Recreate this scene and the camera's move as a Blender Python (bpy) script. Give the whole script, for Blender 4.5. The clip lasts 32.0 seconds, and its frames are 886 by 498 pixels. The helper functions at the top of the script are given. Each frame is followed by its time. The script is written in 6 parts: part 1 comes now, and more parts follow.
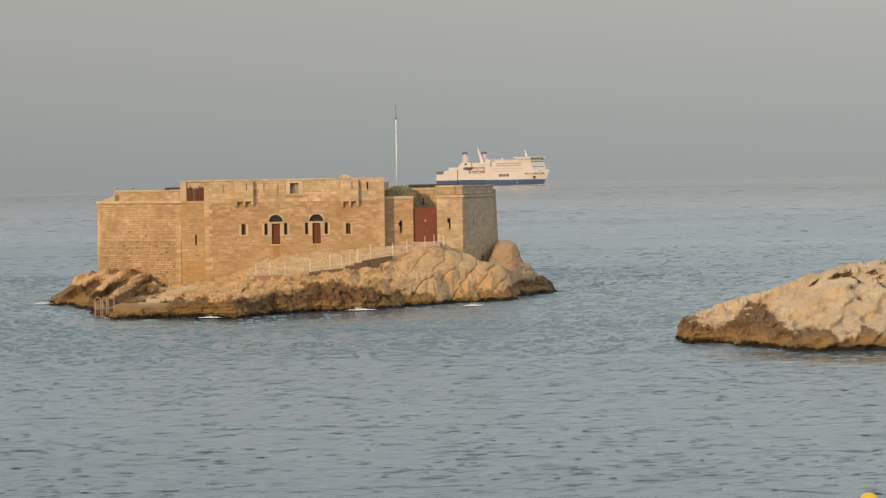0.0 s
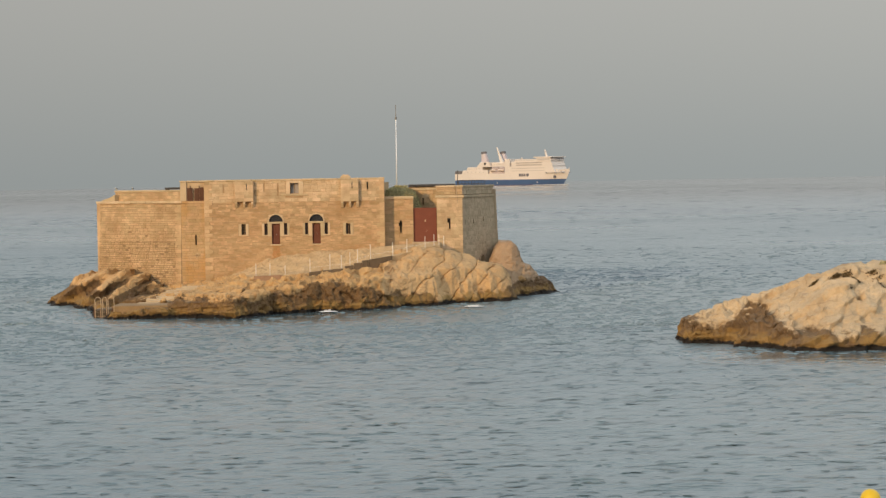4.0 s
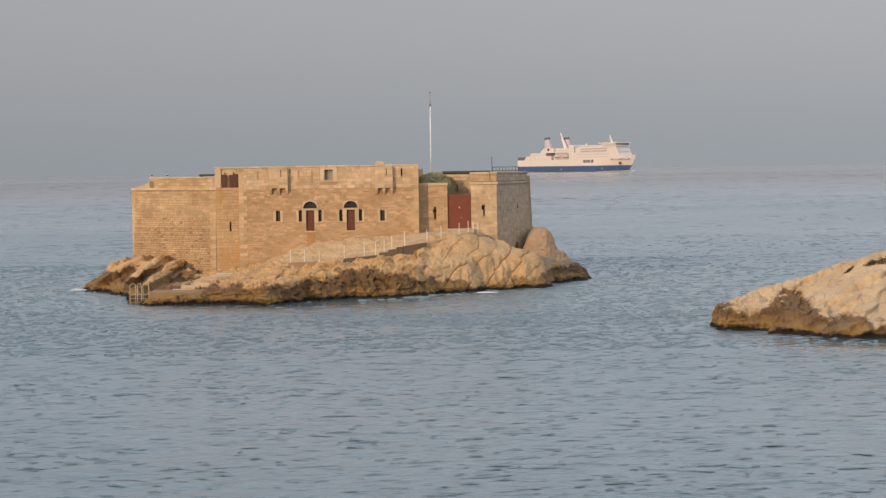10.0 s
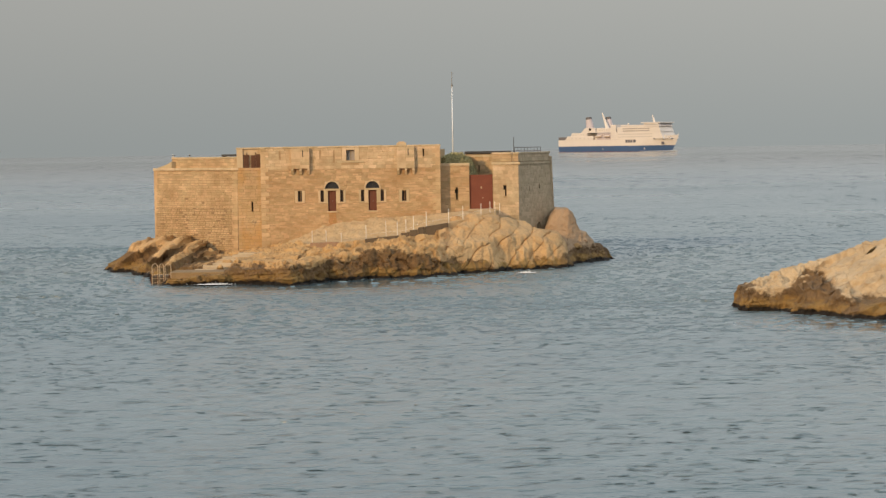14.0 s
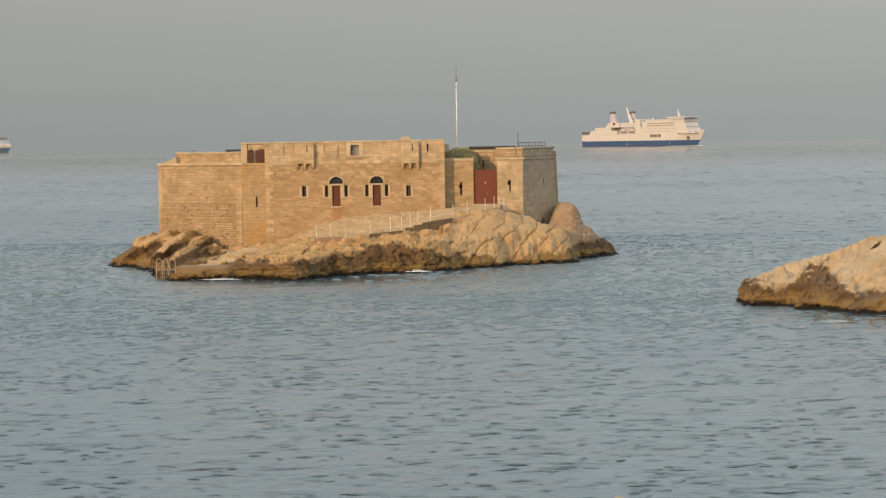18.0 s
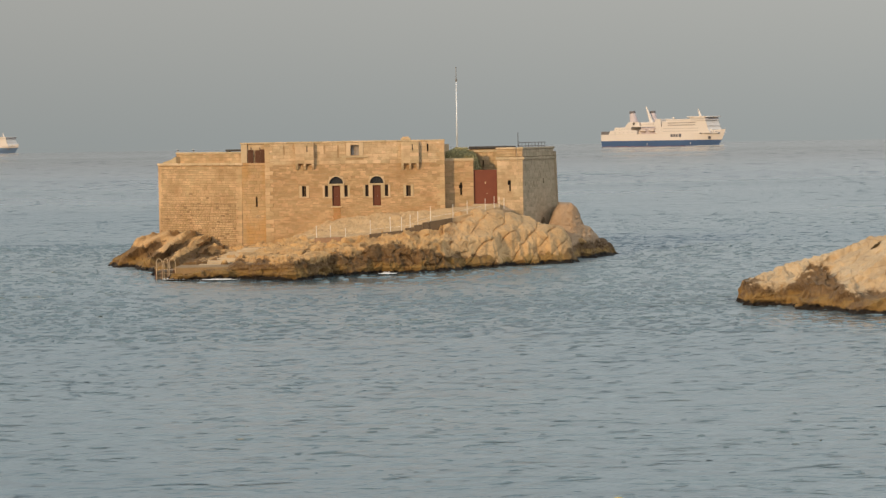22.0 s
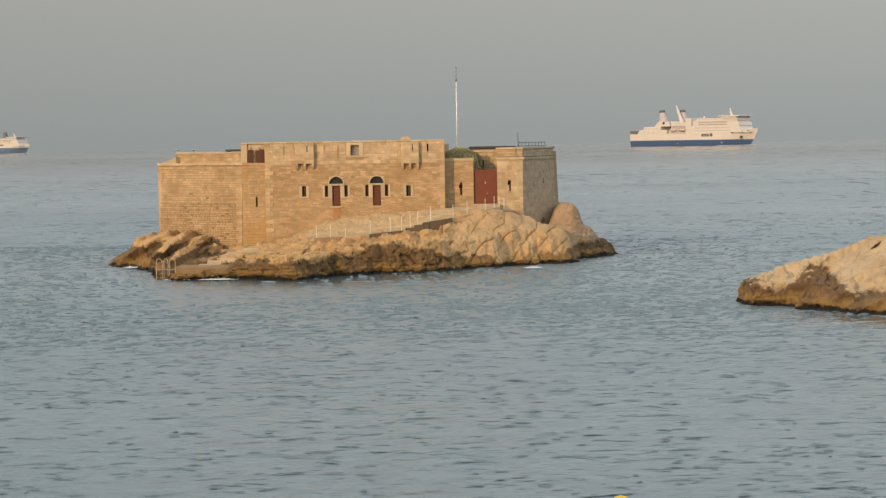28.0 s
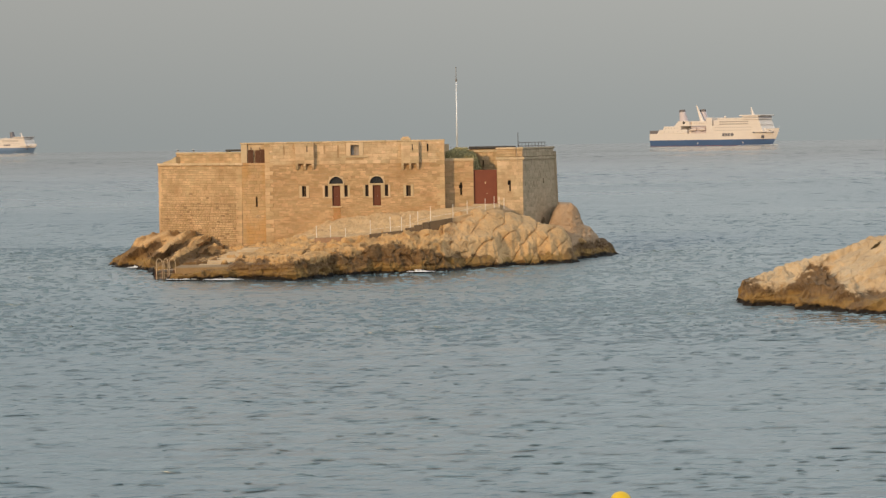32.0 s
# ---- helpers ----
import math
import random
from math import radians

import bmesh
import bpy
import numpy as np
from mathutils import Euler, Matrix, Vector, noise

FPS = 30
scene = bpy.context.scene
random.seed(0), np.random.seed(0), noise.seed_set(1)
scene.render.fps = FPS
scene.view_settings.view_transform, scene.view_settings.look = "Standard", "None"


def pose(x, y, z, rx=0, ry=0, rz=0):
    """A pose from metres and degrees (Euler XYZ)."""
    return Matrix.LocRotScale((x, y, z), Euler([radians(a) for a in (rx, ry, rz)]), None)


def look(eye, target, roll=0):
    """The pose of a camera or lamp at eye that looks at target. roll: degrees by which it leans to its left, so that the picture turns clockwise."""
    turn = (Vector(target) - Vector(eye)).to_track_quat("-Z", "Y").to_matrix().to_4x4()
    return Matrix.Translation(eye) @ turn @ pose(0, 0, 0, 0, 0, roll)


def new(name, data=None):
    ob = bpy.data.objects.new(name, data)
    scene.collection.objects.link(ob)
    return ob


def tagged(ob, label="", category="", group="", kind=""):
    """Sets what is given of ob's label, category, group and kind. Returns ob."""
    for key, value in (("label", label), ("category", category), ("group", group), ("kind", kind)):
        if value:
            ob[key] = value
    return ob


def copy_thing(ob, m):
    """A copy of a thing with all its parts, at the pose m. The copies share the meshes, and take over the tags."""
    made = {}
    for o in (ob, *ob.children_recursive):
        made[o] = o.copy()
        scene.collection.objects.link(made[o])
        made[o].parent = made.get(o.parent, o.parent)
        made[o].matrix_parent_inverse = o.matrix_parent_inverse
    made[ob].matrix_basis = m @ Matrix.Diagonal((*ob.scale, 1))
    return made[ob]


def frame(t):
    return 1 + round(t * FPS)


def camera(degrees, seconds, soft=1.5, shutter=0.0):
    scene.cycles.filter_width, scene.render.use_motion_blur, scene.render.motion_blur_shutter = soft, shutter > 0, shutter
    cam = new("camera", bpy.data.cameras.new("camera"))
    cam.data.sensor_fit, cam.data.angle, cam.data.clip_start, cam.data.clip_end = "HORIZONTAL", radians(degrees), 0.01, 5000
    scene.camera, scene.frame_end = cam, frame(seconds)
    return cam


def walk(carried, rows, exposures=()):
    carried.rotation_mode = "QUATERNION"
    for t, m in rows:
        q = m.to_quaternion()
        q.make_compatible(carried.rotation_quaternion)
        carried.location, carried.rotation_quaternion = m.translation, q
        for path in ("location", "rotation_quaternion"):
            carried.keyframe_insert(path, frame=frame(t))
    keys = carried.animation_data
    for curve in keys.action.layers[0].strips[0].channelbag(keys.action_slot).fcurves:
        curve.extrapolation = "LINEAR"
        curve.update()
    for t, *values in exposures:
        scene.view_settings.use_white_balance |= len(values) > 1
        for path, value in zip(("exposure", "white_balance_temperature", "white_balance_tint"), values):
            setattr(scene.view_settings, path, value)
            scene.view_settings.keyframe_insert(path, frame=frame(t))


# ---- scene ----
# The camera stands still high on the shore; it is nudged at 9.1 s and settles until 16 s.
EYE = Vector((0.0, 0.0, 14.0))
LENS = 4030.0
TILT, LEAN = math.atan2(-129.7, 4030.0), -0.934
cam = camera(22.02, 32.0, soft=1.36)


def aim(dx, dy):
    """The camera's pose when the picture has slid by dx, dy from its first place."""
    c, s = math.cos(radians(-LEAN)), math.sin(radians(-LEAN))
    x, y = -dx, -dy
    xr, yr = x * c - y * s, x * s + y * c
    ca, sa = math.cos(TILT), math.sin(TILT)
    way = Vector((xr, LENS * ca + yr * sa, LENS * sa - yr * ca))
    return look(EYE, EYE + way, LEAN)


walk(cam, [(0, aim(0, 0)), (4, aim(0, 0)), (8.9, aim(0, 0)), (9.1, aim(1, -0.5)), (9.2, aim(59, -25)), (9.3, aim(59.5, -25)),
           (9.5, aim(59.2, -24.6)), (9.8, aim(60, -24)), (10.0, aim(60.5, -23.5)), (10.1, aim(61.5, -23)), (10.2, aim(69.5, -25)),
           (10.3, aim(72.5, -27)), (10.5, aim(76, -31)), (10.7, aim(79, -36)), (11, aim(83, -43)), (11.5, aim(88, -47.7)),
           (12, aim(91, -51)), (12.5, aim(93, -53)), (13, aim(95.2, -55)), (13.5, aim(97, -57)), (14, aim(99, -58.5)),
           (14.5, aim(101.5, -61)), (15.5, aim(105, -65)), (16.3, aim(106.4, -67)), (17, aim(106.5, -67.2)), (23.3, aim(106.5, -67.2)),
           (24, aim(106.5, -66)), (24.6, aim(106.5, -66)), (25.4, aim(106.5, -67.2)), (32, aim(106.5, -67.2))],
     exposures=[(0, 0, 6500, 10), (9.0, 0, 6500, 10), (9.3, 0, 6120, 16), (11.2, 0, 6120, 16), (12.2, 0, 6500, 10), (32, 0, 6500, 10)])

# ---- light: a low warm sun behind the shore, and a hazy sky ----
SUN_AZ, SUN_EL = 33.0, 13.0     # degrees to the left of straight behind the camera, and up
to_sun = Vector((-math.sin(radians(SUN_AZ)) * math.cos(radians(SUN_EL)), -math.cos(radians(SUN_AZ)) * math.cos(radians(SUN_EL)), math.sin(radians(SUN_EL))))
sun = new("sun", bpy.data.lights.new("sun", "SUN"))
sun.data.energy, sun.data.angle, sun.data.color = 2.4, radians(0.8), (1.0, 0.665, 0.345)
sun.matrix_world = look(to_sun * 100, (0, 0, 0))

world = bpy.data.worlds.new("world")
scene.world = world
world.use_nodes = True
wt = world.node_tree
wt.nodes.clear()
sky = wt.nodes.new("ShaderNodeTexSky")
sky.sky_type, sky.sun_disc = "NISHITA", False
sky.sun_elevation, sky.sun_rotation = radians(SUN_EL), math.atan2(to_sun.x, to_sun.y)
sky.air_density, sky.dust_density, sky.ozone_density = 1.0, 3.0, 1.0
sky_hs = wt.nodes.new("ShaderNodeHueSaturation")
sky_hs.inputs["Saturation"].default_value, sky_hs.inputs["Value"].default_value = 0.5, 0.10
geo_w = wt.nodes.new("ShaderNodeTexCoord")
sep_w = wt.nodes.new("ShaderNodeSeparateXYZ")
haze = wt.nodes.new("ShaderNodeValToRGB")
haze.color_ramp.elements[0].position, haze.color_ramp.elements[0].color = 0.0, (0.355, 0.382, 0.376, 1)
haze.color_ramp.elements[1].position, haze.color_ramp.elements[1].color = 1.0, (0.60, 0.68, 0.78, 1)
for at, tone in ((0.09, (0.445, 0.437, 0.41, 1)), (0.18, (0.72, 0.725, 0.71, 1)), (0.28, (1.06, 1.08, 1.06, 1)), (0.45, (1.22, 1.25, 1.24, 1))):
    step = haze.color_ramp.elements.new(at)
    step.color = tone
mix_w = wt.nodes.new("ShaderNodeMix")
mix_w.data_type = "RGBA"
mix_w.inputs["Factor"].default_value = 0.85
bg = wt.nodes.new("ShaderNodeBackground")
out_w = wt.nodes.new("ShaderNodeOutputWorld")
wt.links.new(sky.outputs["Color"], sky_hs.inputs["Color"])
wt.links.new(geo_w.outputs["Generated"], sep_w.inputs[0])
wt.links.new(sep_w.outputs["Z"], haze.inputs[0])
wt.links.new(sky_hs.outputs["Color"], mix_w.inputs["A"])
wt.links.new(haze.outputs["Color"], mix_w.inputs["B"])
wt.links.new(mix_w.outputs["Result"], bg.inputs["Color"])
drift = wt.nodes.new("ShaderNodeMapRange")
drift.inputs["From Min"].default_value, drift.inputs["From Max"].default_value = -0.35, 0.35
drift.inputs["To Min"].default_value, drift.inputs["To Max"].default_value = 0.91, 1.09
wt.links.new(sep_w.outputs["X"], drift.inputs["Value"])
wt.links.new(drift.outputs["Result"], bg.inputs["Strength"])
wt.links.new(bg.outputs[0], out_w.inputs["Surface"])


# ---- materials ----
def material(name, low, high, rough=0.85, scale=1.0, fine=12.0, bump=0.3, depth=0.03, metal=0.0, vary=0.0, stain=None, stain_scale=0.2, stain_amount=0.5, stretch=(1, 1, 1), coords="world", ior=1.45, cast=None, grit=0.0):
    """A surface of two colours mixed at two scales, with relief; vary: difference from piece to piece; stain: a third colour in patches."""
    m = bpy.data.materials.new(name)
    m.use_nodes = True
    t = m.node_tree
    n, l = t.nodes, t.links
    b = n["Principled BSDF"]
    b.inputs["Roughness"].default_value, b.inputs["Metallic"].default_value, b.inputs["IOR"].default_value = rough, metal, ior
    if coords == "world":
        src = n.new("ShaderNodeNewGeometry").outputs["Position"]
    else:
        src = n.new("ShaderNodeTexCoord").outputs["Object"]
    mp = n.new("ShaderNodeMapping")
    mp.inputs["Scale"].default_value = stretch
    l.new(src, mp.inputs["Vector"])

    def tex(s, detail=5.0, roughness=0.6):
        x = n.new("ShaderNodeTexNoise")
        x.inputs["Scale"].default_value, x.inputs["Detail"].default_value, x.inputs["Roughness"].default_value = s, detail, roughness
        l.new(mp.outputs[0], x.inputs["Vector"])
        return x.outputs["Fac"]

    def math_node(op, a, c):
        x = n.new("ShaderNodeMath")
        x.operation = op
        for i, v in enumerate((a, c)):
            if isinstance(v, (int, float)):
                x.inputs[i].default_value = v
            else:
                l.new(v, x.inputs[i])
        return x.outputs[0]

    def mix(f, a, c, blend="MIX"):
        x = n.new("ShaderNodeMix")
        x.data_type, x.blend_type = "RGBA", blend
        for key, v in (("Factor", f), ("A", a), ("B", c)):
            if isinstance(v, (int, float)):
                x.inputs[key].default_value = v
            elif isinstance(v, tuple):
                x.inputs[key].default_value = (*v, 1)
            else:
                l.new(v, x.inputs[key])
        return x.outputs["Result"]

    def spread(v, a, c):
        x = n.new("ShaderNodeMapRange")
        x.inputs["From Min"].default_value, x.inputs["From Max"].default_value = a, c
        l.new(v, x.inputs["Value"])
        return x.outputs["Result"]

    broad, grain = tex(scale), tex(fine, 4.0, 0.7)
    f = spread(math_node("ADD", math_node("MULTIPLY", broad, 0.6), math_node("MULTIPLY", grain, 0.4)), 0.3, 0.7)
    col = mix(f, low, high)
    if vary:
        info = n.new("ShaderNodeObjectInfo").outputs["Random"]
        isl = n.new("ShaderNodeNewGeometry").outputs["Random Per Island"]
        r = math_node("FRACT", math_node("ADD", info, isl), 0)
        shade = n.new("ShaderNodeHueSaturation")
        l.new(math_node("ADD", math_node("MULTIPLY", r, 2 * vary), 1 - vary), shade.inputs["Value"])
        l.new(math_node("ADD", math_node("MULTIPLY", r, -0.014), 0.507), shade.inputs["Hue"])
        l.new(col, shade.inputs["Color"])
        col = shade.outputs["Color"]
    if stain:
        col = mix(math_node("MULTIPLY", spread(tex(stain_scale, 6.0, 0.65), 0.45, 0.72), stain_amount), col, stain)
    if cast:
        col = cast(n, l, mp, mix, spread, tex, math_node, col)
    l.new(col, b.inputs["Base Color"])
    l.new(math_node("ADD", math_node("MULTIPLY", grain, 0.2), rough - 0.1), b.inputs["Roughness"])
    if bump:
        bn = n.new("ShaderNodeBump")
        bn.inputs["Strength"].default_value, bn.inputs["Distance"].default_value = bump, depth
        l.new(math_node("ADD", grain, broad), bn.inputs["Height"])
        last = bn.outputs[0]
        if grit:
            pits = n.new("ShaderNodeBump")
            pits.inputs["Strength"].default_value, pits.inputs["Distance"].default_value = 1.0, grit
            l.new(tex(5.5, 5.0, 0.65), pits.inputs["Height"])
            l.new(last, pits.inputs["Normal"])
            last = pits.outputs[0]
        l.new(last, b.inputs["Normal"])
    return m


def tide_bands(n, l, mp, mix, spread, tex, math_node, col):
    """Weed, lichen and wet rock by height above the water, with an uneven edge; shade is mixed into the brown."""
    # fractures along slanting beds
    bent = n.new("ShaderNodeMapping")
    bent.inputs["Rotation"].default_value, bent.inputs["Scale"].default_value = (0.3, 0.65, 0.2), (0.55, 0.5, 1.15)
    warp = n.new("ShaderNodeVectorMath")
    wob = n.new("ShaderNodeTexNoise")
    wob.inputs["Scale"].default_value, wob.inputs["Detail"].default_value = 0.7, 3.0
    l.new(mp.outputs[0], wob.inputs["Vector"])
    l.new(mp.outputs[0], warp.inputs[0])
    l.new(wob.outputs["Color"], warp.inputs[1])
    l.new(warp.outputs[0], bent.inputs["Vector"])
    vor = n.new("ShaderNodeTexVoronoi")
    vor.feature = "DISTANCE_TO_EDGE"
    vor.inputs["Scale"].default_value = 0.6
    l.new(bent.outputs[0], vor.inputs["Vector"])
    gap = math_node("MULTIPLY", spread(vor.outputs["Distance"], 0.045, 0.012), spread(tex(0.5, 3.0, 0.5), 0.42, 0.58))
    col = mix(math_node("MULTIPLY", gap, 0.28), col, (0.16, 0.095, 0.045))
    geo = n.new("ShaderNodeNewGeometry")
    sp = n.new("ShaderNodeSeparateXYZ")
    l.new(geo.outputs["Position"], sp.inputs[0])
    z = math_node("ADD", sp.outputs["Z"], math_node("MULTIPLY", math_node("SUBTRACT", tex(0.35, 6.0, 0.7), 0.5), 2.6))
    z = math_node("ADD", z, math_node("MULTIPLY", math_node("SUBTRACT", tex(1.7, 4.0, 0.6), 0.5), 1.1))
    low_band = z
    # raises the brown on the cliff: tidal stain, with the overhang's shade put in
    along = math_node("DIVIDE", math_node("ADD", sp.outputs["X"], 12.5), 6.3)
    cliff_band = math_node("POWER", 2.718, math_node("MULTIPLY", math_node("MULTIPLY", along, along), -1.0))
    z = math_node("SUBTRACT", z, math_node("MULTIPLY", cliff_band, 1.3))
    # brown stain of the headland's hollow, with the hollow's shade put into the colour
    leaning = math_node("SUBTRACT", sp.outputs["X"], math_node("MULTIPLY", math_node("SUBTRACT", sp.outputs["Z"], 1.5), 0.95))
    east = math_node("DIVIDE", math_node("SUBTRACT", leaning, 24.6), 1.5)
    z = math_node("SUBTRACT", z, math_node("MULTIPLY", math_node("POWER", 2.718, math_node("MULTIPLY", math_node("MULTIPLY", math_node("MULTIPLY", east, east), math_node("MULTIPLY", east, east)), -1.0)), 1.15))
    # shade of the clefts between the ribs below the bastion, put into the brown stain
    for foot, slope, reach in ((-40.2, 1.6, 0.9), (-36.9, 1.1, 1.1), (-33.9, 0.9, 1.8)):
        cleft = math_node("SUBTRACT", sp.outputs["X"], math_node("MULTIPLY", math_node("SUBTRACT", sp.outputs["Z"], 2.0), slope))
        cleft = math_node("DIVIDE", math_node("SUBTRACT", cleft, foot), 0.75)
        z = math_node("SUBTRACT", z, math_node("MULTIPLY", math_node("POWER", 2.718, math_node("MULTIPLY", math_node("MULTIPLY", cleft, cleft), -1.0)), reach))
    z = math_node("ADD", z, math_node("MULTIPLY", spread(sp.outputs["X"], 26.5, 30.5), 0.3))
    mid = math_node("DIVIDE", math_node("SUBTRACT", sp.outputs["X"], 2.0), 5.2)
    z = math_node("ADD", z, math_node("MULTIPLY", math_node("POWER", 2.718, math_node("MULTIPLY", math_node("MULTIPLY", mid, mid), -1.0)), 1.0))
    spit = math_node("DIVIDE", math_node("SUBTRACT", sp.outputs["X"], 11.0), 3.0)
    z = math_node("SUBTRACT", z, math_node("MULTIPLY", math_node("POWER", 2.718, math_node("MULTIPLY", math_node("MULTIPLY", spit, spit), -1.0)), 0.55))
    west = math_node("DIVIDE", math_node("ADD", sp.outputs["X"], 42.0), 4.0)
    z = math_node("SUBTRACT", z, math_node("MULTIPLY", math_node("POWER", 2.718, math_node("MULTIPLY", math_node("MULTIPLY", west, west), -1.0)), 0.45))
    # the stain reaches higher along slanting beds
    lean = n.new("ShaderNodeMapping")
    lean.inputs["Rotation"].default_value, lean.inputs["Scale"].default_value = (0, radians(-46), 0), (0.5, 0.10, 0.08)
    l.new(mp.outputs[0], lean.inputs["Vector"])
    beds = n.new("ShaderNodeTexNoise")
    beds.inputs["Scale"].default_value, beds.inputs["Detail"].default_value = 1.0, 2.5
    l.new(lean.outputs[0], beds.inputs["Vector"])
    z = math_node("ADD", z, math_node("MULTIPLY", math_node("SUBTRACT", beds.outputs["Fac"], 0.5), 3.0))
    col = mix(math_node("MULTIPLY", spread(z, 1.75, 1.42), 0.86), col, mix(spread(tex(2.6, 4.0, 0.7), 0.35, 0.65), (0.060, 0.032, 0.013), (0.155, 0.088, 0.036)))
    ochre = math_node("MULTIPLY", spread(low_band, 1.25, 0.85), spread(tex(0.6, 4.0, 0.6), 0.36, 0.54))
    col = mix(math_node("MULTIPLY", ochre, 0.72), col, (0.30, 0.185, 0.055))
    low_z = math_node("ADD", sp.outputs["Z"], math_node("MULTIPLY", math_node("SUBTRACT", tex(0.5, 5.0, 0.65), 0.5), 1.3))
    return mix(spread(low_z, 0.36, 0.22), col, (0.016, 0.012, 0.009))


M = {}
M["ashlar"] = material("pale_limestone_ashlar", (0.38, 0.258, 0.133), (0.58, 0.423, 0.248), 0.9, 0.6, 9.0, 0.5, 0.03, vary=0.17, stain=(0.29, 0.17, 0.075), stain_scale=0.35, stain_amount=0.6)
M["cream_ashlar"] = material("cream_weathered_ashlar", (0.42, 0.305, 0.175), (0.64, 0.485, 0.31), 0.9, 0.8, 9.0, 0.5, 0.03, vary=0.18, stain=(0.32, 0.20, 0.095), stain_scale=0.45, stain_amount=0.65)
M["rubble"] = material("warm_rubble_stone", (0.35, 0.226, 0.114), (0.56, 0.396, 0.226), 0.92, 1.2, 7.0, 0.8, 0.04, vary=0.17, stretch=(0.6, 0.6, 1.5), grit=0.03, stain=(0.29, 0.155, 0.055), stain_scale=0.35, stain_amount=0.6)
M["dressed"] = material("smooth_dressed_stone", (0.43, 0.32, 0.19), (0.59, 0.46, 0.295), 0.85, 0.7, 14.0, 0.25, 0.02, vary=0.14, stain=(0.40, 0.28, 0.15), stain_scale=0.8, stain_amount=0.35)
# weathered stone of the tower's side, greyed further to carry that side's shade
M["grey"] = material("weathered_shaded_stone", (0.33, 0.255, 0.165), (0.48, 0.385, 0.26), 0.92, 0.9, 8.0, 0.8, 0.04, vary=0.15, grit=0.03, stain=(0.18, 0.13, 0.085), stain_scale=0.9, stain_amount=0.55)
M["mortar"] = material("sandy_lime_mortar", (0.21, 0.14, 0.075), (0.33, 0.225, 0.125), 0.95, 0.8, 15.0, 0.4, 0.02)
M["lime_mortar"] = material("pale_lime_mortar", (0.27, 0.175, 0.09), (0.46, 0.325, 0.185), 0.95, 0.8, 15.0, 0.4, 0.02)
M["rusty_wall"] = material("rust_stained_plaster", (0.36, 0.235, 0.115), (0.55, 0.385, 0.21), 0.92, 0.8, 9.0, 0.5, 0.03, vary=0.12, stain=(0.45, 0.235, 0.062), stain_scale=0.45, stain_amount=0.85, stretch=(1, 1, 0.5))
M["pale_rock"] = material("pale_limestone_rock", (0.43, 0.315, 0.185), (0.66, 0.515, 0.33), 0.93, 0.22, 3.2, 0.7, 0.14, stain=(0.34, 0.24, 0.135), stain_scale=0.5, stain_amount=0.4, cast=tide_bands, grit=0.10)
M["rust_streak"] = material("rust_streaked_stone", (0.34, 0.175, 0.065), (0.46, 0.27, 0.12), 0.92, 0.8, 9.0, 0.4, 0.03, vary=0.1)
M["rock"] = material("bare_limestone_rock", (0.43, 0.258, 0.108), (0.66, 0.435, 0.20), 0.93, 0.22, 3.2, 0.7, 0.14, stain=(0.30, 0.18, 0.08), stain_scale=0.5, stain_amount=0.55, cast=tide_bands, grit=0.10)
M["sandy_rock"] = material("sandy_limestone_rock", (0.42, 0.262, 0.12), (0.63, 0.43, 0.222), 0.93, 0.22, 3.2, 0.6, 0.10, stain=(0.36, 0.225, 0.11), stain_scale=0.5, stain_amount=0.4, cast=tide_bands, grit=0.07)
# dimmer pink rock: the knob's partial shade is put into this colour
M["rosy_rock"] = material("rosy_shaded_rock", (0.34, 0.232, 0.145), (0.48, 0.35, 0.23), 0.93, 0.3, 3.2, 0.6, 0.10, stain=(0.27, 0.165, 0.085), stain_scale=0.5, stain_amount=0.5, cast=tide_bands, grit=0.08)
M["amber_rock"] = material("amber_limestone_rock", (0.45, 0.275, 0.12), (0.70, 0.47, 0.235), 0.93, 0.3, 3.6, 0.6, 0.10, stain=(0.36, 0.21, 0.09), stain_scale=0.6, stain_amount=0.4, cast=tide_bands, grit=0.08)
M["red_paint"] = material("oxide_red_painted_timber", (0.155, 0.040, 0.019), (0.200, 0.055, 0.026), 0.6, 1.2, 20.0, 0.15, 0.01, stain=(0.15, 0.04, 0.02), stain_scale=1.5, stain_amount=0.4)
M["door_paint"] = material("faded_dark_red_timber", (0.105, 0.031, 0.015), (0.155, 0.048, 0.024), 0.7, 1.5, 20.0, 0.2, 0.01, stain=(0.10, 0.045, 0.025), stain_scale=1.5, stain_amount=0.5)
M["rust"] = material("rusty_steel_sheet", (0.075, 0.034, 0.018), (0.13, 0.055, 0.026), 0.8, 1.5, 15.0, 0.3, 0.01)
# near-black colour stands in for the shade inside openings
M["dark"] = material("interior_shade_dark", (0.025, 0.022, 0.02), (0.045, 0.04, 0.035), 0.9, 1.0, 10.0, 0.0)
M["old_glass"] = material("dusty_dark_glass", (0.012, 0.013, 0.016), (0.02, 0.022, 0.026), 0.35, 1.0, 10.0, 0.0)
M["brown_pane"] = material("brown_shuttered_pane", (0.035, 0.022, 0.015), (0.065, 0.042, 0.028), 0.6, 1.5, 12.0, 0.1, 0.01)
M["concrete"] = material("worn_sandy_concrete", (0.43, 0.315, 0.185), (0.58, 0.45, 0.29), 0.9, 0.5, 8.0, 0.4, 0.02, stain=(0.30, 0.22, 0.13), stain_scale=0.6, stain_amount=0.5)
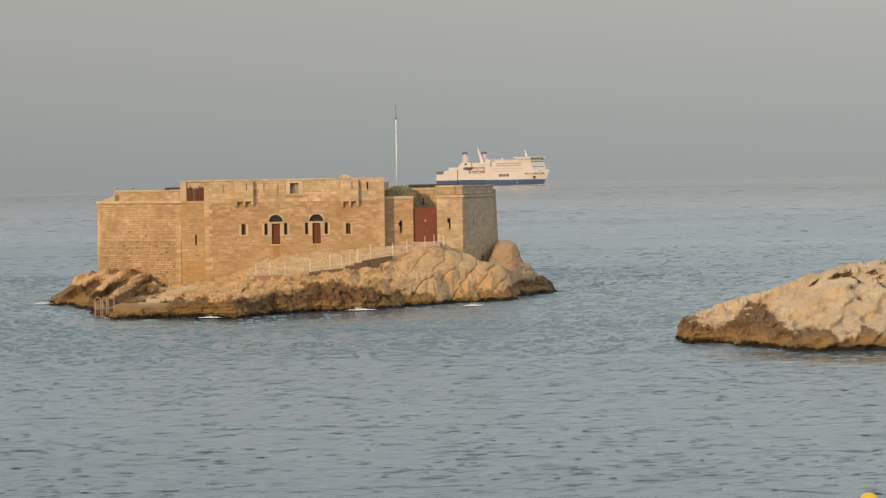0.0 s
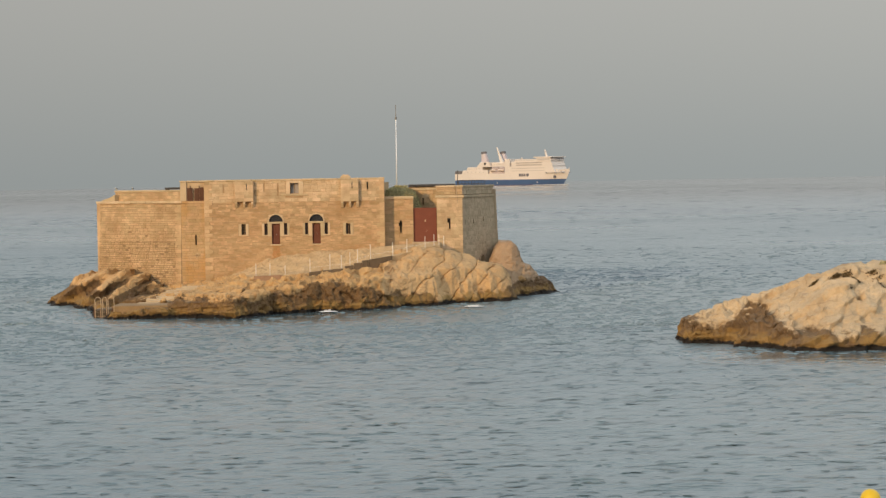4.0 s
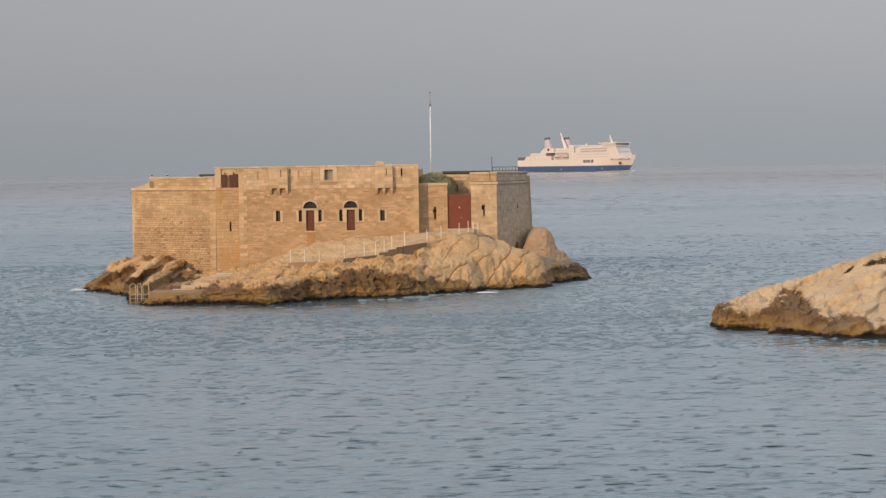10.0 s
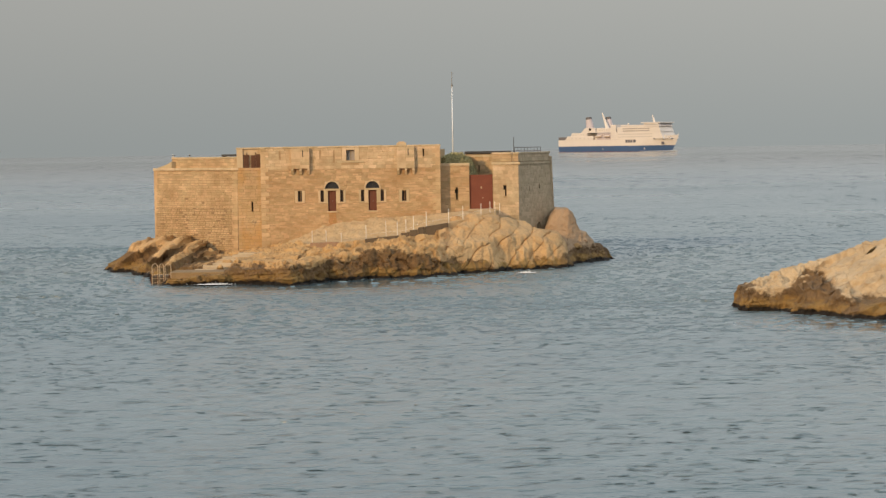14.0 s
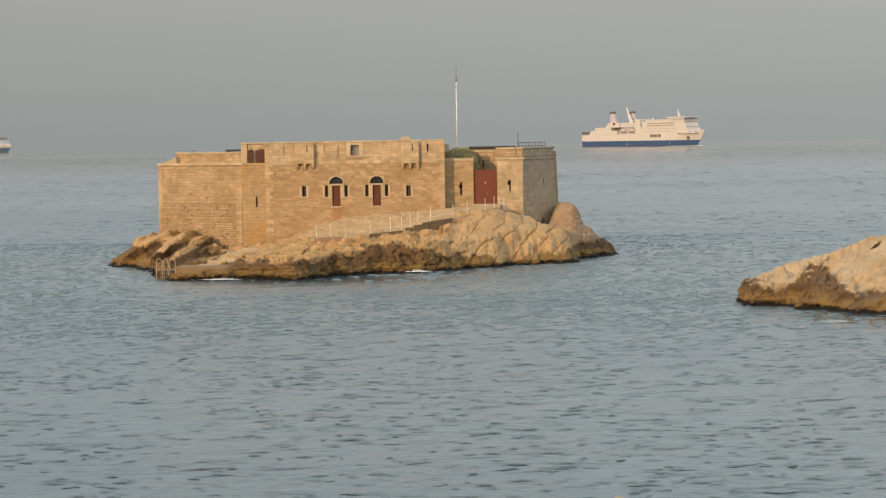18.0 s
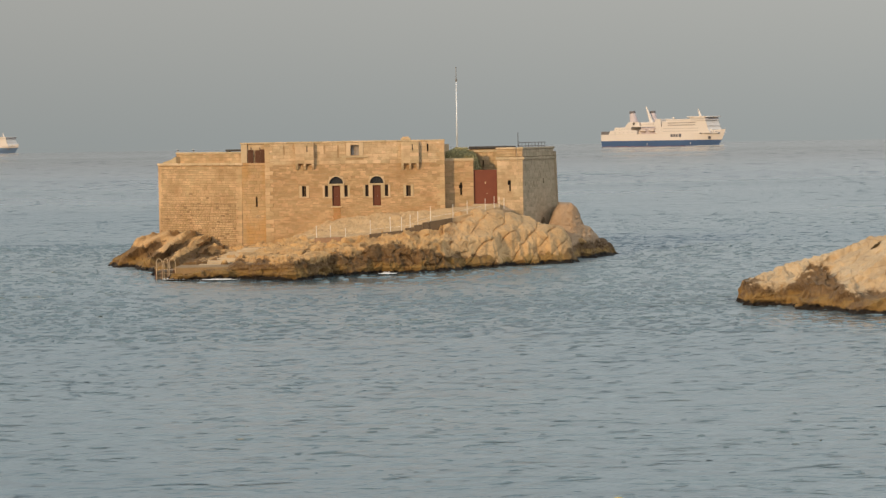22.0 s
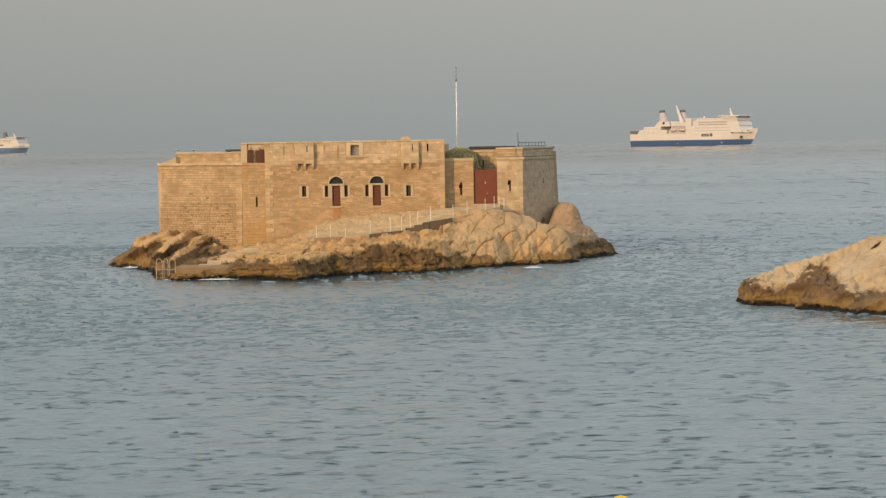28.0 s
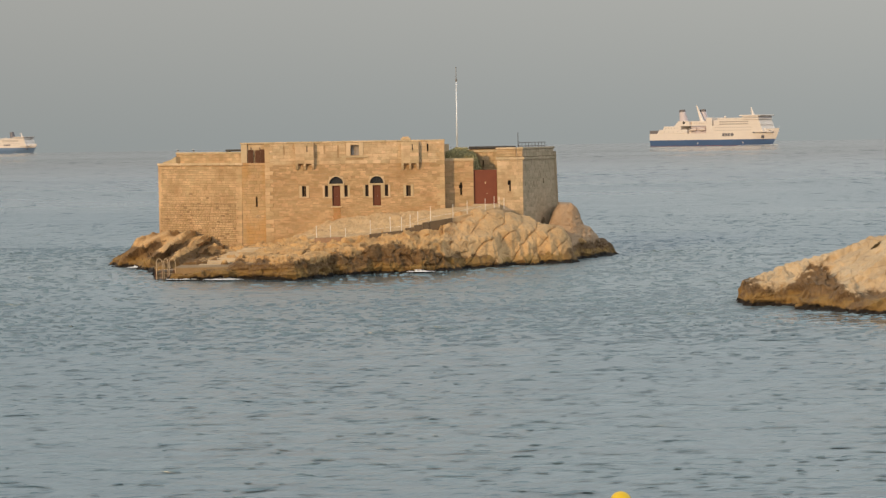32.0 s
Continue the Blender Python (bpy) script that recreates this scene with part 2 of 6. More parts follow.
M["path"] = material("trodden_sandy_path", (0.49, 0.34, 0.18), (0.68, 0.495, 0.285), 0.95, 0.8, 5.0, 1.0, 0.16, stain=(0.36, 0.24, 0.12), stain_scale=1.1, stain_amount=0.7, grit=0.06)
M["wet_concrete"] = material("tide_stained_concrete", (0.20, 0.128, 0.060), (0.33, 0.225, 0.115), 0.9, 0.6, 8.0, 0.4, 0.03)
# stone darkened for the retaining walls' shade and dirt; the stage footing shares it
M["dark_stone"] = material("darkened_masonry", (0.085, 0.062, 0.04), (0.15, 0.11, 0.07), 0.92, 0.9, 9.0, 0.6, 0.04)
M["old_block"] = material("pinkish_weathered_block", (0.25, 0.155, 0.095), (0.37, 0.24, 0.15), 0.92, 1.2, 9.0, 0.6, 0.04)
M["worn_rail"] = material("salt_worn_buff_steel", (0.42, 0.31, 0.19), (0.55, 0.42, 0.27), 0.7, 2.0, 20.0, 0.2, 0.01)
M["white_metal"] = material("chalky_white_painted_steel", (0.72, 0.74, 0.76), (0.84, 0.86, 0.88), 0.5, 2.0, 20.0, 0.05, 0.005)
M["cream_metal"] = material("sun_faded_cream_paint", (0.68, 0.64, 0.56), (0.80, 0.76, 0.68), 0.6, 2.0, 20.0, 0.05, 0.005)
M["grey_metal"] = material("galvanised_grey_steel", (0.16, 0.155, 0.15), (0.25, 0.245, 0.235), 0.55, 2.0, 20.0, 0.05, 0.005, metal=0.3)
M["dark_metal"] = material("dark_bitumen_sheet", (0.035, 0.034, 0.034), (0.07, 0.066, 0.062), 0.7, 2.0, 20.0, 0.1, 0.01)
M["timber"] = material("sea_worn_timber", (0.20, 0.125, 0.06), (0.34, 0.225, 0.12), 0.85, 2.0, 25.0, 0.3, 0.02)
M["grass"] = material("dry_coastal_scrub", (0.19, 0.175, 0.085), (0.30, 0.26, 0.13), 0.9, 0.8, 8.0, 0.4, 0.05, stain=(0.19, 0.14, 0.06), stain_scale=0.7, stain_amount=0.6)
M["leaf"] = material("olive_scrub_leaf", (0.25, 0.24, 0.115), (0.44, 0.39, 0.20), 0.7, 1.0, 8.0, 0.0, vary=0.35)
M["brown_leaf"] = material("dry_brown_scrub", (0.07, 0.05, 0.025), (0.16, 0.115, 0.05), 0.8, 1.0, 8.0, 0.0, vary=0.3)
M["foam"] = material("sea_foam", (0.58, 0.60, 0.61), (0.72, 0.74, 0.75), 0.8, 3.0, 20.0, 0.5, 0.05)
M["yellow"] = material("yellow_plastic_shell", (0.62, 0.41, 0.008), (0.70, 0.48, 0.014), 0.4, 2.0, 20.0, 0.03, 0.005, coords="object")
M["ship_white"] = material("white_ship_paint", (0.62, 0.57, 0.515), (0.70, 0.645, 0.585), 0.4, 0.05, 0.6, 0.0, stain=(0.52, 0.47, 0.46), stain_scale=0.1, stain_amount=0.3, coords="object")
M["ship_blue"] = material("royal_blue_hull_paint", (0.055, 0.105, 0.22), (0.07, 0.13, 0.27), 0.35, 0.05, 0.6, 0.0, coords="object")
# blue lightened to carry the distance haze over the farther ferry's hull
M["ship_pale_blue"] = material("hazy_blue_hull_paint", (0.10, 0.165, 0.27), (0.12, 0.19, 0.31), 0.4, 0.05, 0.6, 0.0, coords="object")
# window colour lightened, with distance haze painted in
M["ship_glass"] = material("hazy_ship_window", (0.39, 0.365, 0.345), (0.46, 0.43, 0.41), 0.3, 0.3, 2.0, 0.0, coords="object")
M["ship_mark"] = material("faded_dark_lettering_paint", (0.10, 0.10, 0.12), (0.15, 0.15, 0.17), 0.5, 0.3, 2.0, 0.0, coords="object")
# funnel soot; the same dark colour paints the mooring deck's shade
M["soot_shade"] = material("soot_and_deck_shade", (0.11, 0.105, 0.11), (0.16, 0.15, 0.155), 0.8, 0.2, 1.0, 0.0, coords="object")
M["ship_grey"] = material("warm_grey_ship_deck", (0.28, 0.25, 0.225), (0.36, 0.33, 0.30), 0.6, 0.1, 1.0, 0.0, coords="object")
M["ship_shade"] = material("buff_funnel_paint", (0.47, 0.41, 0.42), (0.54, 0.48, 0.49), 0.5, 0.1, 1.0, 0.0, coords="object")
M["orange"] = material("buff_lifeboat_shell", (0.43, 0.34, 0.27), (0.51, 0.41, 0.33), 0.5, 0.3, 2.0, 0.0, coords="object")
M["boot_red"] = material("red_boot_topping", (0.22, 0.06, 0.06), (0.28, 0.085, 0.08), 0.5, 0.1, 1.0, 0.0, coords="object")
M["sail"] = material("cream_sailcloth", (0.42, 0.37, 0.36), (0.50, 0.45, 0.43), 0.8, 0.5, 5.0, 0.0, coords="object")
M["feather_white"] = material("white_feathers", (0.68, 0.67, 0.65), (0.8, 0.79, 0.77), 0.8, 5.0, 40.0, 0.0, coords="object")
M["feather_grey"] = material("dark_grey_feathers", (0.05, 0.05, 0.052), (0.10, 0.10, 0.105), 0.8, 5.0, 40.0, 0.0, coords="object")
M["beak"] = material("yellow_beak", (0.6, 0.35, 0.04), (0.7, 0.42, 0.06), 0.5, 5.0, 40.0, 0.0, coords="object")


def water_material():
    m = bpy.data.materials.new("rippled_sea_water")
    m.use_nodes = True
    n, l = m.node_tree.nodes, m.node_tree.links
    b = n["Principled BSDF"]
    b.inputs["Roughness"].default_value, b.inputs["IOR"].default_value = 0.24, 1.9
    co = n.new("ShaderNodeTexCoord")
    last = None
    apart = n.new("ShaderNodeSeparateXYZ")
    l.new(co.outputs["Object"], apart.inputs[0])
    far_off = apart.outputs["Y"]
    # long wind lanes of slightly different tone and gloss
    lane_map = n.new("ShaderNodeMapping")
    lane_map.inputs["Scale"].default_value = (0.0035, 0.0065, 1)
    l.new(co.outputs["Object"], lane_map.inputs["Vector"])
    lane = n.new("ShaderNodeTexNoise")
    lane.inputs["Scale"].default_value, lane.inputs["Detail"].default_value = 1.0, 4.0
    l.new(lane_map.outputs[0], lane.inputs["Vector"])
    tone = n.new("ShaderNodeValToRGB")
    tone.color_ramp.elements[0].position, tone.color_ramp.elements[0].color = 0.36, (0.067, 0.124, 0.150, 1)
    tone.color_ramp.elements[1].position, tone.color_ramp.elements[1].color = 0.64, (0.117, 0.173, 0.190, 1)
    l.new(lane.outputs["Fac"], tone.inputs[0])
    # base colour dimmed with distance, so the far sea meets the hazy horizon's brightness
    how_far = n.new("ShaderNodeMapRange")
    how_far.inputs["From Min"].default_value, how_far.inputs["From Max"].default_value = 350, 1500
    l.new(far_off, how_far.inputs["Value"])
    far_dim = n.new("ShaderNodeMix")
    far_dim.data_type = "RGBA"
    # broad lanes far out, where the breeze lies on the water
    reach_map = n.new("ShaderNodeMapping")
    reach_map.inputs["Scale"].default_value = (0.0007, 0.0026, 1)
    l.new(co.outputs["Object"], reach_map.inputs["Vector"])
    reach = n.new("ShaderNodeTexNoise")
    reach.inputs["Scale"].default_value, reach.inputs["Detail"].default_value = 1.0, 3.0
    l.new(reach_map.outputs[0], reach.inputs["Vector"])
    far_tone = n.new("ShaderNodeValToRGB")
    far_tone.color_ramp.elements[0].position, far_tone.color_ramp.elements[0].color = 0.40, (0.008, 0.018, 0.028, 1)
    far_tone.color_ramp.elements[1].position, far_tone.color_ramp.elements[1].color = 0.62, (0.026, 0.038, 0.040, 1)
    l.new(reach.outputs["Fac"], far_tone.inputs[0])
    l.new(far_tone.outputs[0], far_dim.inputs["B"])
    l.new(how_far.outputs[0], far_dim.inputs["Factor"])
    l.new(tone.outputs[0], far_dim.inputs["A"])
    l.new(far_dim.outputs["Result"], b.inputs["Base Color"])
    gloss = n.new("ShaderNodeMapRange")
    gloss.inputs["From Min"].default_value, gloss.inputs["From Max"].default_value = 0.35, 0.65
    gloss.inputs["To Min"].default_value, gloss.inputs["To Max"].default_value = 0.36, 0.27
    l.new(lane.outputs["Fac"], gloss.inputs["Value"])
    still = n.new("ShaderNodeMapRange")
    still.inputs["From Min"].default_value, still.inputs["From Max"].default_value = 350, 1600
    still.inputs["To Min"].default_value, still.inputs["To Max"].default_value = 1.0, 0.62
    l.new(far_off, still.inputs["Value"])
    breeze = n.new("ShaderNodeMapRange")
    breeze.inputs["From Min"].default_value, breeze.inputs["From Max"].default_value = 0.38, 0.62
    breeze.inputs["To Min"].default_value, breeze.inputs["To Max"].default_value = 0.31, 0.63
    l.new(reach.outputs["Fac"], breeze.inputs["Value"])
    l.new(breeze.outputs[0], still.inputs["To Max"])
    sheen = n.new("ShaderNodeMath")
    sheen.operation = "MULTIPLY"
    l.new(gloss.outputs[0], sheen.inputs[0])
    l.new(still.outputs[0], sheen.inputs[1])
    # the water lies calmer in the lee of the rocks
    place = n.new("ShaderNodeNewGeometry")
    lee = None
    for at, size in (((-20, 241, 0), (23, 28, 1)), ((32, 172, 0), (15, 11, 1))):
        near = n.new("ShaderNodeMapping")
        near.vector_type = "TEXTURE"
        near.inputs["Location"].default_value, near.inputs["Scale"].default_value = at, size
        l.new(place.outputs["Position"], near.inputs["Vector"])
        away = n.new("ShaderNodeVectorMath")
        away.operation = "LENGTH"
        l.new(near.outputs[0], away.inputs[0])
        ease = n.new("ShaderNodeMapRange")
        ease.inputs["From Min"].default_value, ease.inputs["From Max"].default_value = 0.5, 1.05
        ease.inputs["To Min"].default_value, ease.inputs["To Max"].default_value = 0.1, 1.0
        l.new(away.outputs["Value"], ease.inputs["Value"])
        if lee is None:
            lee = ease.outputs[0]
        else:
            both = n.new("ShaderNodeMath")
            both.operation = "MINIMUM"
            l.new(lee, both.inputs[0])
            l.new(ease.outputs[0], both.inputs[1])
            lee = both.outputs[0]
    smooth = n.new("ShaderNodeMath")
    smooth.operation = "MULTIPLY_ADD"
    smooth.inputs[1].default_value, smooth.inputs[2].default_value = 0.75, 0.25
    l.new(lee, smooth.inputs[0])
    slick = n.new("ShaderNodeMath")
    slick.operation = "MULTIPLY"
    l.new(sheen.outputs[0], slick.inputs[0])
    l.new(smooth.outputs[0], slick.inputs[1])
    l.new(slick.outputs[0], b.inputs["Roughness"])
    # ripples: (frequency across and along the view, height, where in the noise they start and are full)
    for scale, dist, lo, hi in (((0.035, 0.12, 1), 0.5, 0.45, 0.75), ((0.30, 0.85, 1), 0.16, 0.45, 0.74), ((0.95, 2.5, 1), 0.05, 0.50, 0.72), ((2.2, 5.0, 1), 0.022, 0.40, 0.75)):
        mp = n.new("ShaderNodeMapping")
        mp.inputs["Scale"].default_value = scale
        l.new(co.outputs["Object"], mp.inputs["Vector"])
        x = n.new("ShaderNodeTexNoise")
        x.inputs["Scale"].default_value, x.inputs["Detail"].default_value, x.inputs["Roughness"].default_value = 1.0, 2.0, 0.5
        l.new(mp.outputs[0], x.inputs["Vector"])
        mr = n.new("ShaderNodeMapRange")
        mr.interpolation_type = "SMOOTHSTEP"
        mr.inputs["From Min"].default_value, mr.inputs["From Max"].default_value = lo, hi
        l.new(x.outputs["Fac"], mr.inputs["Value"])
        bn = n.new("ShaderNodeBump")
        bn.inputs["Strength"].default_value, bn.inputs["Distance"].default_value = 1.0, dist
        calm = n.new("ShaderNodeMapRange")
        calm.inputs["From Min"].default_value, calm.inputs["From Max"].default_value = 450, 1300
        calm.inputs["To Min"].default_value, calm.inputs["To Max"].default_value = dist, 0.16 * dist
        l.new(far_off, calm.inputs["Value"])
        eased = n.new("ShaderNodeMath")
        eased.operation = "MULTIPLY"
        l.new(calm.outputs[0], eased.inputs[0])
        l.new(lee, eased.inputs[1])
        l.new(eased.outputs[0], bn.inputs["Distance"])
        l.new(mr.outputs["Result"], bn.inputs["Height"])
        if last:
            l.new(last, bn.inputs["Normal"])
        last = bn.outputs[0]
    l.new(last, b.inputs["Normal"])
    return m


M["water"] = water_material()


# ---- building blocks ----
def part(name, bm, mat, parent=None, label="", smooth=False):
    """Link a bmesh as one mesh object under a thing or a part."""
    me = bpy.data.meshes.new(name)
    bm.to_mesh(me)
    bm.free()
    if smooth:
        for p in me.polygons:
            p.use_smooth = True
    me.materials.append(M[mat])
    ob = new(name, me)
    ob.parent = parent
    return tagged(ob, label)


def mesh_part(name, verts, faces, mat, parent=None, label="", smooth=False):
    me = bpy.data.meshes.new(name)
    me.from_pydata(verts, [], faces)
    if smooth:
        me.polygons.foreach_set("use_smooth", [True] * len(me.polygons))
    me.update()
    me.materials.append(M[mat])
    ob = new(name, me)
    ob.parent = parent
    return tagged(ob, label)


def thing(name, label, category, at=None, group="", kind=""):
    ob = new(name)
    ob.empty_display_size = 0.5
    if at is not None:
        ob.matrix_basis = at
    return tagged(ob, label, category, group, kind)


def box(bm, x0, x1, y0, y1, z0, z1, bevel=0.0, m=None, taper=0.0):
    """A block; taper narrows its top by that much on each side."""
    vs = []
    for z, t in ((z0, 0), (z1, taper)):
        for x, y in ((x0 + t, y0 + t), (x1 - t, y0 + t), (x1 - t, y1 - t), (x0 + t, y1 - t)):
            p = Vector((x, y, z))
            vs.append(bm.verts.new(m @ p if m else p))
    fs = [bm.faces.new([vs[i] for i in f]) for f in ((3, 2, 1, 0), (4, 5, 6, 7), (0, 1, 5, 4), (1, 2, 6, 5), (2, 3, 7, 6), (3, 0, 4, 7))]
    if bevel:
        es = {e for f in fs for e in f.edges}
        bmesh.ops.bevel(bm, geom=list(es), offset=bevel, segments=1, affect="EDGES")
    return bm


def tube(bm, p0, p1, r0, r1=None, seg=8):
    """A round bar from p0 to p1."""
    p0, p1 = Vector(p0), Vector(p1)
    r1 = r0 if r1 is None else r1
    q = (p1 - p0).to_track_quat("Z", "Y")
    rings = []
    for p, r in ((p0, r0), (p1, r1)):
        rings.append([bm.verts.new(p + q @ Vector((r * math.cos(2 * math.pi * i / seg), r * math.sin(2 * math.pi * i / seg), 0))) for i in range(seg)])
    for i in range(seg):
        bm.faces.new((rings[0][i], rings[0][(i + 1) % seg], rings[1][(i + 1) % seg], rings[1][i]))
    bm.faces.new(rings[0][::-1])
    bm.faces.new(rings[1])
    return bm


def prism(bm, outline, y0, y1, m=None):
    """An outline in x, z pushed from y0 to y1."""
    a = [bm.verts.new(m @ Vector((x, y0, z)) if m else (x, y0, z)) for x, z in outline]
    c = [bm.verts.new(m @ Vector((x, y1, z)) if m else (x, y1, z)) for x, z in outline]
    k = len(outline)
    bm.faces.new(a)
    bm.faces.new(c[::-1])
    for i in range(k):
        bm.faces.new((a[(i + 1) % k], a[i], c[i], c[(i + 1) % k]))
    bmesh.ops.recalc_face_normals(bm, faces=bm.faces[:])
    return bm


def ball(bm, centre, r, scale=(1, 1, 1), u=12, v=8):
    bmesh.ops.create_uvsphere(bm, u_segments=u, v_segments=v, radius=r, matrix=Matrix.Translation(centre) @ Matrix.Diagonal((*scale, 1)))
    return bm


def smoothstep(x):
    x = np.clip(x, 0, 1)
    return x * x * (3 - 2 * x)


# ---- the sea: two rippled sheets that drift through one another ----
def wave_height(X, Y, seed, gap):
    """Short-crested chop: a random field of small waves with sharpened crests."""
    rng = np.random.RandomState(seed)
    Z = np.zeros_like(X)
    power = np.zeros_like(X)
    for i in range(44):
        wl = 0.6 * (4.2 / 0.6) ** (i / 43.0)
        ang = math.pi / 2 + rng.normal(0, 0.45)
        k = 2 * math.pi / wl
        amp = 0.0023 * wl ** 0.9
        held = smoothstep((wl / gap - 1.8) / 1.2)
        Z += amp * held * np.sin(k * (X * math.cos(ang) + Y * math.sin(ang)) + rng.uniform(0, 6.28) + 0.7 * np.sin(X * k * 0.17 + Y * k * 0.11 + i))
        power += (amp * held) ** 2 / 2
    sigma = np.sqrt(power + 1e-9)
    Z = sigma * 1.3 * (np.exp(0.45 * np.clip(Z / sigma, -4, 2.6)) - 1.1)
    patch = 0.9 + 0.25 * np.sin(X * 0.11 + seed) * np.sin(Y * 0.071 + 1.3 * seed) + 0.2 * np.sin(X * 0.31 - Y * 0.12 + seed)
    return Z * patch


def sea_sheet(name, seed, ys, half, base, wide):
    cols = np.linspace(-1, 1, 430)
    if wide:
        cols = np.concatenate(([-40, -12, -4, -1.6], cols, [1.6, 4, 12, 40]))
    Y = np.repeat(ys[:, None], len(cols), 1)
    X = cols[None, :] * (half * np.maximum(Y, 60.0) + 12)
    gap = 0.0024 * np.maximum(Y, 60)
    Z = wave_height(X, Y, seed, gap)
    fade = smoothstep((Y - 60) / 20) * smoothstep((450 - Y) / 200) * smoothstep((1.3 - np.abs(cols[None, :])) / 0.3)
    # calmer in the lee of the islet
    lee = smoothstep((X + 40) / 9) * smoothstep((9 - X) / 9) * smoothstep((Y - 208) / 18) * smoothstep((285 - Y) / 10)
    Z = Z * fade * (1 - 0.85 * lee)
    Y = Y - 2.0 * Z          # crests lean towards the shore
    Z = Z + base
    if wide:
        Z -= np.maximum(Y - 4150, 0) ** 2 / 6.0e4
    else:
        edge = np.minimum(smoothstep((Y - ys[0]) / 8), smoothstep((ys[-1] - Y) / 60)) * smoothstep((1 - np.abs(cols[None, :])) / 0.05)
        Z -= (1 - edge) * 0.9
    r, c = X.shape
    idx = np.arange(r * c).reshape(r, c)
    faces = np.stack((idx[:-1, :-1], idx[:-1, 1:], idx[1:, 1:], idx[1:, :-1]), -1).reshape(-1, 4)
    me = bpy.data.meshes.new(name)
    me.vertices.add(r * c)
    me.vertices.foreach_set("co", np.stack((X, Y, Z), -1).reshape(-1).astype(np.float32))
    me.loops.add(faces.size)
    me.loops.foreach_set("vertex_index", faces.reshape(-1).astype(np.int32))
    me.polygons.add(len(faces))
    me.polygons.foreach_set("loop_start", np.arange(0, faces.size, 4, dtype=np.int32))
    me.polygons.foreach_set("use_smooth", np.ones(len(faces), dtype=bool))
    me.update(calc_edges=True)
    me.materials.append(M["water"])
    return new(name, me)


near_rows = 80.0 * np.exp(np.arange(0, 680) * 0.00255)
far_rows = near_rows[-1] * np.exp(np.linspace(0.02, math.log(4800 / near_rows[-1]), 90))
water = sea_sheet("water", 3, np.concatenate((np.array([-4800, -900, -200, 0, 40, 60, 72.0]), near_rows, far_rows)), 0.245, -0.05, True)
tagged(water, "grey-blue open sea with small choppy waves", "sea", kind="structure")
swell = sea_sheet("water_swell", 11, near_rows, 0.245, -0.06, False)
tagged(swell, "low grey-blue wavelets drifting over the sea", "sea", kind="structure")


def ripple_set(name, seed, count, near, far, size, span=None, steep=1.0, sheltered=0.85):
    """Many small sharp wavelets, each a low ridge with a steep face towards the shore."""
    rng = np.random.RandomState(seed)
    Y = near * (far / near) ** rng.random_sample(count * 3)
    X = rng.uniform(-1, 1, count * 3) * (0.245 * Y + 10)
    if span:
        X = rng.normal((span[0] + span[1]) / 2, (span[1] - span[0]) / 3, count * 3)
    lanes = 0.5 + 0.5 * np.sin(X * 0.09 + Y * 0.13 + seed) * np.sin(Y * 0.057 - X * 0.04 + 2 * seed)
    ok = rng.random_sample(count * 3) < 0.25 + 0.75 * lanes
    lee = smoothstep((X + 38) / 6) * smoothstep((8 - X) / 6) * smoothstep((Y - 214) / 12) * smoothstep((285 - Y) / 10)
    ok &= rng.random_sample(count * 3) > sheltered * lee
    X, Y = X[ok][:count], Y[ok][:count]
    k = len(X)
    w = size * rng.lognormal(-0.62, 0.5, k) * (1 + np.maximum(Y - 250, 0) / 400)
    h = steep * size * (0.010 + 0.024 * rng.random_sample(k) ** 2) * (1 + np.maximum(Y - 250, 0) / 700)
    tilt, bow = rng.normal(0, 0.25, k), rng.normal(0, 0.12, k)
    us = np.linspace(-1, 1, 7)
    verts = np.zeros((k, 7, 4, 3))
    for i, u in enumerate(us):
        rise = max(0.0, 1 - u * u) ** 0.8
        px = X + u * w / 2
        py = Y + u * w * 0.5 * tilt + bow * w * u * u
        hh = h * rise * (1 + 0.25 * np.sin(3 * u + X))
        for j, (run, up) in enumerate(((-2.4, -0.6), (-0.5, 0.75), (0.4, 1.0), (6.0, -0.6))):
            verts[:, i, j] = np.stack((px, py + run * (hh + 0.008), up * hh - 0.012), -1)
    faces = []
    for i in range(6):
        for j in range(3):
            a = i * 4 + j
            faces.append((a, a + 4, a + 5, a + 1))
    faces = (np.array(faces)[None] + (np.arange(k) * 28)[:, None, None]).reshape(-1, 4)
    me = bpy.data.meshes.new(name)
    me.vertices.add(k * 28)
    me.vertices.foreach_set("co", verts.reshape(-1).astype(np.float32))
    me.loops.add(faces.size)
    me.loops.foreach_set("vertex_index", faces.reshape(-1).astype(np.int32))
    me.polygons.add(len(faces))
    me.polygons.foreach_set("loop_start", np.arange(0, faces.size, 4, dtype=np.int32))
    me.polygons.foreach_set("use_smooth", np.ones(len(faces), dtype=bool))
    me.update(calc_edges=True)
    me.validate()
    me.materials.append(M["water"])
    return tagged(new(name, me), "small dark wavelets on the sea surface", "ripples", "wavelets", "stuff")


ripples = [ripple_set("ripples", 40 + i, 2100, 84.0, 430.0, 1.0 + 0.1 * i, None, 0.85) for i in range(4)]
ripples.append(ripple_set("ripples", 45, 3400, 140.0, 290.0, 0.95))
ripples.append(ripple_set("ripples", 52, 4200, 190.0, 430.0, 1.15, None, 1.5))
# rougher water off both ends of the islet
ripples.append(ripple_set("ripples", 55, 4600, 180.0, 340.0, 1.15, (-86, -34), 2.8))
ripples.append(ripple_set("ripples", 57, 2800, 205.0, 340.0, 1.1, (-10, 40), 2.5, 0.2))
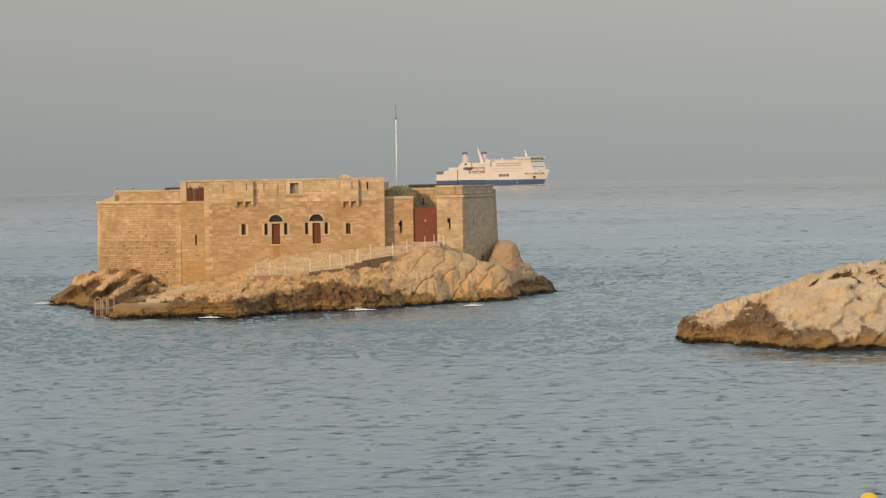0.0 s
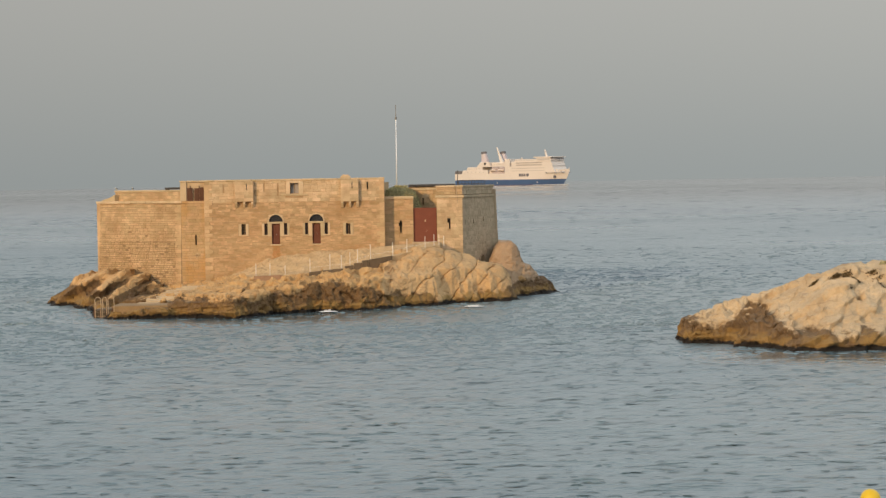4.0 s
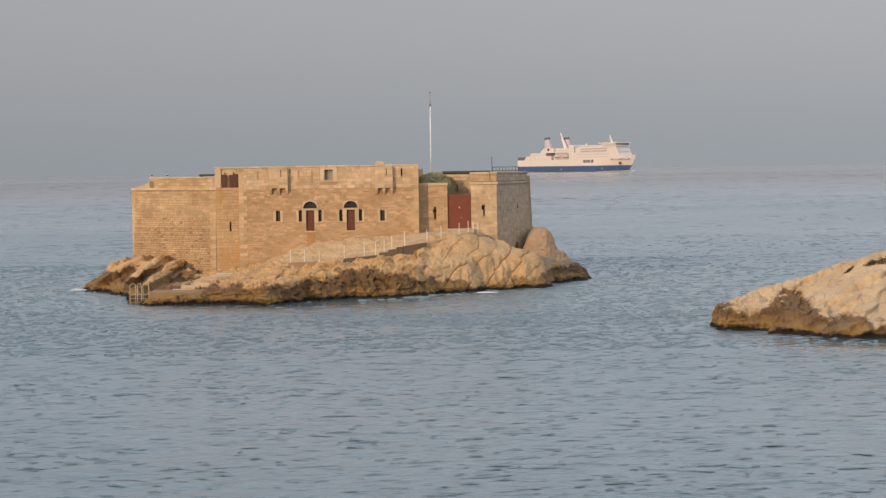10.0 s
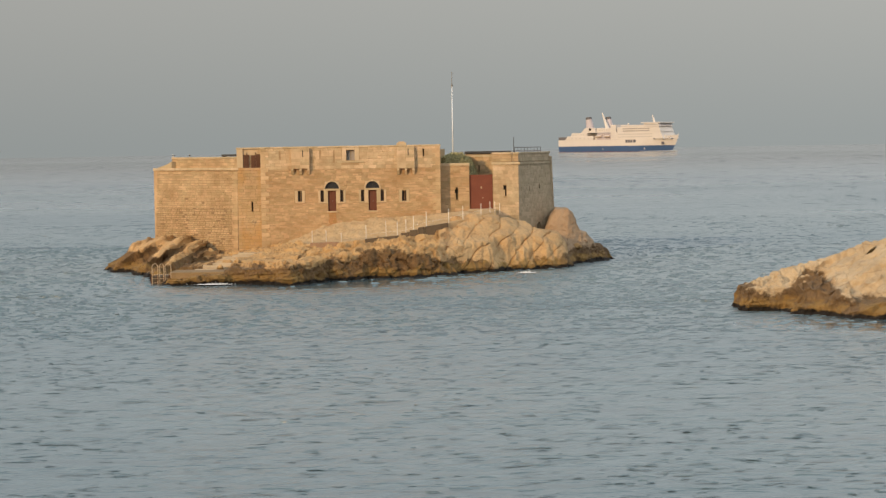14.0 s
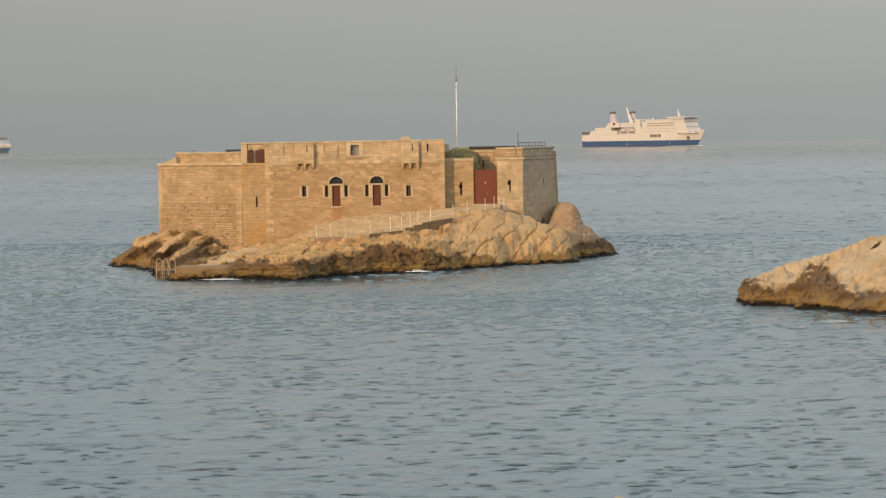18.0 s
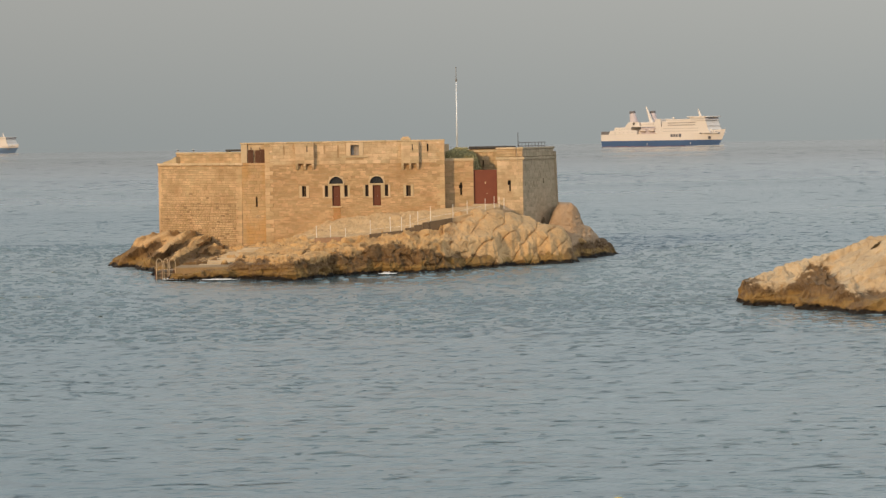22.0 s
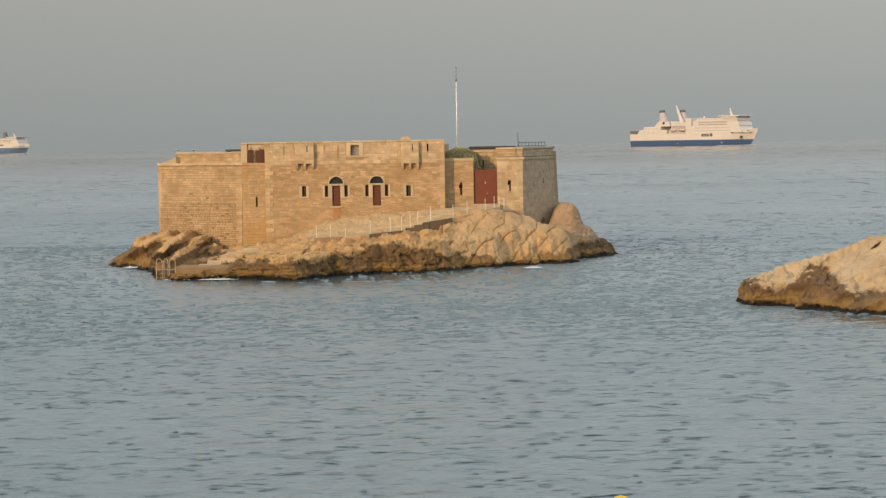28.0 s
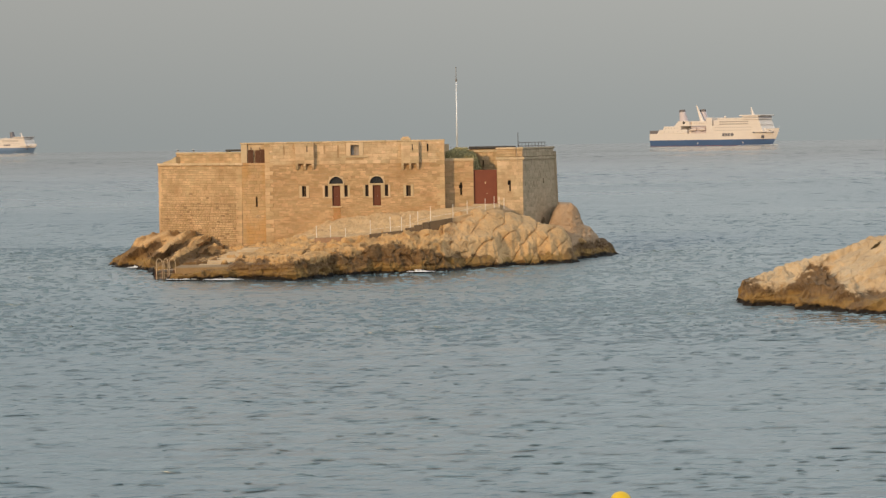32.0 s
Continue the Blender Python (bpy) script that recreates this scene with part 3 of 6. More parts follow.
ripples.append(ripple_set("ripples", 59, 2400, 176.0, 232.0, 1.0, (-44, 30), 2.2, 0.9))
ripples.append(ripple_set("far_ripples", 47, 1400, 330.0, 900.0, 1.9))
ripples.append(ripple_set("far_ripples", 61, 900, 650.0, 1900.0, 2.2, None, 0.7))


# ---- the rocks ----
def signed_depth(X, Y, ring):
    """How far each place lies inside a closed outline (negative outside)."""
    pts = np.array(ring, float)
    best = np.full(X.shape, 1e9)
    inside = np.zeros(X.shape, bool)
    for (ax, ay), (bx, by) in zip(pts, np.roll(pts, -1, 0)):
        dx, dy = bx - ax, by - ay
        t = np.clip(((X - ax) * dx + (Y - ay) * dy) / (dx * dx + dy * dy), 0, 1)
        best = np.minimum(best, np.hypot(X - ax - t * dx, Y - ay - t * dy))
        cross = ((ay > Y) != (by > Y)) & (X < (bx - ax) * (Y - ay) / (by - ay + 1e-12) + ax)
        inside ^= cross
    return np.where(inside, best, -best)


def fractal(X, Y, scale, seed, octaves=4, ridged=False):
    out = np.empty(X.size)
    o = Vector((seed * 17.3, seed * 9.1, seed * 3.7))
    for i, (x, y) in enumerate(zip(X.reshape(-1), Y.reshape(-1))):
        p = Vector((x / scale, y / scale, 0)) + o
        out[i] = noise.fractal(p, 0.9, 2.1, octaves)
    out = out.reshape(X.shape)
    return 1 - 2 * np.abs(out) if ridged else out


def blur(A, k, axis):
    """A running mean over 2k + 1 neighbours."""
    pad = [(k, k) if i == axis else (0, 0) for i in range(A.ndim)]
    total = np.cumsum(np.pad(A, pad, mode="edge"), axis=axis)
    total = np.concatenate((np.zeros_like(np.take(total, [0], axis)), total), axis)
    n = A.shape[axis]
    return (np.take(total, range(2 * k + 1, n + 2 * k + 1), axis) - np.take(total, range(0, n), axis)) / (2 * k + 1)


def facets(p, size, crack):
    """Broken blocks: each cell is a tilted plane, with an open joint round it."""
    u = p / size
    dist, near = noise.voronoi(u)
    c = near[0]
    plane = (u - c).dot(noise.cell_vector(c * 9.7) - Vector((0.5, 0.5, 0.5))) * 1.1 + 0.22 * noise.cell(c * 5.1)
    return size * (plane - crack * math.exp(-((dist[1] - dist[0]) / 0.09) ** 2))


def rock_mesh(owner, cuts, xs, ys, height, relief, rows, mat="rock", beyond=None):
    """A rock cut into its natural parts, cuts being (name, label, from x, to x). Rows of points follow the slope, so that
    steep faces are as finely broken as flat ones; relief(p) pushes each point out or in along the surface's normal."""
    X, Y = np.meshgrid(xs, ys)
    Z = height(X, Y)
    dy, dz = np.diff(Y, axis=0), np.diff(Z, axis=0)
    weight = np.where(np.maximum(Z[1:], Z[:-1]) > -0.9, np.maximum(dz, -0.3 * dz) + 0.10 * dy, 0.004 * dy)
    run = np.concatenate((np.zeros((1, len(xs))), np.cumsum(weight, 0)))
    run /= run[-1]
    even = np.linspace(0, 1, rows)
    Y2 = np.stack([np.interp(even, run[:, i], ys) for i in range(len(xs))], 1)
    Y2 = blur(Y2, 2, 1)
    X2 = np.repeat(xs[None, :], rows, 0)
    Z2 = np.stack([np.interp(Y2[:, i], ys, Z[:, i]) for i in range(len(xs))], 1)
    P = np.stack((X2, Y2, Z2), -1)
    N = np.cross(np.gradient(P, axis=1), np.gradient(P, axis=0))
    N /= np.linalg.norm(N, axis=-1, keepdims=True) + 1e-9
    N = blur(blur(N, 3, 0), 3, 1)
    N /= np.linalg.norm(N, axis=-1, keepdims=True) + 1e-9
    push = np.zeros(Z2.size)
    for i, p in enumerate(P.reshape(-1, 3).tolist()):
        if p[2] > -0.5:
            push[i] = relief(*p)
    push = push.reshape(Z2.shape) * smoothstep((Z2 + 0.4) / 0.5)
    P = P + N * push[..., None]
    # the sea has worn a notch at the waterline
    P[..., 1] += 0.5 * smoothstep((0.55 - Z2) / 0.4) * np.clip(-N[..., 1], 0, 1)
    idx = np.arange(Z2.size).reshape(Z2.shape)
    keep = np.maximum.reduce((Z2[:-1, :-1], Z2[1:, :-1], Z2[:-1, 1:], Z2[1:, 1:])) > -1.4
    faces = np.stack((idx[:-1, :-1], idx[:-1, 1:], idx[1:, 1:], idx[1:, :-1]), -1)[keep]
    mid_x = X2.reshape(-1)[faces].mean(1)
    if beyond:      # what lies behind this line belongs to the part further along
        mid_x += beyond[1] * (Y2.reshape(-1)[faces].mean(1) > beyond[0])
    cloud = P.reshape(-1, 3)
    for name, label, x0, x1, *own in cuts:
        mine = faces[(mid_x >= x0) & (mid_x < x1)]
        used = np.unique(mine)
        remap = np.zeros(Z2.size, int)
        remap[used] = np.arange(len(used))
        mesh_part(name, cloud[used].tolist(), remap[mine].tolist(), own[0] if own else mat, owner, label)


def boulder(owner, x, y, z, size, seed):
    """A loose angular block."""
    rng = random.Random(seed)
    bm = bmesh.new()
    bmesh.ops.create_icosphere(bm, subdivisions=3, radius=1.0)
    sc = Vector((size * rng.uniform(1.0, 1.8), size * rng.uniform(0.8, 1.2), size * rng.uniform(0.6, 1.0)))
    spin = Matrix.Rotation(rng.uniform(0, 6.28), 3, "Z") @ Matrix.Rotation(rng.uniform(-0.5, 0.5), 3, "X")
    cuts = []
    for _ in range(11):
        c = Vector((rng.gauss(0, 1), rng.gauss(0, 1), rng.gauss(0, 1))).normalized()
        cuts.append((c, rng.uniform(0.55, 1.0)))
    for v in bm.verts:
        n = v.co.normalized()
        k = min([1.15] + [d / n.dot(c) for c, d in cuts if n.dot(c) > 0.1])
        k *= 1 + 0.10 * noise.fractal(n * 2.0 + Vector((seed, 0, 0)), 1.0, 2.0, 3)
        v.co = spin @ Vector((n.x * k * sc.x, n.y * k * sc.y, n.z * k * sc.z)) + Vector((x, y, z))
    return part("boulder", bm, "rock", owner)


ISLE = [(-46.0, 263), (-44.0, 258.5), (-41.8, 255.5), (-38.5, 247), (-36.2, 236.2), (-33.4, 230.6), (-26.0, 231.4), (-21.0, 228.2), (-17.1, 234.6),
        (-11.5, 239), (-8.5, 239.3), (-2.6, 245), (3.0, 250), (6.9, 252.7), (8.1, 255.2), (8.3, 259.6), (9.4, 261.6), (11.2, 263.4), (13.6, 270.5), (12, 284), (0, 291), (-20, 291), (-40, 285), (-46.5, 272)]


def isle_height(X, Y):
    d = signed_depth(X, Y, ISLE) + 0.9 * fractal(X, Y, 3.0, 1) + 0.04 * fractal(X, Y, 0.9, 2)
    top = np.interp(X, [-47, -45, -44.4, -43.6, -42.5, -40, -37.5, -34.5, -33, -31.5, -30, -27, -22, -15, -8, -4, 0, 3, 6, 8, 10, 14], [0.3, 1.0, 2.1, 2.8, 3.05, 3.3, 3.4, 3.5, 3.05, 2.4, 2.2, 2.6, 3.3, 3.5, 4.0, 5.3, 5.4, 5.1, 4.7, 3.6, 2.2, 0.9])
    lip = np.interp(X, [-47, -42, -37, -33, -24, -18, -12, -5, 4, 8.2, 14], [0.8, 1.8, 1.1, 1.1, 1.7, 2.2, 2.7, 3.0, 3.4, 1.6, 0.8])
    run = np.interp(X, [-47, -42, -38, -35, -33, -31, -24, -18, -12, -6, 0, 5, 10, 14], [2.2, 3.2, 7, 9.5, 14, 21, 23, 17, 10.5, 8.5, 6.5, 5.5, 5, 5])
    lip = np.minimum(lip, top)
    z = lip * smoothstep(d / np.interp(X, [-36, -33, -20, -14], [1.5, 0.9, 0.9, 1.5])) + (top - lip) * smoothstep((d - 0.6) / run)
    # the smooth pale boulder below the gate, and the knob beside the tower
    z += 1.0 * np.exp(-((X + 1.2) / 4.2) ** 2 - ((Y - 253.0) / 3.6) ** 2)
    far_end = 1 - np.clip(np.abs((X - 2.8) / 5.2), 0, 1) ** 8
    dome = 4.15 * far_end * smoothstep((Y - 249.5 - 0.35 * X) / 3.2) * smoothstep((262 - Y) / 4)
    z = np.maximum(z, dome)
    z -= smoothstep((Y - 258) / 2) * smoothstep((X - 2) / 1.5) * np.maximum(z - 3.3, 0)
    cap = np.interp(X, [7.6, 8.0, 11, 13.5], [9, 1.9, 1.7, 0.9])
    z = np.minimum(z, cap)
    ridge = np.interp(X, [4.8, 5.3, 6.0, 6.6, 7.9, 8.5, 8.85, 9.1, 9.3, 10.0, 10.6, 11.2, 12.4, 13.2, 13.6], [0, 3.9, 5.5, 6.25, 6.2, 5.7, 4.9, 4.0, 3.6, 3.4, 2.7, 2.0, 1.6, 1.3, 0.8])
    z = np.maximum(z, ridge * smoothstep((Y - 261.6) / 1.6) * smoothstep((272 - Y) / 2) * smoothstep(d / 1.6))
    z -= 0.95 * np.exp(-((X + 19.2) / 1.9) ** 2 - ((Y - 248.4) / 1.6) ** 2)
    z -= 0.15 * np.exp(-((X + 12.3) / 3.2) ** 2 - ((Y - 248.3) / 1.4) ** 2)
    z += 0.2 * np.exp(-((X + 40.0) / 2.0) ** 2 - ((Y - 262.5) / 3.0) ** 2) + 0.5 * np.exp(-((X + 37.5) / 2.2) ** 2 - ((Y - 259.0) / 3.0) ** 2)
    wob = fractal(X, Y, 4.0, 3)
    # tilted slabs below the bastion, each broken off on its lee side
    slab = np.mod((X - 0.9 * z - 0.15 * (Y - 257) + 41.9 + 0.5 * wob) / 2.7, 1.0)
    tilt = np.where(slab < 0.82, slab / 0.82, (1 - slab) / 0.18)
    in_beds = smoothstep((-30.5 - X) / 2) * smoothstep((Y - 246) / 3) * smoothstep(d / 1.6)
    z += (0.7 * tilt - 0.35) * in_beds * np.interp(X, [-45, -43, -40.5, -36, -31], [0, 0.2, 0.8, 1, 0.7])
    # flat-lying ledges of the low shelf
    ledge = z / 0.42 + 0.25 * wob
    ledge = (np.floor(ledge) + smoothstep((ledge - np.floor(ledge)) / 0.3) - 0.25 * wob) * 0.42
    on_shelf = smoothstep((X + 35) / 2) * smoothstep((-17 - X) / 3) * smoothstep((d - 0.4) / 1)
    z += 0.8 * (ledge - z) * on_shelf
    block = noise_cells(X, Y, 1.5, 4)
    z += (0.32 * block + 0.30 * fractal(X, Y, 2.2, 7)) * smoothstep(d / 2) * np.interp(X, [-47, -34, -30, -22, -18, -5, -2, 6, 8, 14], [0.3, 0.2, 0.3, 0.5, 1.4, 1.2, 0.3, 0.25, 0.4, 0.4])
    # the ground below the ramp stays under its slabs
    bed = np.interp(X, [-22.6, -20.8, -17.7, -14.8, -10.8, -9.8, -8.9, -5.6], [2.55, 2.95, 3.08, 3.32, 3.66, 4.0, 4.35, 4.8])
    under = smoothstep((X + 21.4) / 0.8) * smoothstep((-5.2 - X) / 1.0) * smoothstep((Y - 249.2) / 0.7)
    z = z * (1 - under) + np.minimum(z, bed) * under
    # levelled ground for the landing stage
    flat = smoothstep((X + 36.8) / 0.6) * smoothstep((-27.6 - X) / 1.5) * smoothstep((243.6 - Y) / 0.8)
    z = z * (1 - flat) + np.minimum(z, 0.85) * flat
    return np.where(d < 0, d * 1.3, z)


def noise_cells(X, Y, scale, seed):
    """Flat-topped blocks of uneven height."""
    out = np.empty(X.size)
    for i, (x, y) in enumerate(zip(X.reshape(-1), Y.reshape(-1))):
        dist, pts = noise.voronoi(Vector((x / scale, y / scale * 0.8, seed)))
        out[i] = noise.cell(pts[0] * 7.3) * min(1.0, (dist[1] - dist[0]) * 4)
    return out.reshape(X.shape)


def ramp_of(x, xs, vs):
    return float(np.interp(x, xs, vs))


BLOCKY_X, BLOCKY = (-47, -42, -36, -32, -22, -19, -17, -6.5, -4, -2, 6, 8, 14), (0.32, 0.32, 0.28, 0.24, 0.25, 0.5, 0.65, 0.65, 0.4, 0.14, 0.12, 0.2, 0.2)


def strata(x, y, z, thick, seed):
    """Flat-lying beds, each broken into blocks that stand out by different amounts."""
    bend = 0.5 * noise.noise(Vector((x * 0.3, y * 0.3, seed)))
    k = (z - 0.05 * x + bend * 0.6) / thick
    row = math.floor(k)
    along = (x + 0.6 * y) / (1.1 + 0.5 * math.sin(row * 2.3)) + row * 0.37 + 0.35 * noise.noise(Vector((x * 0.9, y * 0.9, seed + row)))
    edge = min(k - row, 1 - k + row)
    side = abs(along - math.floor(along + 0.5))
    return noise.cell(Vector((math.floor(along) + 0.5, row + 0.5, seed))) * min(1.0, edge / 0.12) - 0.25 * math.exp(-(edge / 0.06) ** 2) - 0.2 * math.exp(-(side / 0.04) ** 2)


RIBS = ((-41.0, 1.6, 2.1), (-37.8, 1.1, 1.7), (-34.9, 0.9, 1.7))


def isle_relief(x, y, z):
    p = Vector((x, y, z))
    tilted = Vector((x * 0.85 - 0.55 * z, y * 0.5, z * 0.95 + 0.35 * x))
    rough = ramp_of(x, BLOCKY_X, BLOCKY)
    v = rough * (0.5 * facets(tilted, 1.6, 0.16) + 0.6 * facets(tilted + Vector((7, 3, 1)), 0.6, 0.14))
    v += (0.08 + 0.2 * rough) * noise.fractal(p * 0.55, 0.8, 2.1, 3) + (0.025 + 0.03 * rough) * noise.fractal(p * 3.2, 0.8, 2.1, 3)
    # leaning ribs below the bastion, rising gently on one side and broken off on the other
    if x < -30.5:
        rib = 0.0
        for foot, slope, flank in RIBS:
            off = x - foot - slope * (z - 2.0) + 0.35 * noise.noise(p * 0.8)
            rib = max(rib, float(smoothstep(1 + off / flank)) if off < 0 else float(smoothstep(1 - off / 0.45)))
        v += (1.15 * rib - 0.5) * ramp_of(x, (-45, -43.5, -32.5, -30.5), (0.3, 1, 1, 0)) * ramp_of(z, (0.5, 1.0, 2.1, 3.2), (0.3, 1, 0.85, 0.15))
    beds = ramp_of(x, (-38, -34, -19, -15, -7, -4), (0.0, 0.22, 0.22, 0.12, 0.08, 0.0))
    beds += ramp_of(x, (8.0, 10.0), (0.0, 0.12))
    if beds > 0:
        v += beds * strata(x, y, z, 0.36, 3.3)
    # pillows of the gate rock between long slanting joints, some of them half closed
    gate = ramp_of(x, (-5.5, -2.5, 6.5, 8.5), (0, 1, 1, 0)) * ramp_of(y, (258, 261), (1, 0))
    if gate > 0:
        j = (x - 0.92 * z + 0.10 * (y - 252) + 6.0) / 2.4 + 0.40 * noise.noise(p * 0.33) + 0.07 * noise.noise(p * 1.4)
        off = abs(j - math.floor(j) - 0.5) * 2
        wide = max(0.0, min(1.0, 0.75 + 1.5 * noise.noise(Vector((math.floor(j) * 3.1, y * 0.25, z * 0.4)))))
        v += gate * (0.20 * math.sqrt(off) - 0.17 - 0.20 * wide * math.exp(-(off / 0.06) ** 2))
        j = (z * 0.8 + x * 0.42) / 1.7 + 0.5 * noise.noise(p * 0.4 + Vector((9, 0, 0)))
        off = abs(j - math.floor(j) - 0.5) * 2
        v -= gate * 0.13 * max(0.0, noise.noise(p * 0.5 + Vector((0, 5, 0))) + 0.25) * math.exp(-(off / 0.07) ** 2)
    return v


ys_isle = np.concatenate((np.arange(227, 272, 0.12), np.arange(272, 293, 0.7)))
island = thing("rock_island", "low sunlit limestone islet with a dark tide line in the sea", "rock island")
rock_mesh(island, (("outcrop", "slanting rock slabs below the bastion", -60, -36.5, "amber_rock"), ("rock_shelf", "low rough rock shelf", -36.5, -20.5), ("cliff", "broken brown cliff below the ramp", -20.5, -6.5),
                   ("gate_rock", "big smooth pale rock with slanting cracks", -6.5, 8.3, "sandy_rock"), ("spit", "rosy rock knob and dark spit beside the tower", 8.3, 30, "rosy_rock")), np.arange(-48.5, 16, 0.10), ys_isle, isle_height, isle_relief, 250, beyond=(260.2, 3.2))
LOOSE = [(-22.9, 251.3, 3.0, 0.75), (-21.8, 250.2, 3.0, 0.6), (-23.9, 252.6, 2.9, 0.8), (-21.0, 249.3, 2.9, 0.5), (-24.8, 251.2, 2.6, 0.6), (-20.1, 248.5, 2.75, 0.6), (-19.0, 248.4, 2.7, 0.65), (-18.0, 248.3, 2.6, 0.6), (-17.0, 248.4, 3.0, 0.62), (-16.2, 248.6, 3.25, 0.5), (-16.1, 245.4, 2.6, 0.5), (-14.4, 247.5, 3.2, 0.7), (-11.8, 247.0, 3.5, 0.6), (-8.6, 247.6, 4.0, 0.7), (-20.9, 244.8, 2.2, 0.45), (-22.3, 244.0, 2.0, 0.5), (-24.0, 243.0, 1.9, 0.4), (-13.6, 245.2, 2.6, 0.6), (-12.0, 245.0, 2.6, 0.55),
         (-29.5, 239.5, 1.5, 0.45), (-27.8, 238.0, 1.5, 0.4), (-26.0, 240.6, 1.7, 0.45), (-25.0, 236.0, 1.6, 0.4), (-31.0, 241.8, 1.6, 0.5), (8.9, 263.0, 2.2, 0.6)]
for i, (x, y, z, size) in enumerate(LOOSE):
    boulder(island, x, y, z - 0.3, size * 0.85, 70 + i)

POINT = [(19.4, 190.5), (19.65, 187.2), (20.5, 185.6), (22.9, 185.0), (23.2, 181.4), (24.8, 180.6), (25.9, 178.4), (27.3, 176.3), (29.6, 174.9), (33, 175.6), (37, 176.8), (46, 177), (60, 176), (62, 200), (48, 206), (36, 203), (29, 199), (22, 195)]


def point_height(X, Y):
    d = signed_depth(X, Y, POINT) + 0.8 * fractal(X, Y, 3.0, 21) + 0.08 * fractal(X, Y, 0.9, 22)
    top = np.interp(X, [18.6, 19.4, 20.2, 21.4, 23.4, 25, 27, 28.3, 29.3, 30.4, 32, 33.2, 36, 45, 62], [0.9, 1.75, 2.38, 2.6, 2.8, 3.7, 4.45, 4.75, 5.2, 5.6, 6.05, 6.2, 6.25, 5.9, 4])
    lip = np.minimum(np.interp(X, [18, 20.5, 22.6, 24.4, 25.8, 26.8, 28, 34, 60], [1.6, 1.8, 1.8, 2.3, 2.4, 1.7, 1.3, 1.2, 1.2]), top)
    run = np.interp(X, [18, 21, 23.5, 26, 33, 60], [1.6, 2.8, 5.0, 8.5, 11.5, 12])
    z = lip * smoothstep(d / np.interp(X, [20.5, 22.5], [0.5, 1.0])) + (top - lip) * smoothstep((d - 0.5) / run) ** 0.9
    bed = X * 0.8 - z * 1.1
    wob = fractal(X, Y, 5.0, 23)
    fold = np.mod(bed / 2.6 + 0.6 * wob, 1.0)
    fold = np.where(fold < 0.76, fold / 0.76, smoothstep((1 - fold) / 0.24))
    z += (0.5 * fold - 0.25) * smoothstep(d / 1.5) * smoothstep((187.5 - Y) / 4.5) * np.interp(X, [18, 22, 27, 31, 36], [0.3, 0.5, 1.0, 0.8, 0.5])
    z += (0.30 * noise_cells(X, Y, 1.3, 9) + 0.42 * fractal(X, Y, 2.5, 27)) * smoothstep(d / 2) * np.interp(X, [18, 25, 28, 31], [1.2, 1.1, 0.6, 0.35])
    # hollows worn near the crest, a hole and two shallow scoops in the face
    for hx, hy, rx, ry, how_far in ((30.2, 185.4, 0.7, 0.5, 0.8), (31.7, 185.7, 0.7, 0.4, 0.7), (33.0, 185.5, 1.0, 0.7, 1.0), (32.5, 183.2, 0.5, 0.3, 0.5), (35.2, 185.4, 0.9, 0.5, 0.9), (35.9, 184.6, 0.6, 0.5, 0.8), (33.24, 182.1, 0.26, 0.35, 1.0), (32.8, 180.7, 0.5, 1.0, 0.55), (31.0, 181.2, 0.9, 1.2, 0.6)):
        z -= how_far * np.exp(-((X - hx) / rx) ** 2 - ((Y - hy) / ry) ** 2)
    return np.where(d < 0, d * 1.3, z)


def point_relief(x, y, z):
    p = Vector((x, y, z))
    tilted = Vector((x * 0.8 - 0.6 * z, y * 0.6, z * 0.9 + 0.4 * x))
    rough = ramp_of(x, (18, 22, 26, 28, 31), (0.8, 0.75, 0.5, 0.26, 0.16))
    v = rough * (0.35 * facets(tilted, 1.3, 0.12) + 0.6 * facets(tilted, 0.42, 0.12))
    v += (0.12 + 0.12 * rough) * noise.fractal(p * 0.6, 0.8, 2.1, 3) + 0.045 * noise.fractal(p * 3.4, 0.8, 2.1, 3)
    # a smooth hollow wall between the nose and the main face
    left, right = smoothstep((x - 22.3 - 1.1 * (z - 0.9)) / 0.9), smoothstep((26.1 + 0.75 * (z - 1.3) - x) / 0.9)
    how_far = float(left * right * smoothstep((z - 0.65) / 0.5) * smoothstep((3.3 - z) / 0.5))
    v = v * (1 - 0.9 * how_far) - 0.6 * how_far
    # the main face is folded along slanting beds, each with a blunt broken edge
    j = (0.55 * x - 1.0 * z + 0.05 * (y - 180)) / 1.35 + 0.55 * noise.noise(p * 0.35) + 0.1 * noise.noise(p * 1.7)
    j -= math.floor(j)
    v += ramp_of(x, (25.5, 27, 31, 36), (0, 0.42, 0.36, 0.25)) * (min(j / 0.8, (1 - j) / 0.2) - 0.5)
    # a smaller hollow below the main face
    near = ((x - 29.0) / 0.9) ** 2 + ((z - 1.6) / 0.7) ** 2
    return v - 0.5 * math.exp(-near)


headland = thing("rock_headland", "pale sunlit limestone headland with a dark waterline", "rock headland")
rock_mesh(headland, (("nose", "rough low tip of the headland", 0, 25.6), ("slope", "broad smooth pale rock face", 25.6, 45), ("ridge", "", 45, 90)), np.concatenate((np.arange(17.5, 41, 0.09), np.arange(41, 63, 0.8))), np.concatenate((np.arange(172, 192, 0.11), np.arange(192, 208, 0.8))), point_height, point_relief, 220, "pale_rock")


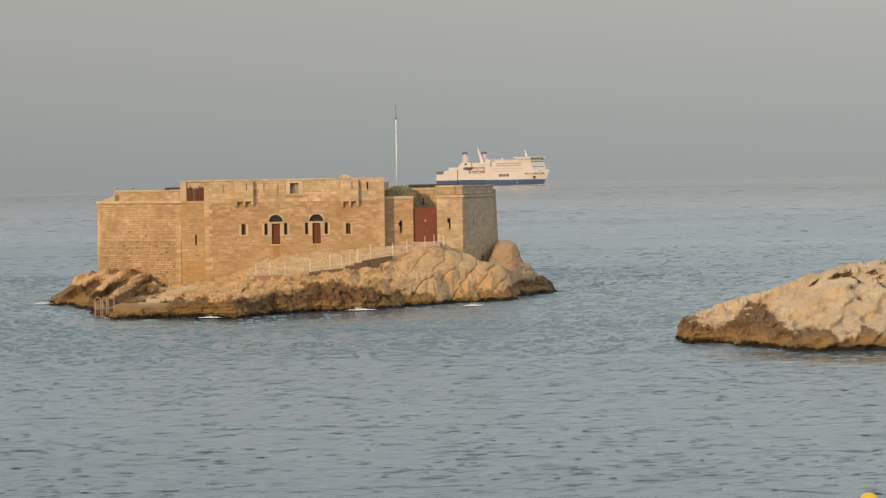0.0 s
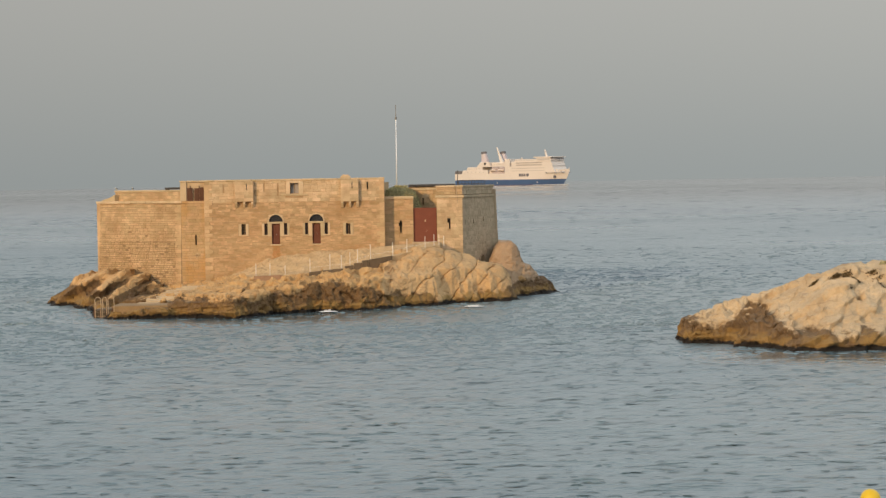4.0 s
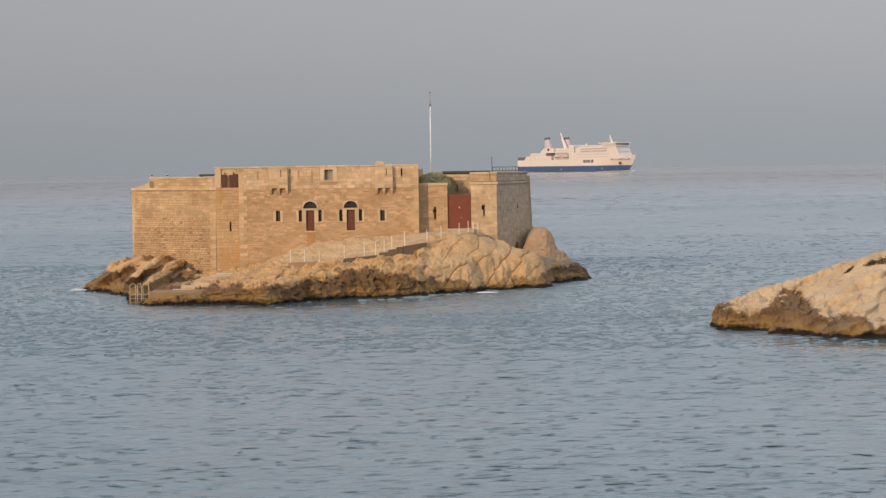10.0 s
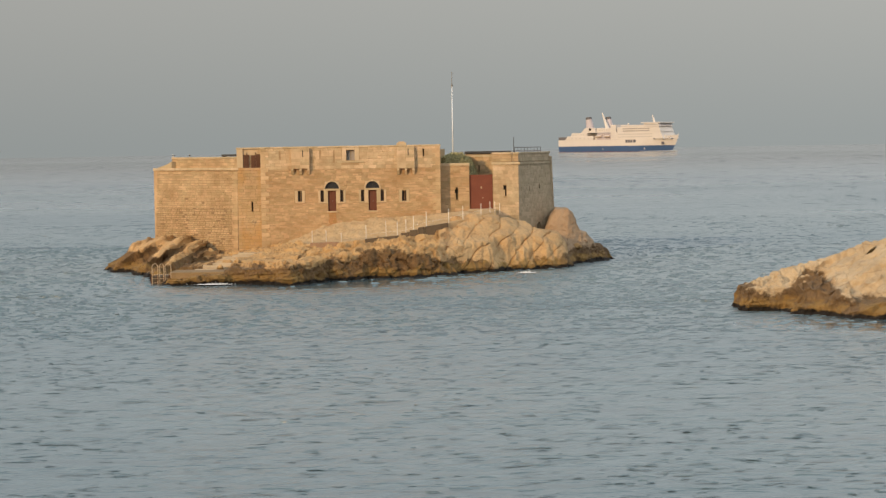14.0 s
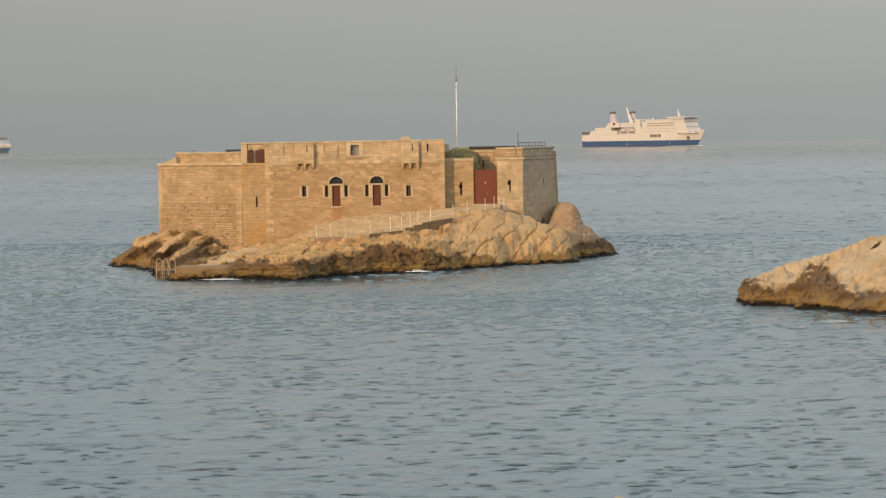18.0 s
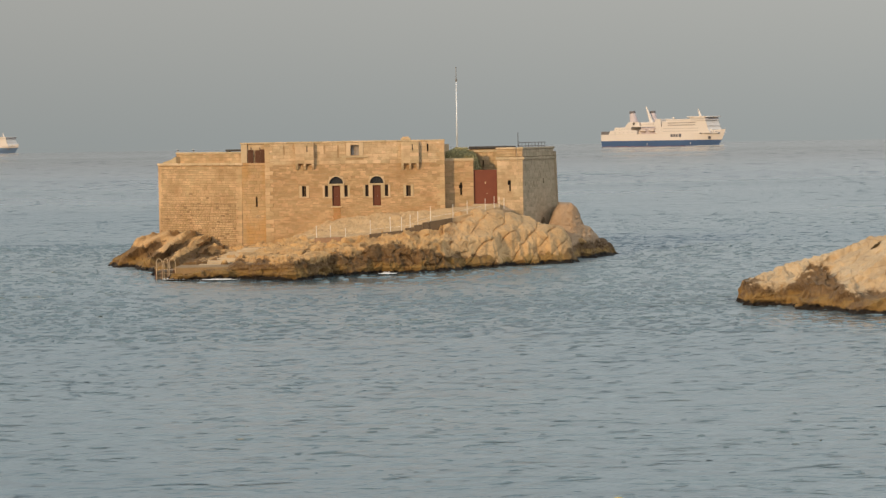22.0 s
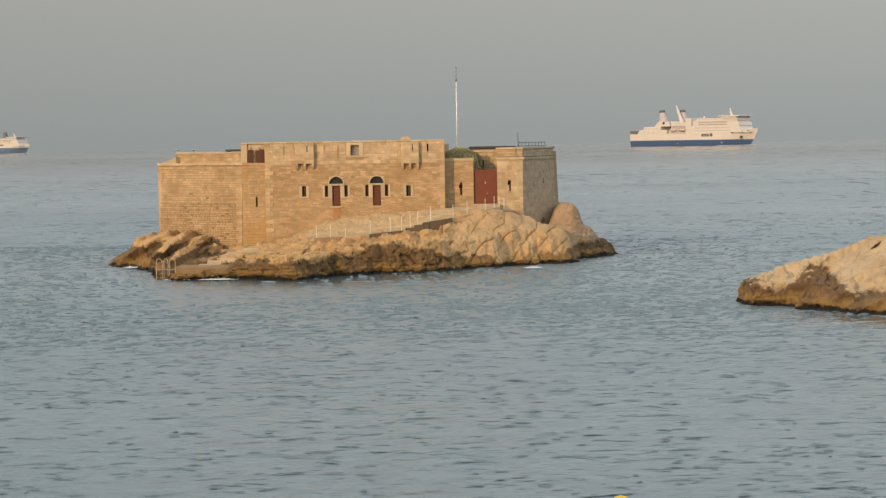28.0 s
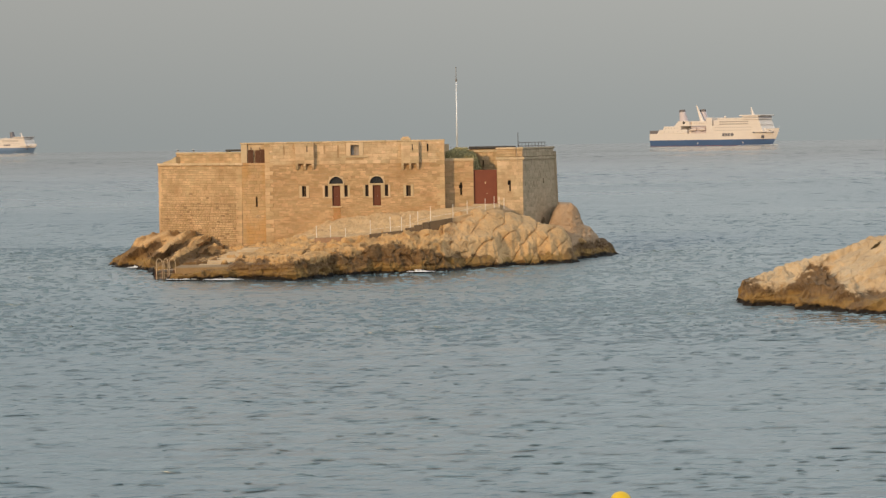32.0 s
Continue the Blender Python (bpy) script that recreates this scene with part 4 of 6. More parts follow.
def scrub(name, label, spots, ground, count, seed, tall):
    """Low tufts that grow in the hollows of a rock."""
    rng = random.Random(seed)
    verts, faces = [], []
    for sx, sy, rx, ry in spots:
        for _ in range(count):
            x, y = sx + rng.gauss(0, rx), sy + rng.gauss(0, ry)
            z = float(ground(np.array([[x]]), np.array([[y]]))[0, 0]) - 0.02
            h, a, wd = rng.uniform(0.4, 1.0) * tall, rng.uniform(0, 6.28), rng.uniform(0.03, 0.07)
            lean = Vector((rng.uniform(-0.15, 0.15), rng.uniform(-0.15, 0.15), h))
            d, p, k = Vector((math.cos(a), math.sin(a), 0)), Vector((x, y, z)), len(verts)
            verts += [tuple(p - d * wd), tuple(p + d * wd), tuple(p + lean + d * wd * 0.6), tuple(p + lean - d * wd * 0.4)]
            faces.append((k, k + 1, k + 2, k + 3))
    return tagged(mesh_part(name, verts, faces, "brown_leaf"), label, "plants", kind="stuff")


scrub("dry_scrub", "dry brown scrub in hollows of the headland", ((30.3, 186.3, 0.14, 0.05), (32.1, 186.05, 0.18, 0.06), (33.0, 186.0, 0.22, 0.12), (33.4, 184.1, 0.16, 0.1), (32.5, 183.2, 0.12, 0.1), (35.3, 186.0, 0.28, 0.14), (35.8, 184.3, 0.3, 0.2), (36.5, 183.6, 0.3, 0.2)), point_height, 300, 64, 0.16)
scrub("green_scrub", "small green shrub on the headland's crest", ((36.9, 187.4, 0.35, 0.3), (37.2, 186.7, 0.3, 0.2)), point_height, 260, 65, 0.30).data.materials[0] = M["leaf"]

# ---- the fort ----
fort = thing("island_fort", "old warm-stone sea fort with red doors on a rocky islet", "fort", pose(0, 0, -0.27))


def wall_pose(p0, p1, batter=0.0):
    """Along x from p0 to p1, y into the wall, z up; batter: degrees by which it leans back."""
    a = math.atan2(p1[1] - p0[1], p1[0] - p0[0])
    return Matrix.Translation((p0[0], p0[1], 0)) @ Matrix.Rotation(a, 4, "Z") @ Matrix.Rotation(radians(-batter), 4, "X"), math.hypot(p1[0] - p0[0], p1[1] - p0[1])


def wall_core(name, m, width, z0, z1, holes, thick, mat, label=""):
    """A slab with real openings: holes are (u0, u1, z0, z1)."""
    us = sorted({0.0, width, *(h[0] for h in holes), *(h[1] for h in holes)})
    zs = sorted({z0, z1, *(h[2] for h in holes), *(h[3] for h in holes)})
    solid = lambda i, j: 0 <= i < len(us) - 1 and 0 <= j < len(zs) - 1 and not any(h[0] <= (us[i] + us[i + 1]) / 2 <= h[1] and h[2] <= (zs[j] + zs[j + 1]) / 2 <= h[3] for h in holes)
    verts, faces = [], []

    def quad(*ps):
        k = len(verts)
        verts.extend(ps)
        faces.append((k, k + 1, k + 2, k + 3))

    for i in range(len(us) - 1):
        for j in range(len(zs) - 1):
            if not solid(i, j):
                continue
            a, b, c, d = us[i], us[i + 1], zs[j], zs[j + 1]
            quad((a, 0, c), (b, 0, c), (b, 0, d), (a, 0, d))
            quad((b, thick, c), (a, thick, c), (a, thick, d), (b, thick, d))
            if not solid(i - 1, j):
                quad((a, thick, c), (a, 0, c), (a, 0, d), (a, thick, d))
            if not solid(i + 1, j):
                quad((b, 0, c), (b, thick, c), (b, thick, d), (b, 0, d))
            if not solid(i, j - 1):
                quad((a, thick, c), (b, thick, c), (b, 0, c), (a, 0, c))
            if not solid(i, j + 1):
                quad((a, 0, d), (b, 0, d), (b, thick, d), (a, thick, d))
    ob = mesh_part(name, verts, faces, mat, fort, label)
    ob.matrix_basis = m
    return ob


stone_meshes = {}


def stone_mesh(mat, k):
    """A unit block with a chamfered, slightly uneven face."""
    if (mat, k) not in stone_meshes:
        rng = random.Random(k * 7 + 1)
        v = [(x, 1, z) for x, z in ((0, 0), (1, 0), (1, 1), (0, 1))]
        v += [(x, 0.35, z) for x, z in ((0, 0), (1, 0), (1, 1), (0, 1))]
        i = 0.05
        du, dw, dd = (0.05, 0.11, 0.4) if mat == "rubble" else (0.02, 0.03, 0.12)
        v += [(x + rng.uniform(-du, du), rng.uniform(0, dd), z + rng.uniform(-dw, dw)) for x, z in ((i, i * 2), (1 - i, i * 2), (1 - i, 1 - i * 2), (i, 1 - i * 2))]
        f = []
        for a in (0, 4):
            f += [(a + j, a + (j + 1) % 4, a + 4 + (j + 1) % 4, a + 4 + j) for j in range(4)]
        f.append((8, 9, 10, 11))
        me = bpy.data.meshes.new("stone_block")
        me.from_pydata(v, [], f)
        me.update()
        me.materials.append(M[mat])
        stone_meshes[(mat, k)] = me
    return stone_meshes[(mat, k)]


def lay_stones(wall, width, z0, z1, holes, course, lengths, mat, singles, seed, gap=0.022, proud=0.05, lost=0.0):
    """Courses of blocks on a wall's face; the first ones are pieces of their own, the rest is joined."""
    rng = random.Random(seed)
    rows, z = [], z0
    while z < z1 - 0.05:
        h = min(course * rng.uniform(0.72, 1.32), z1 - z)
        if z1 - z - h < course * 0.4:
            h = z1 - z
        free = [(0.0, width)]
        for a, b, c, d in holes:
            if min(z + h, d) - max(z, c) > 0.3 * h:
                free = [s for lo, hi in free for s in ((lo, min(hi, a)), (max(lo, b), hi)) if s[1] - s[0] > 0.08]
        for lo, hi in free:
            u = lo
            while u < hi - 0.02:
                w = rng.uniform(*lengths)
                if hi - u - w < lengths[0] * 0.7:
                    w = hi - u
                dz, dh = (rng.uniform(-0.06, 0.06), rng.uniform(0.72, 1.25)) if mat == "rubble" else (rng.uniform(-0.008, 0.008), 1)
                if rng.random() >= lost:
                    rows.append((u, z + dz, w, h * dh, rng.uniform(0.3, 1.0), rng.randrange(14)))
                u += w
        z += h
    order = list(range(len(rows)))
    # the pieces that stand alone are those round the middle of the wall
    order.sort(key=lambda i: abs(rows[i][0] - width * 0.5) / width + abs(rows[i][1] - (z0 + z1) / 2) / (z1 - z0))
    verts, faces = [], []
    for rank, i in enumerate(order):
        u, z, w, h, p, k = rows[i]
        me = stone_mesh(mat, k)
        sx, sy, sz = w - gap, proud * p + 0.02, h - gap
        if rank < singles:
            ob = new("stone_block", me)
            ob.parent = wall
            ob.location, ob.scale = (u + gap / 2, -proud * p, z + gap / 2), (sx, sy, sz)
        else:
            base = len(verts)
            verts += [(u + gap / 2 + v.co.x * sx, -proud * p + v.co.y * sy, z + gap / 2 + v.co.z * sz) for v in me.vertices]
            faces += [tuple(base + q for q in f.vertices) for f in me.polygons]
    if verts:
        rest = mesh_part("masonry", verts, faces, mat, wall)
        tagged(rest, kind="stuff")


def coping(parent, m, width, z, h, out, thick, mat, seed, step=1.3, name="coping_stone"):
    """A line of capping blocks along a wall's top."""
    rng = random.Random(seed)
    u = -out
    while u < width + out - 0.01:
        w = min(step * rng.uniform(0.8, 1.2), width + out - u)
        if width + out - u - w < 0.4:
            w = width + out - u
        bm = bmesh.new()
        box(bm, u + 0.008, u + w - 0.008, -out - rng.uniform(0, 0.012), thick, z, z + h + rng.uniform(-0.012, 0.012), 0.03)
        ob = part(name, bm, mat, parent)
        u += w


FX0, FX1, FY, FTOP = -26.9, -6.62, 258.0, 14.0
front_m, front_w = wall_pose((FX0, FY), (FX1, FY))
U = lambda x: x - FX0
# openings of the main front: two arched doors with side lights, two slit windows, one upper window, slits
DOORS = (-18.9, -14.3)
ARCH_R = 0.80
front_holes = []
for c in DOORS:
    front_holes += [(U(c - 0.46), U(c + 0.46), 6.82, 9.14), (U(c - ARCH_R), U(c + ARCH_R), 9.36, 9.36 + ARCH_R),
                    (U(c - 1.30), U(c - 0.93), 7.88, 9.18), (U(c + 0.93), U(c + 1.30), 7.88, 9.18)]
SLITS = ((-22.55, 7.95, 9.15, 0.46), (-10.7, 7.85, 9.12, 0.50))
for x, a, b, w in SLITS:
    front_holes.append((U(x - w / 2), U(x + w / 2), a, b))
front_holes.append((U(-17.2), U(-16.25), 12.55, 13.70))
LOOPS = ((-24.75, 12.65, 13.7), (-20.15, 12.85, 13.7), (-18.6, 12.5, 13.7), (-8.45, 12.9, 13.8))
for x, a, b in LOOPS:
    front_holes.append((U(x - 0.09), U(x + 0.09), a, b))
front = wall_core("front_wall", front_m, front_w, 0.5, FTOP, front_holes, 1.2, "lime_mortar", "two-storey rubble front wall with arched red doors")
frame_zone = [(U(c - 1.55), U(c + 1.55), 7.62, 9.36) for c in DOORS] + [(U(c - w), U(c + w), a, b) for c in DOORS for w, a, b in ((1.0, 9.36, 9.72), (0.86, 9.72, 10.05), (0.5, 10.05, 10.32))]
frame_zone += [(U(c - 0.46), U(c + 0.46), 6.82, 7.7) for c in DOORS]
frame_zone += [(U(x - 0.62), U(x + 0.62), a - 0.12, b + 0.02) for x, a, b, w in SLITS]
frame_zone += [(U(-17.75), U(-15.75), 12.20, FTOP)]
frame_zone += [(U(x - 0.09), U(x + 0.09), a, b) for x, a, b in LOOPS]
lay_stones(front, front_w, 0.5, 11.6, frame_zone, 0.27, (0.22, 0.85), "rubble", 300, 5, 0.022, 0.06, lost=0.02)
lay_stones(front, front_w, 11.6, FTOP, frame_zone, 0.33, (0.4, 1.1), "cream_ashlar", 60, 6, 0.018)
coping(front, front_m, front_w, FTOP, 0.2, 0.10, 1.3, "dressed", 8)
# stones streaked with rust below the first door
rng_s = random.Random(81)
z = 4.3
while z < 6.6:
    h, u = rng_s.uniform(0.24, 0.36), U(-18.9) - rng_s.uniform(0.3, 0.45)
    while u < U(-18.9) + 0.3:
        w = rng_s.uniform(0.3, 0.5)
        part("stained_stone", box(bmesh.new(), u, u + w - 0.02, -0.078, 0.05, z, z + h - 0.02, 0.015), "rust_streak", front)
        u += w
    z += h
# corner stones, long and short in turn
for side, base in ((0.0, 0.0), (1.0, front_w)):
    z, k = 0.8, 0
    while z < FTOP - 0.3:
        bm = bmesh.new()
        w = 0.85 if k % 2 else 0.5
        box(bm, base - 0.07 if side == 0 else base - w, base + w if side == 0 else base + 0.07, -0.075, 0.8, z, z + 0.44, 0.02)
        part("quoin", bm, "ashlar", front)
        z, k = z + 0.46, k + 1


def arch_ring(c, r0, r1, z, y0, y1, mat, parent, count=9):
    """Wedge stones of a half-round arch."""
    for i in range(count):
        a0, a1 = math.pi * (i + 0.03) / count, math.pi * (i + 0.97) / count
        pts = [(c + r1 * math.cos(a0), z + r1 * math.sin(a0)), (c + r1 * math.cos((a0 + a1) / 2), z + r1 * math.sin((a0 + a1) / 2)), (c + r1 * math.cos(a1), z + r1 * math.sin(a1)),
               (c + r0 * math.cos(a1), z + r0 * math.sin(a1)), (c + r0 * math.cos(a0), z + r0 * math.sin(a0))]
        bm = bmesh.new()
        prism(bm, pts, y0, y1)
        ob = part("voussoir", bm, mat, parent)


for c in DOORS:
    u = U(c)
    door = part("door", box(bmesh.new(), u - 0.46, u + 0.46, 0.26, 0.34, 6.82, 9.14), "door_paint", fort, "closed dark red timber door")
    door.matrix_basis = front_m
    for k in (-1, 1):
        for za, zb in ((6.92, 7.85), (7.95, 9.05)):
            p = part("panel", box(bmesh.new(), u + k * 0.22 - 0.16, u + k * 0.22 + 0.16, 0.235, 0.262, za, zb, 0.012), "door_paint", door)
    part("handle", tube(bmesh.new(), (u + 0.06, 0.21, 7.85), (u + 0.06, 0.21, 8.02), 0.02), "grey_metal", door)
    part("threshold", box(bmesh.new(), u - 0.62, u + 0.62, -0.16, 0.5, 6.66, 6.815, 0.02), "dressed", door)
    win = part("fanlight", prism(bmesh.new(), [(u + 0.80 * math.cos(math.pi * i / 16), 9.36 + 0.80 * math.sin(math.pi * i / 16)) for i in range(17)], 0.30, 0.33), "old_glass", fort, "dark half-round fanlight")
    win.matrix_basis = front_m
    for i in range(1, 4):
        a = math.pi * i / 4
        part("glazing_bar", tube(bmesh.new(), (u, 0.285, 9.38), (u + 0.77 * math.cos(a), 0.285, 9.36 + 0.77 * math.sin(a)), 0.018, seg=5), "dark_metal", win)
    # spandrels fill the square head of the opening
    for k in (-1, 1):
        pts = [(u + k * 0.80 * math.cos(math.pi / 2 * i / 8), 9.36 + 0.80 * math.sin(math.pi / 2 * i / 8)) for i in range(9)] + [(u + k * 0.801, 9.36 + 0.801)]
        sp = part("spandrel", prism(bmesh.new(), pts, -0.02, 0.6), "dressed", front)
    arch_ring(u, 0.80, 0.95, 9.36, -0.09, 0.3, "dressed", front)
    part("lintel", box(bmesh.new(), u - 0.95, u + 0.95, -0.10, 0.5, 9.145, 9.355, 0.02), "dressed", front, "pale stone lintel")
    for k in (-1, 1):
        part("jamb", box(bmesh.new(), u + k * 0.695 - 0.23, u + k * 0.695 + 0.23, -0.085, 0.5, 7.70, 9.14, 0.02), "dressed", front, "pale stone jamb")
        part("jamb", box(bmesh.new(), u + k * 1.43 - 0.125, u + k * 1.43 + 0.125, -0.085, 0.5, 7.75, 9.18, 0.02), "dressed", front, "pale stone jamb")
        part("sill", box(bmesh.new(), u + k * 1.12 - 0.35, u + k * 1.12 + 0.35, -0.10, 0.5, 7.74, 7.875, 0.02), "dressed", front)
        side = part("side_window", box(bmesh.new(), u + k * 1.115 - 0.18, u + k * 1.115 + 0.18, 0.32, 0.35, 7.88, 9.18), "brown_pane", fort, "narrow dark side window")
        side.matrix_basis = front_m
for x, a, b, w in SLITS:
    u = U(x)
    for k in (-1, 1):
        part("jamb", box(bmesh.new(), u + k * (w / 2 + 0.17) - 0.165, u + k * (w / 2 + 0.17) + 0.165, -0.085, 0.5, a, b + 0.02, 0.02), "dressed", front, "pale stone jamb")
    part("sill", box(bmesh.new(), u - 0.55, u + 0.55, -0.11, 0.5, a - 0.13, a - 0.004, 0.02), "dressed", front)
    win = part("slit_window", box(bmesh.new(), u - w / 2, u + w / 2, 0.40, 0.43, a, b), "brown_pane", fort, "tall narrow slit window, dark inside")
    win.matrix_basis = front_m
    part("glazing_bar", tube(bmesh.new(), (u + 0.03, 0.36, a), (u + 0.03, 0.36, b), 0.03, seg=5), "timber", win)
# upper window with its pale surround
u = U(-16.72)
for name, bx in (("jamb", (u - 0.98, u - 0.48, -0.09, 0.5, 12.50, 13.995)), ("jamb", (u + 0.48, u + 0.98, -0.09, 0.5, 12.50, 13.995)), ("lintel", (u - 0.475, u + 0.475, -0.09, 0.5, 13.72, 13.995)), ("sill", (u - 1.5, u + 1.5, -0.13, 0.5, 12.28, 12.49))):
    part(name, box(bmesh.new(), *bx, 0.02), "dressed", front, "pale dressed window stone")
win = part("upper_window", box(bmesh.new(), u - 0.47, u + 0.47, 0.50, 0.54, 12.55, 13.70), "ship_grey", fort, "small square upper window with grey panes")
win.matrix_basis = front_m
part("glazing_bar", box(bmesh.new(), u - 0.03, u + 0.03, 0.46, 0.50, 12.55, 13.70), "timber", win)
for x, a, b in LOOPS:
    walled = x < -10
    lp = part("loophole", box(bmesh.new(), U(x) - 0.09, U(x) + 0.09, 0.03 if walled else 0.6, 0.64, a, b), "lime_mortar" if walled else "dark", fort, "walled-up loophole" if walled else "dark loophole")
    lp.matrix_basis = front_m
# two box machicolations on corbels, and plain pale panels by the wall head
for x0, x1, z0 in ((-23.45, -21.35, 11.70), (-11.45, -9.45, 11.55)):
    bx = part("machicolation", box(bmesh.new(), U(x0), U(x1), -0.56, -0.06, z0, 13.98, 0.02), "cream_ashlar", fort, "pale stone box jutting from the wall head")
    bx.matrix_basis = front_m
    w = x1 - x0
    for i in range(3):
        cx = U(x0) + 0.14 + (w - 0.28) * i / 2
        bm = bmesh.new()
        m = Matrix.Translation((cx, 0, 0)) @ Matrix.Rotation(radians(90), 4, "Z")
        prism(bm, [(-0.53, z0 - 0.004), (-0.06, z0 - 0.004), (-0.06, z0 - 0.72), (-0.22, z0 - 0.64), (-0.38, z0 - 0.42), (-0.53, z0 - 0.22)], -0.13, 0.13, m)
        part("corbel", bm, "dressed", bx, "curved stone corbel")
    for i in range(6):
        zz = z0 + 0.01 + i * (13.97 - z0) / 6
        for k in range(2):
            ua = U(x0) + (w * k / 2) + (0.0 if i % 2 == 0 else 0.12 * (1 if k else -0))
            part("facing_stone", box(bmesh.new(), U(x0) + w * k / 2 + 0.008, U(x0) + w * (k + 1) / 2 - 0.008, -0.58 - 0.006 * ((i + k) % 3), -0.555, zz, zz + (13.97 - z0) / 6 - 0.014, 0.006), "cream_ashlar", bx)
    # dark strip on the face in place of the slit's shade
    part("loophole", box(bmesh.new(), U(x0) + w * 0.62, U(x0) + w * 0.62 + 0.10, -0.596, -0.57, 13.0, 13.75), "dark", bx)
chim = part("chimney", box(bmesh.new(), U(-11.5), U(-10.4), 0.4, 1.2, FTOP + 0.2, FTOP + 0.45, 0.03), "dressed", fort, "low stone chimney block")
chim.matrix_basis = front_m
part("cap", box(bmesh.new(), U(-11.3), U(-10.6), 0.5, 1.1, FTOP + 0.45, FTOP + 0.58, 0.02), "ashlar", chim)

# rear and side walls and the flat roof close the block
for name, p0, p1, z1 in (("rear_wall", (-6.7, 284), (-38, 286), 12.5), ("side_wall", (FX1, FY + 1.2), (FX1, 283), 13.6), ("rear_wall", (6.5, 282), (-6.7, 284), 12.4)):
    m, w = wall_pose(p0, p1)
    ob = wall_core(name, m, w, 0.5, z1, [], 1.0, "ashlar")
roof = part("roof", box(bmesh.new(), FX0 - 2.4, FX1 - 0.05, FY + 1.25, 283, 12.9, 13.3), "concrete", fort, "flat roof behind the parapet")

# recess with the rust-stained wall and the steel shutters above it
rec_m, rec_w = wall_pose((-29.65, FY + 0.2), (FX0 + 0.02, FY + 0.2))
rec = wall_core("recess_wall", rec_m, rec_w, 0.5, 11.85, [(1.57, 1.75, 6.8, 7.95)], 1.0, "mortar", "narrow wall streaked with rust")
lay_stones(rec, rec_w, 0.5, 11.6, [(1.57, 1.75, 6.8, 7.95)], 0.31, (0.4, 0.95), "rusty_wall", 30, 15)
part("ledge", box(bmesh.new(), 0.0, rec_w, -0.10, 0.5, 11.61, 11.86, 0.02), "rusty_wall", rec)
lp = part("loophole", box(bmesh.new(), 1.57, 1.75, 0.5, 0.54, 6.8, 7.95), "dark", fort)
lp.matrix_basis = rec_m
back_rec = part("recess_backing", box(bmesh.new(), 0.68, rec_w, 0.24, 0.60, 11.865, 14.0), "cream_ashlar", fort, "pale stone behind the steel shutters")
back_rec.matrix_basis = rec_m
for x0, x1, z1 in ((-28.92, -28.28, 13.35), (-28.08, -27.50, 13.3), (-27.48, -26.98, 13.4)):
    sh = part("steel_shutter", box(bmesh.new(), x0 + 29.65, x1 + 29.65, 0.03, 0.08, 11.865, z1), "rust", fort, "rusty brown steel shutter")
    sh.matrix_basis = rec_m
    for k in range(1, 3):
        part("rib", box(bmesh.new(), x0 + 29.65 + (x1 - x0) * k / 3 - 0.02, x0 + 29.65 + (x1 - x0) * k / 3 + 0.02, 0.005, 0.03, 11.9, z1 - 0.03), "rust", sh)
for x in (-28.55, -27.55):
    st = part("shutter_post", tube(bmesh.new(), (x + 29.65, 0.14, 11.86), (x + 29.65, 0.14, 13.6), 0.045), "rust", fort)
    st.matrix_basis = rec_m
pil = part("pillar", box(bmesh.new(), -29.7, -28.98, FY + 0.25, FY + 1.4, 11.87, 14.0, 0.03), "dressed", fort, "square pale stone pillar")
part("cap", box(bmesh.new(), -29.75, -26.95, FY + 0.2, FY + 1.45, 14.004, 14.18, 0.03), "dressed", pil)

ring = part("iron_ring", bmesh.new(), "worn_rail", fort, "pale weathered mooring ring")
bm = bmesh.new()
last = None
for i in range(13):
    a = 2 * math.pi * i / 12
    p = (1.77 + 0.17 * math.cos(a), -0.14, 5.72 + 0.17 * math.sin(a))
    if last:
        tube(bm, last, p, 0.045, seg=5)
    last = p
bm.to_mesh(ring.data)
bm.free()
ring.matrix_basis = rec_m

# the canted bastion
B0, B1 = (-40.5, 267.0), (-29.75, FY + 0.1)
bas_m, bas_w = wall_pose(B0, B1, 1.2)
bas = wall_core("bastion_wall", bas_m, bas_w, 0.8, 11.62, [], 1.2, "mortar", "canted bastion wall of small squared stones")
lay_stones(bas, bas_w, 0.8, 7.3, [], 0.23, (0.32, 0.68), "ashlar", 240, 25, 0.055, 0.09, lost=0.06)
lay_stones(bas, bas_w, 7.3, 8.8, [], 0.24, (0.35, 0.75), "ashlar", 40, 24, 0.035, 0.05, lost=0.02)
lay_stones(bas, bas_w, 8.8, 11.62, [], 0.27, (0.45, 0.9), "ashlar", 60, 26, 0.026, 0.045)
coping(bas, bas_m, bas_w, 11.62, 0.28, 0.2, 1.2, "dressed", 27, name="cordon_stone")
z, k = 0.9, 0
while z < 11.2:
    w = 0.9 if k % 2 else 0.55
    part("quoin", box(bmesh.new(), bas_w - w, bas_w + 0.06, -0.11, 0.8, z, z + 0.44, 0.02), "ashlar", bas)
    z, k = z + 0.46, k + 1
par_m, par_w = wall_pose((-38.3, 267.0), (-29.6, FY + 0.75))
par = wall_core("parapet_wall", par_m, par_w, 11.6, 12.95, [], 1.0, "mortar", "low parapet set back above the bastion")
lay_stones(par, par_w, 11.88, 12.95, [], 0.34, (0.55, 1.0), "ashlar", 20, 28)
coping(par, par_m, par_w, 12.95, 0.2, 0.08, 1.1, "dressed", 29)
bm = bmesh.new()
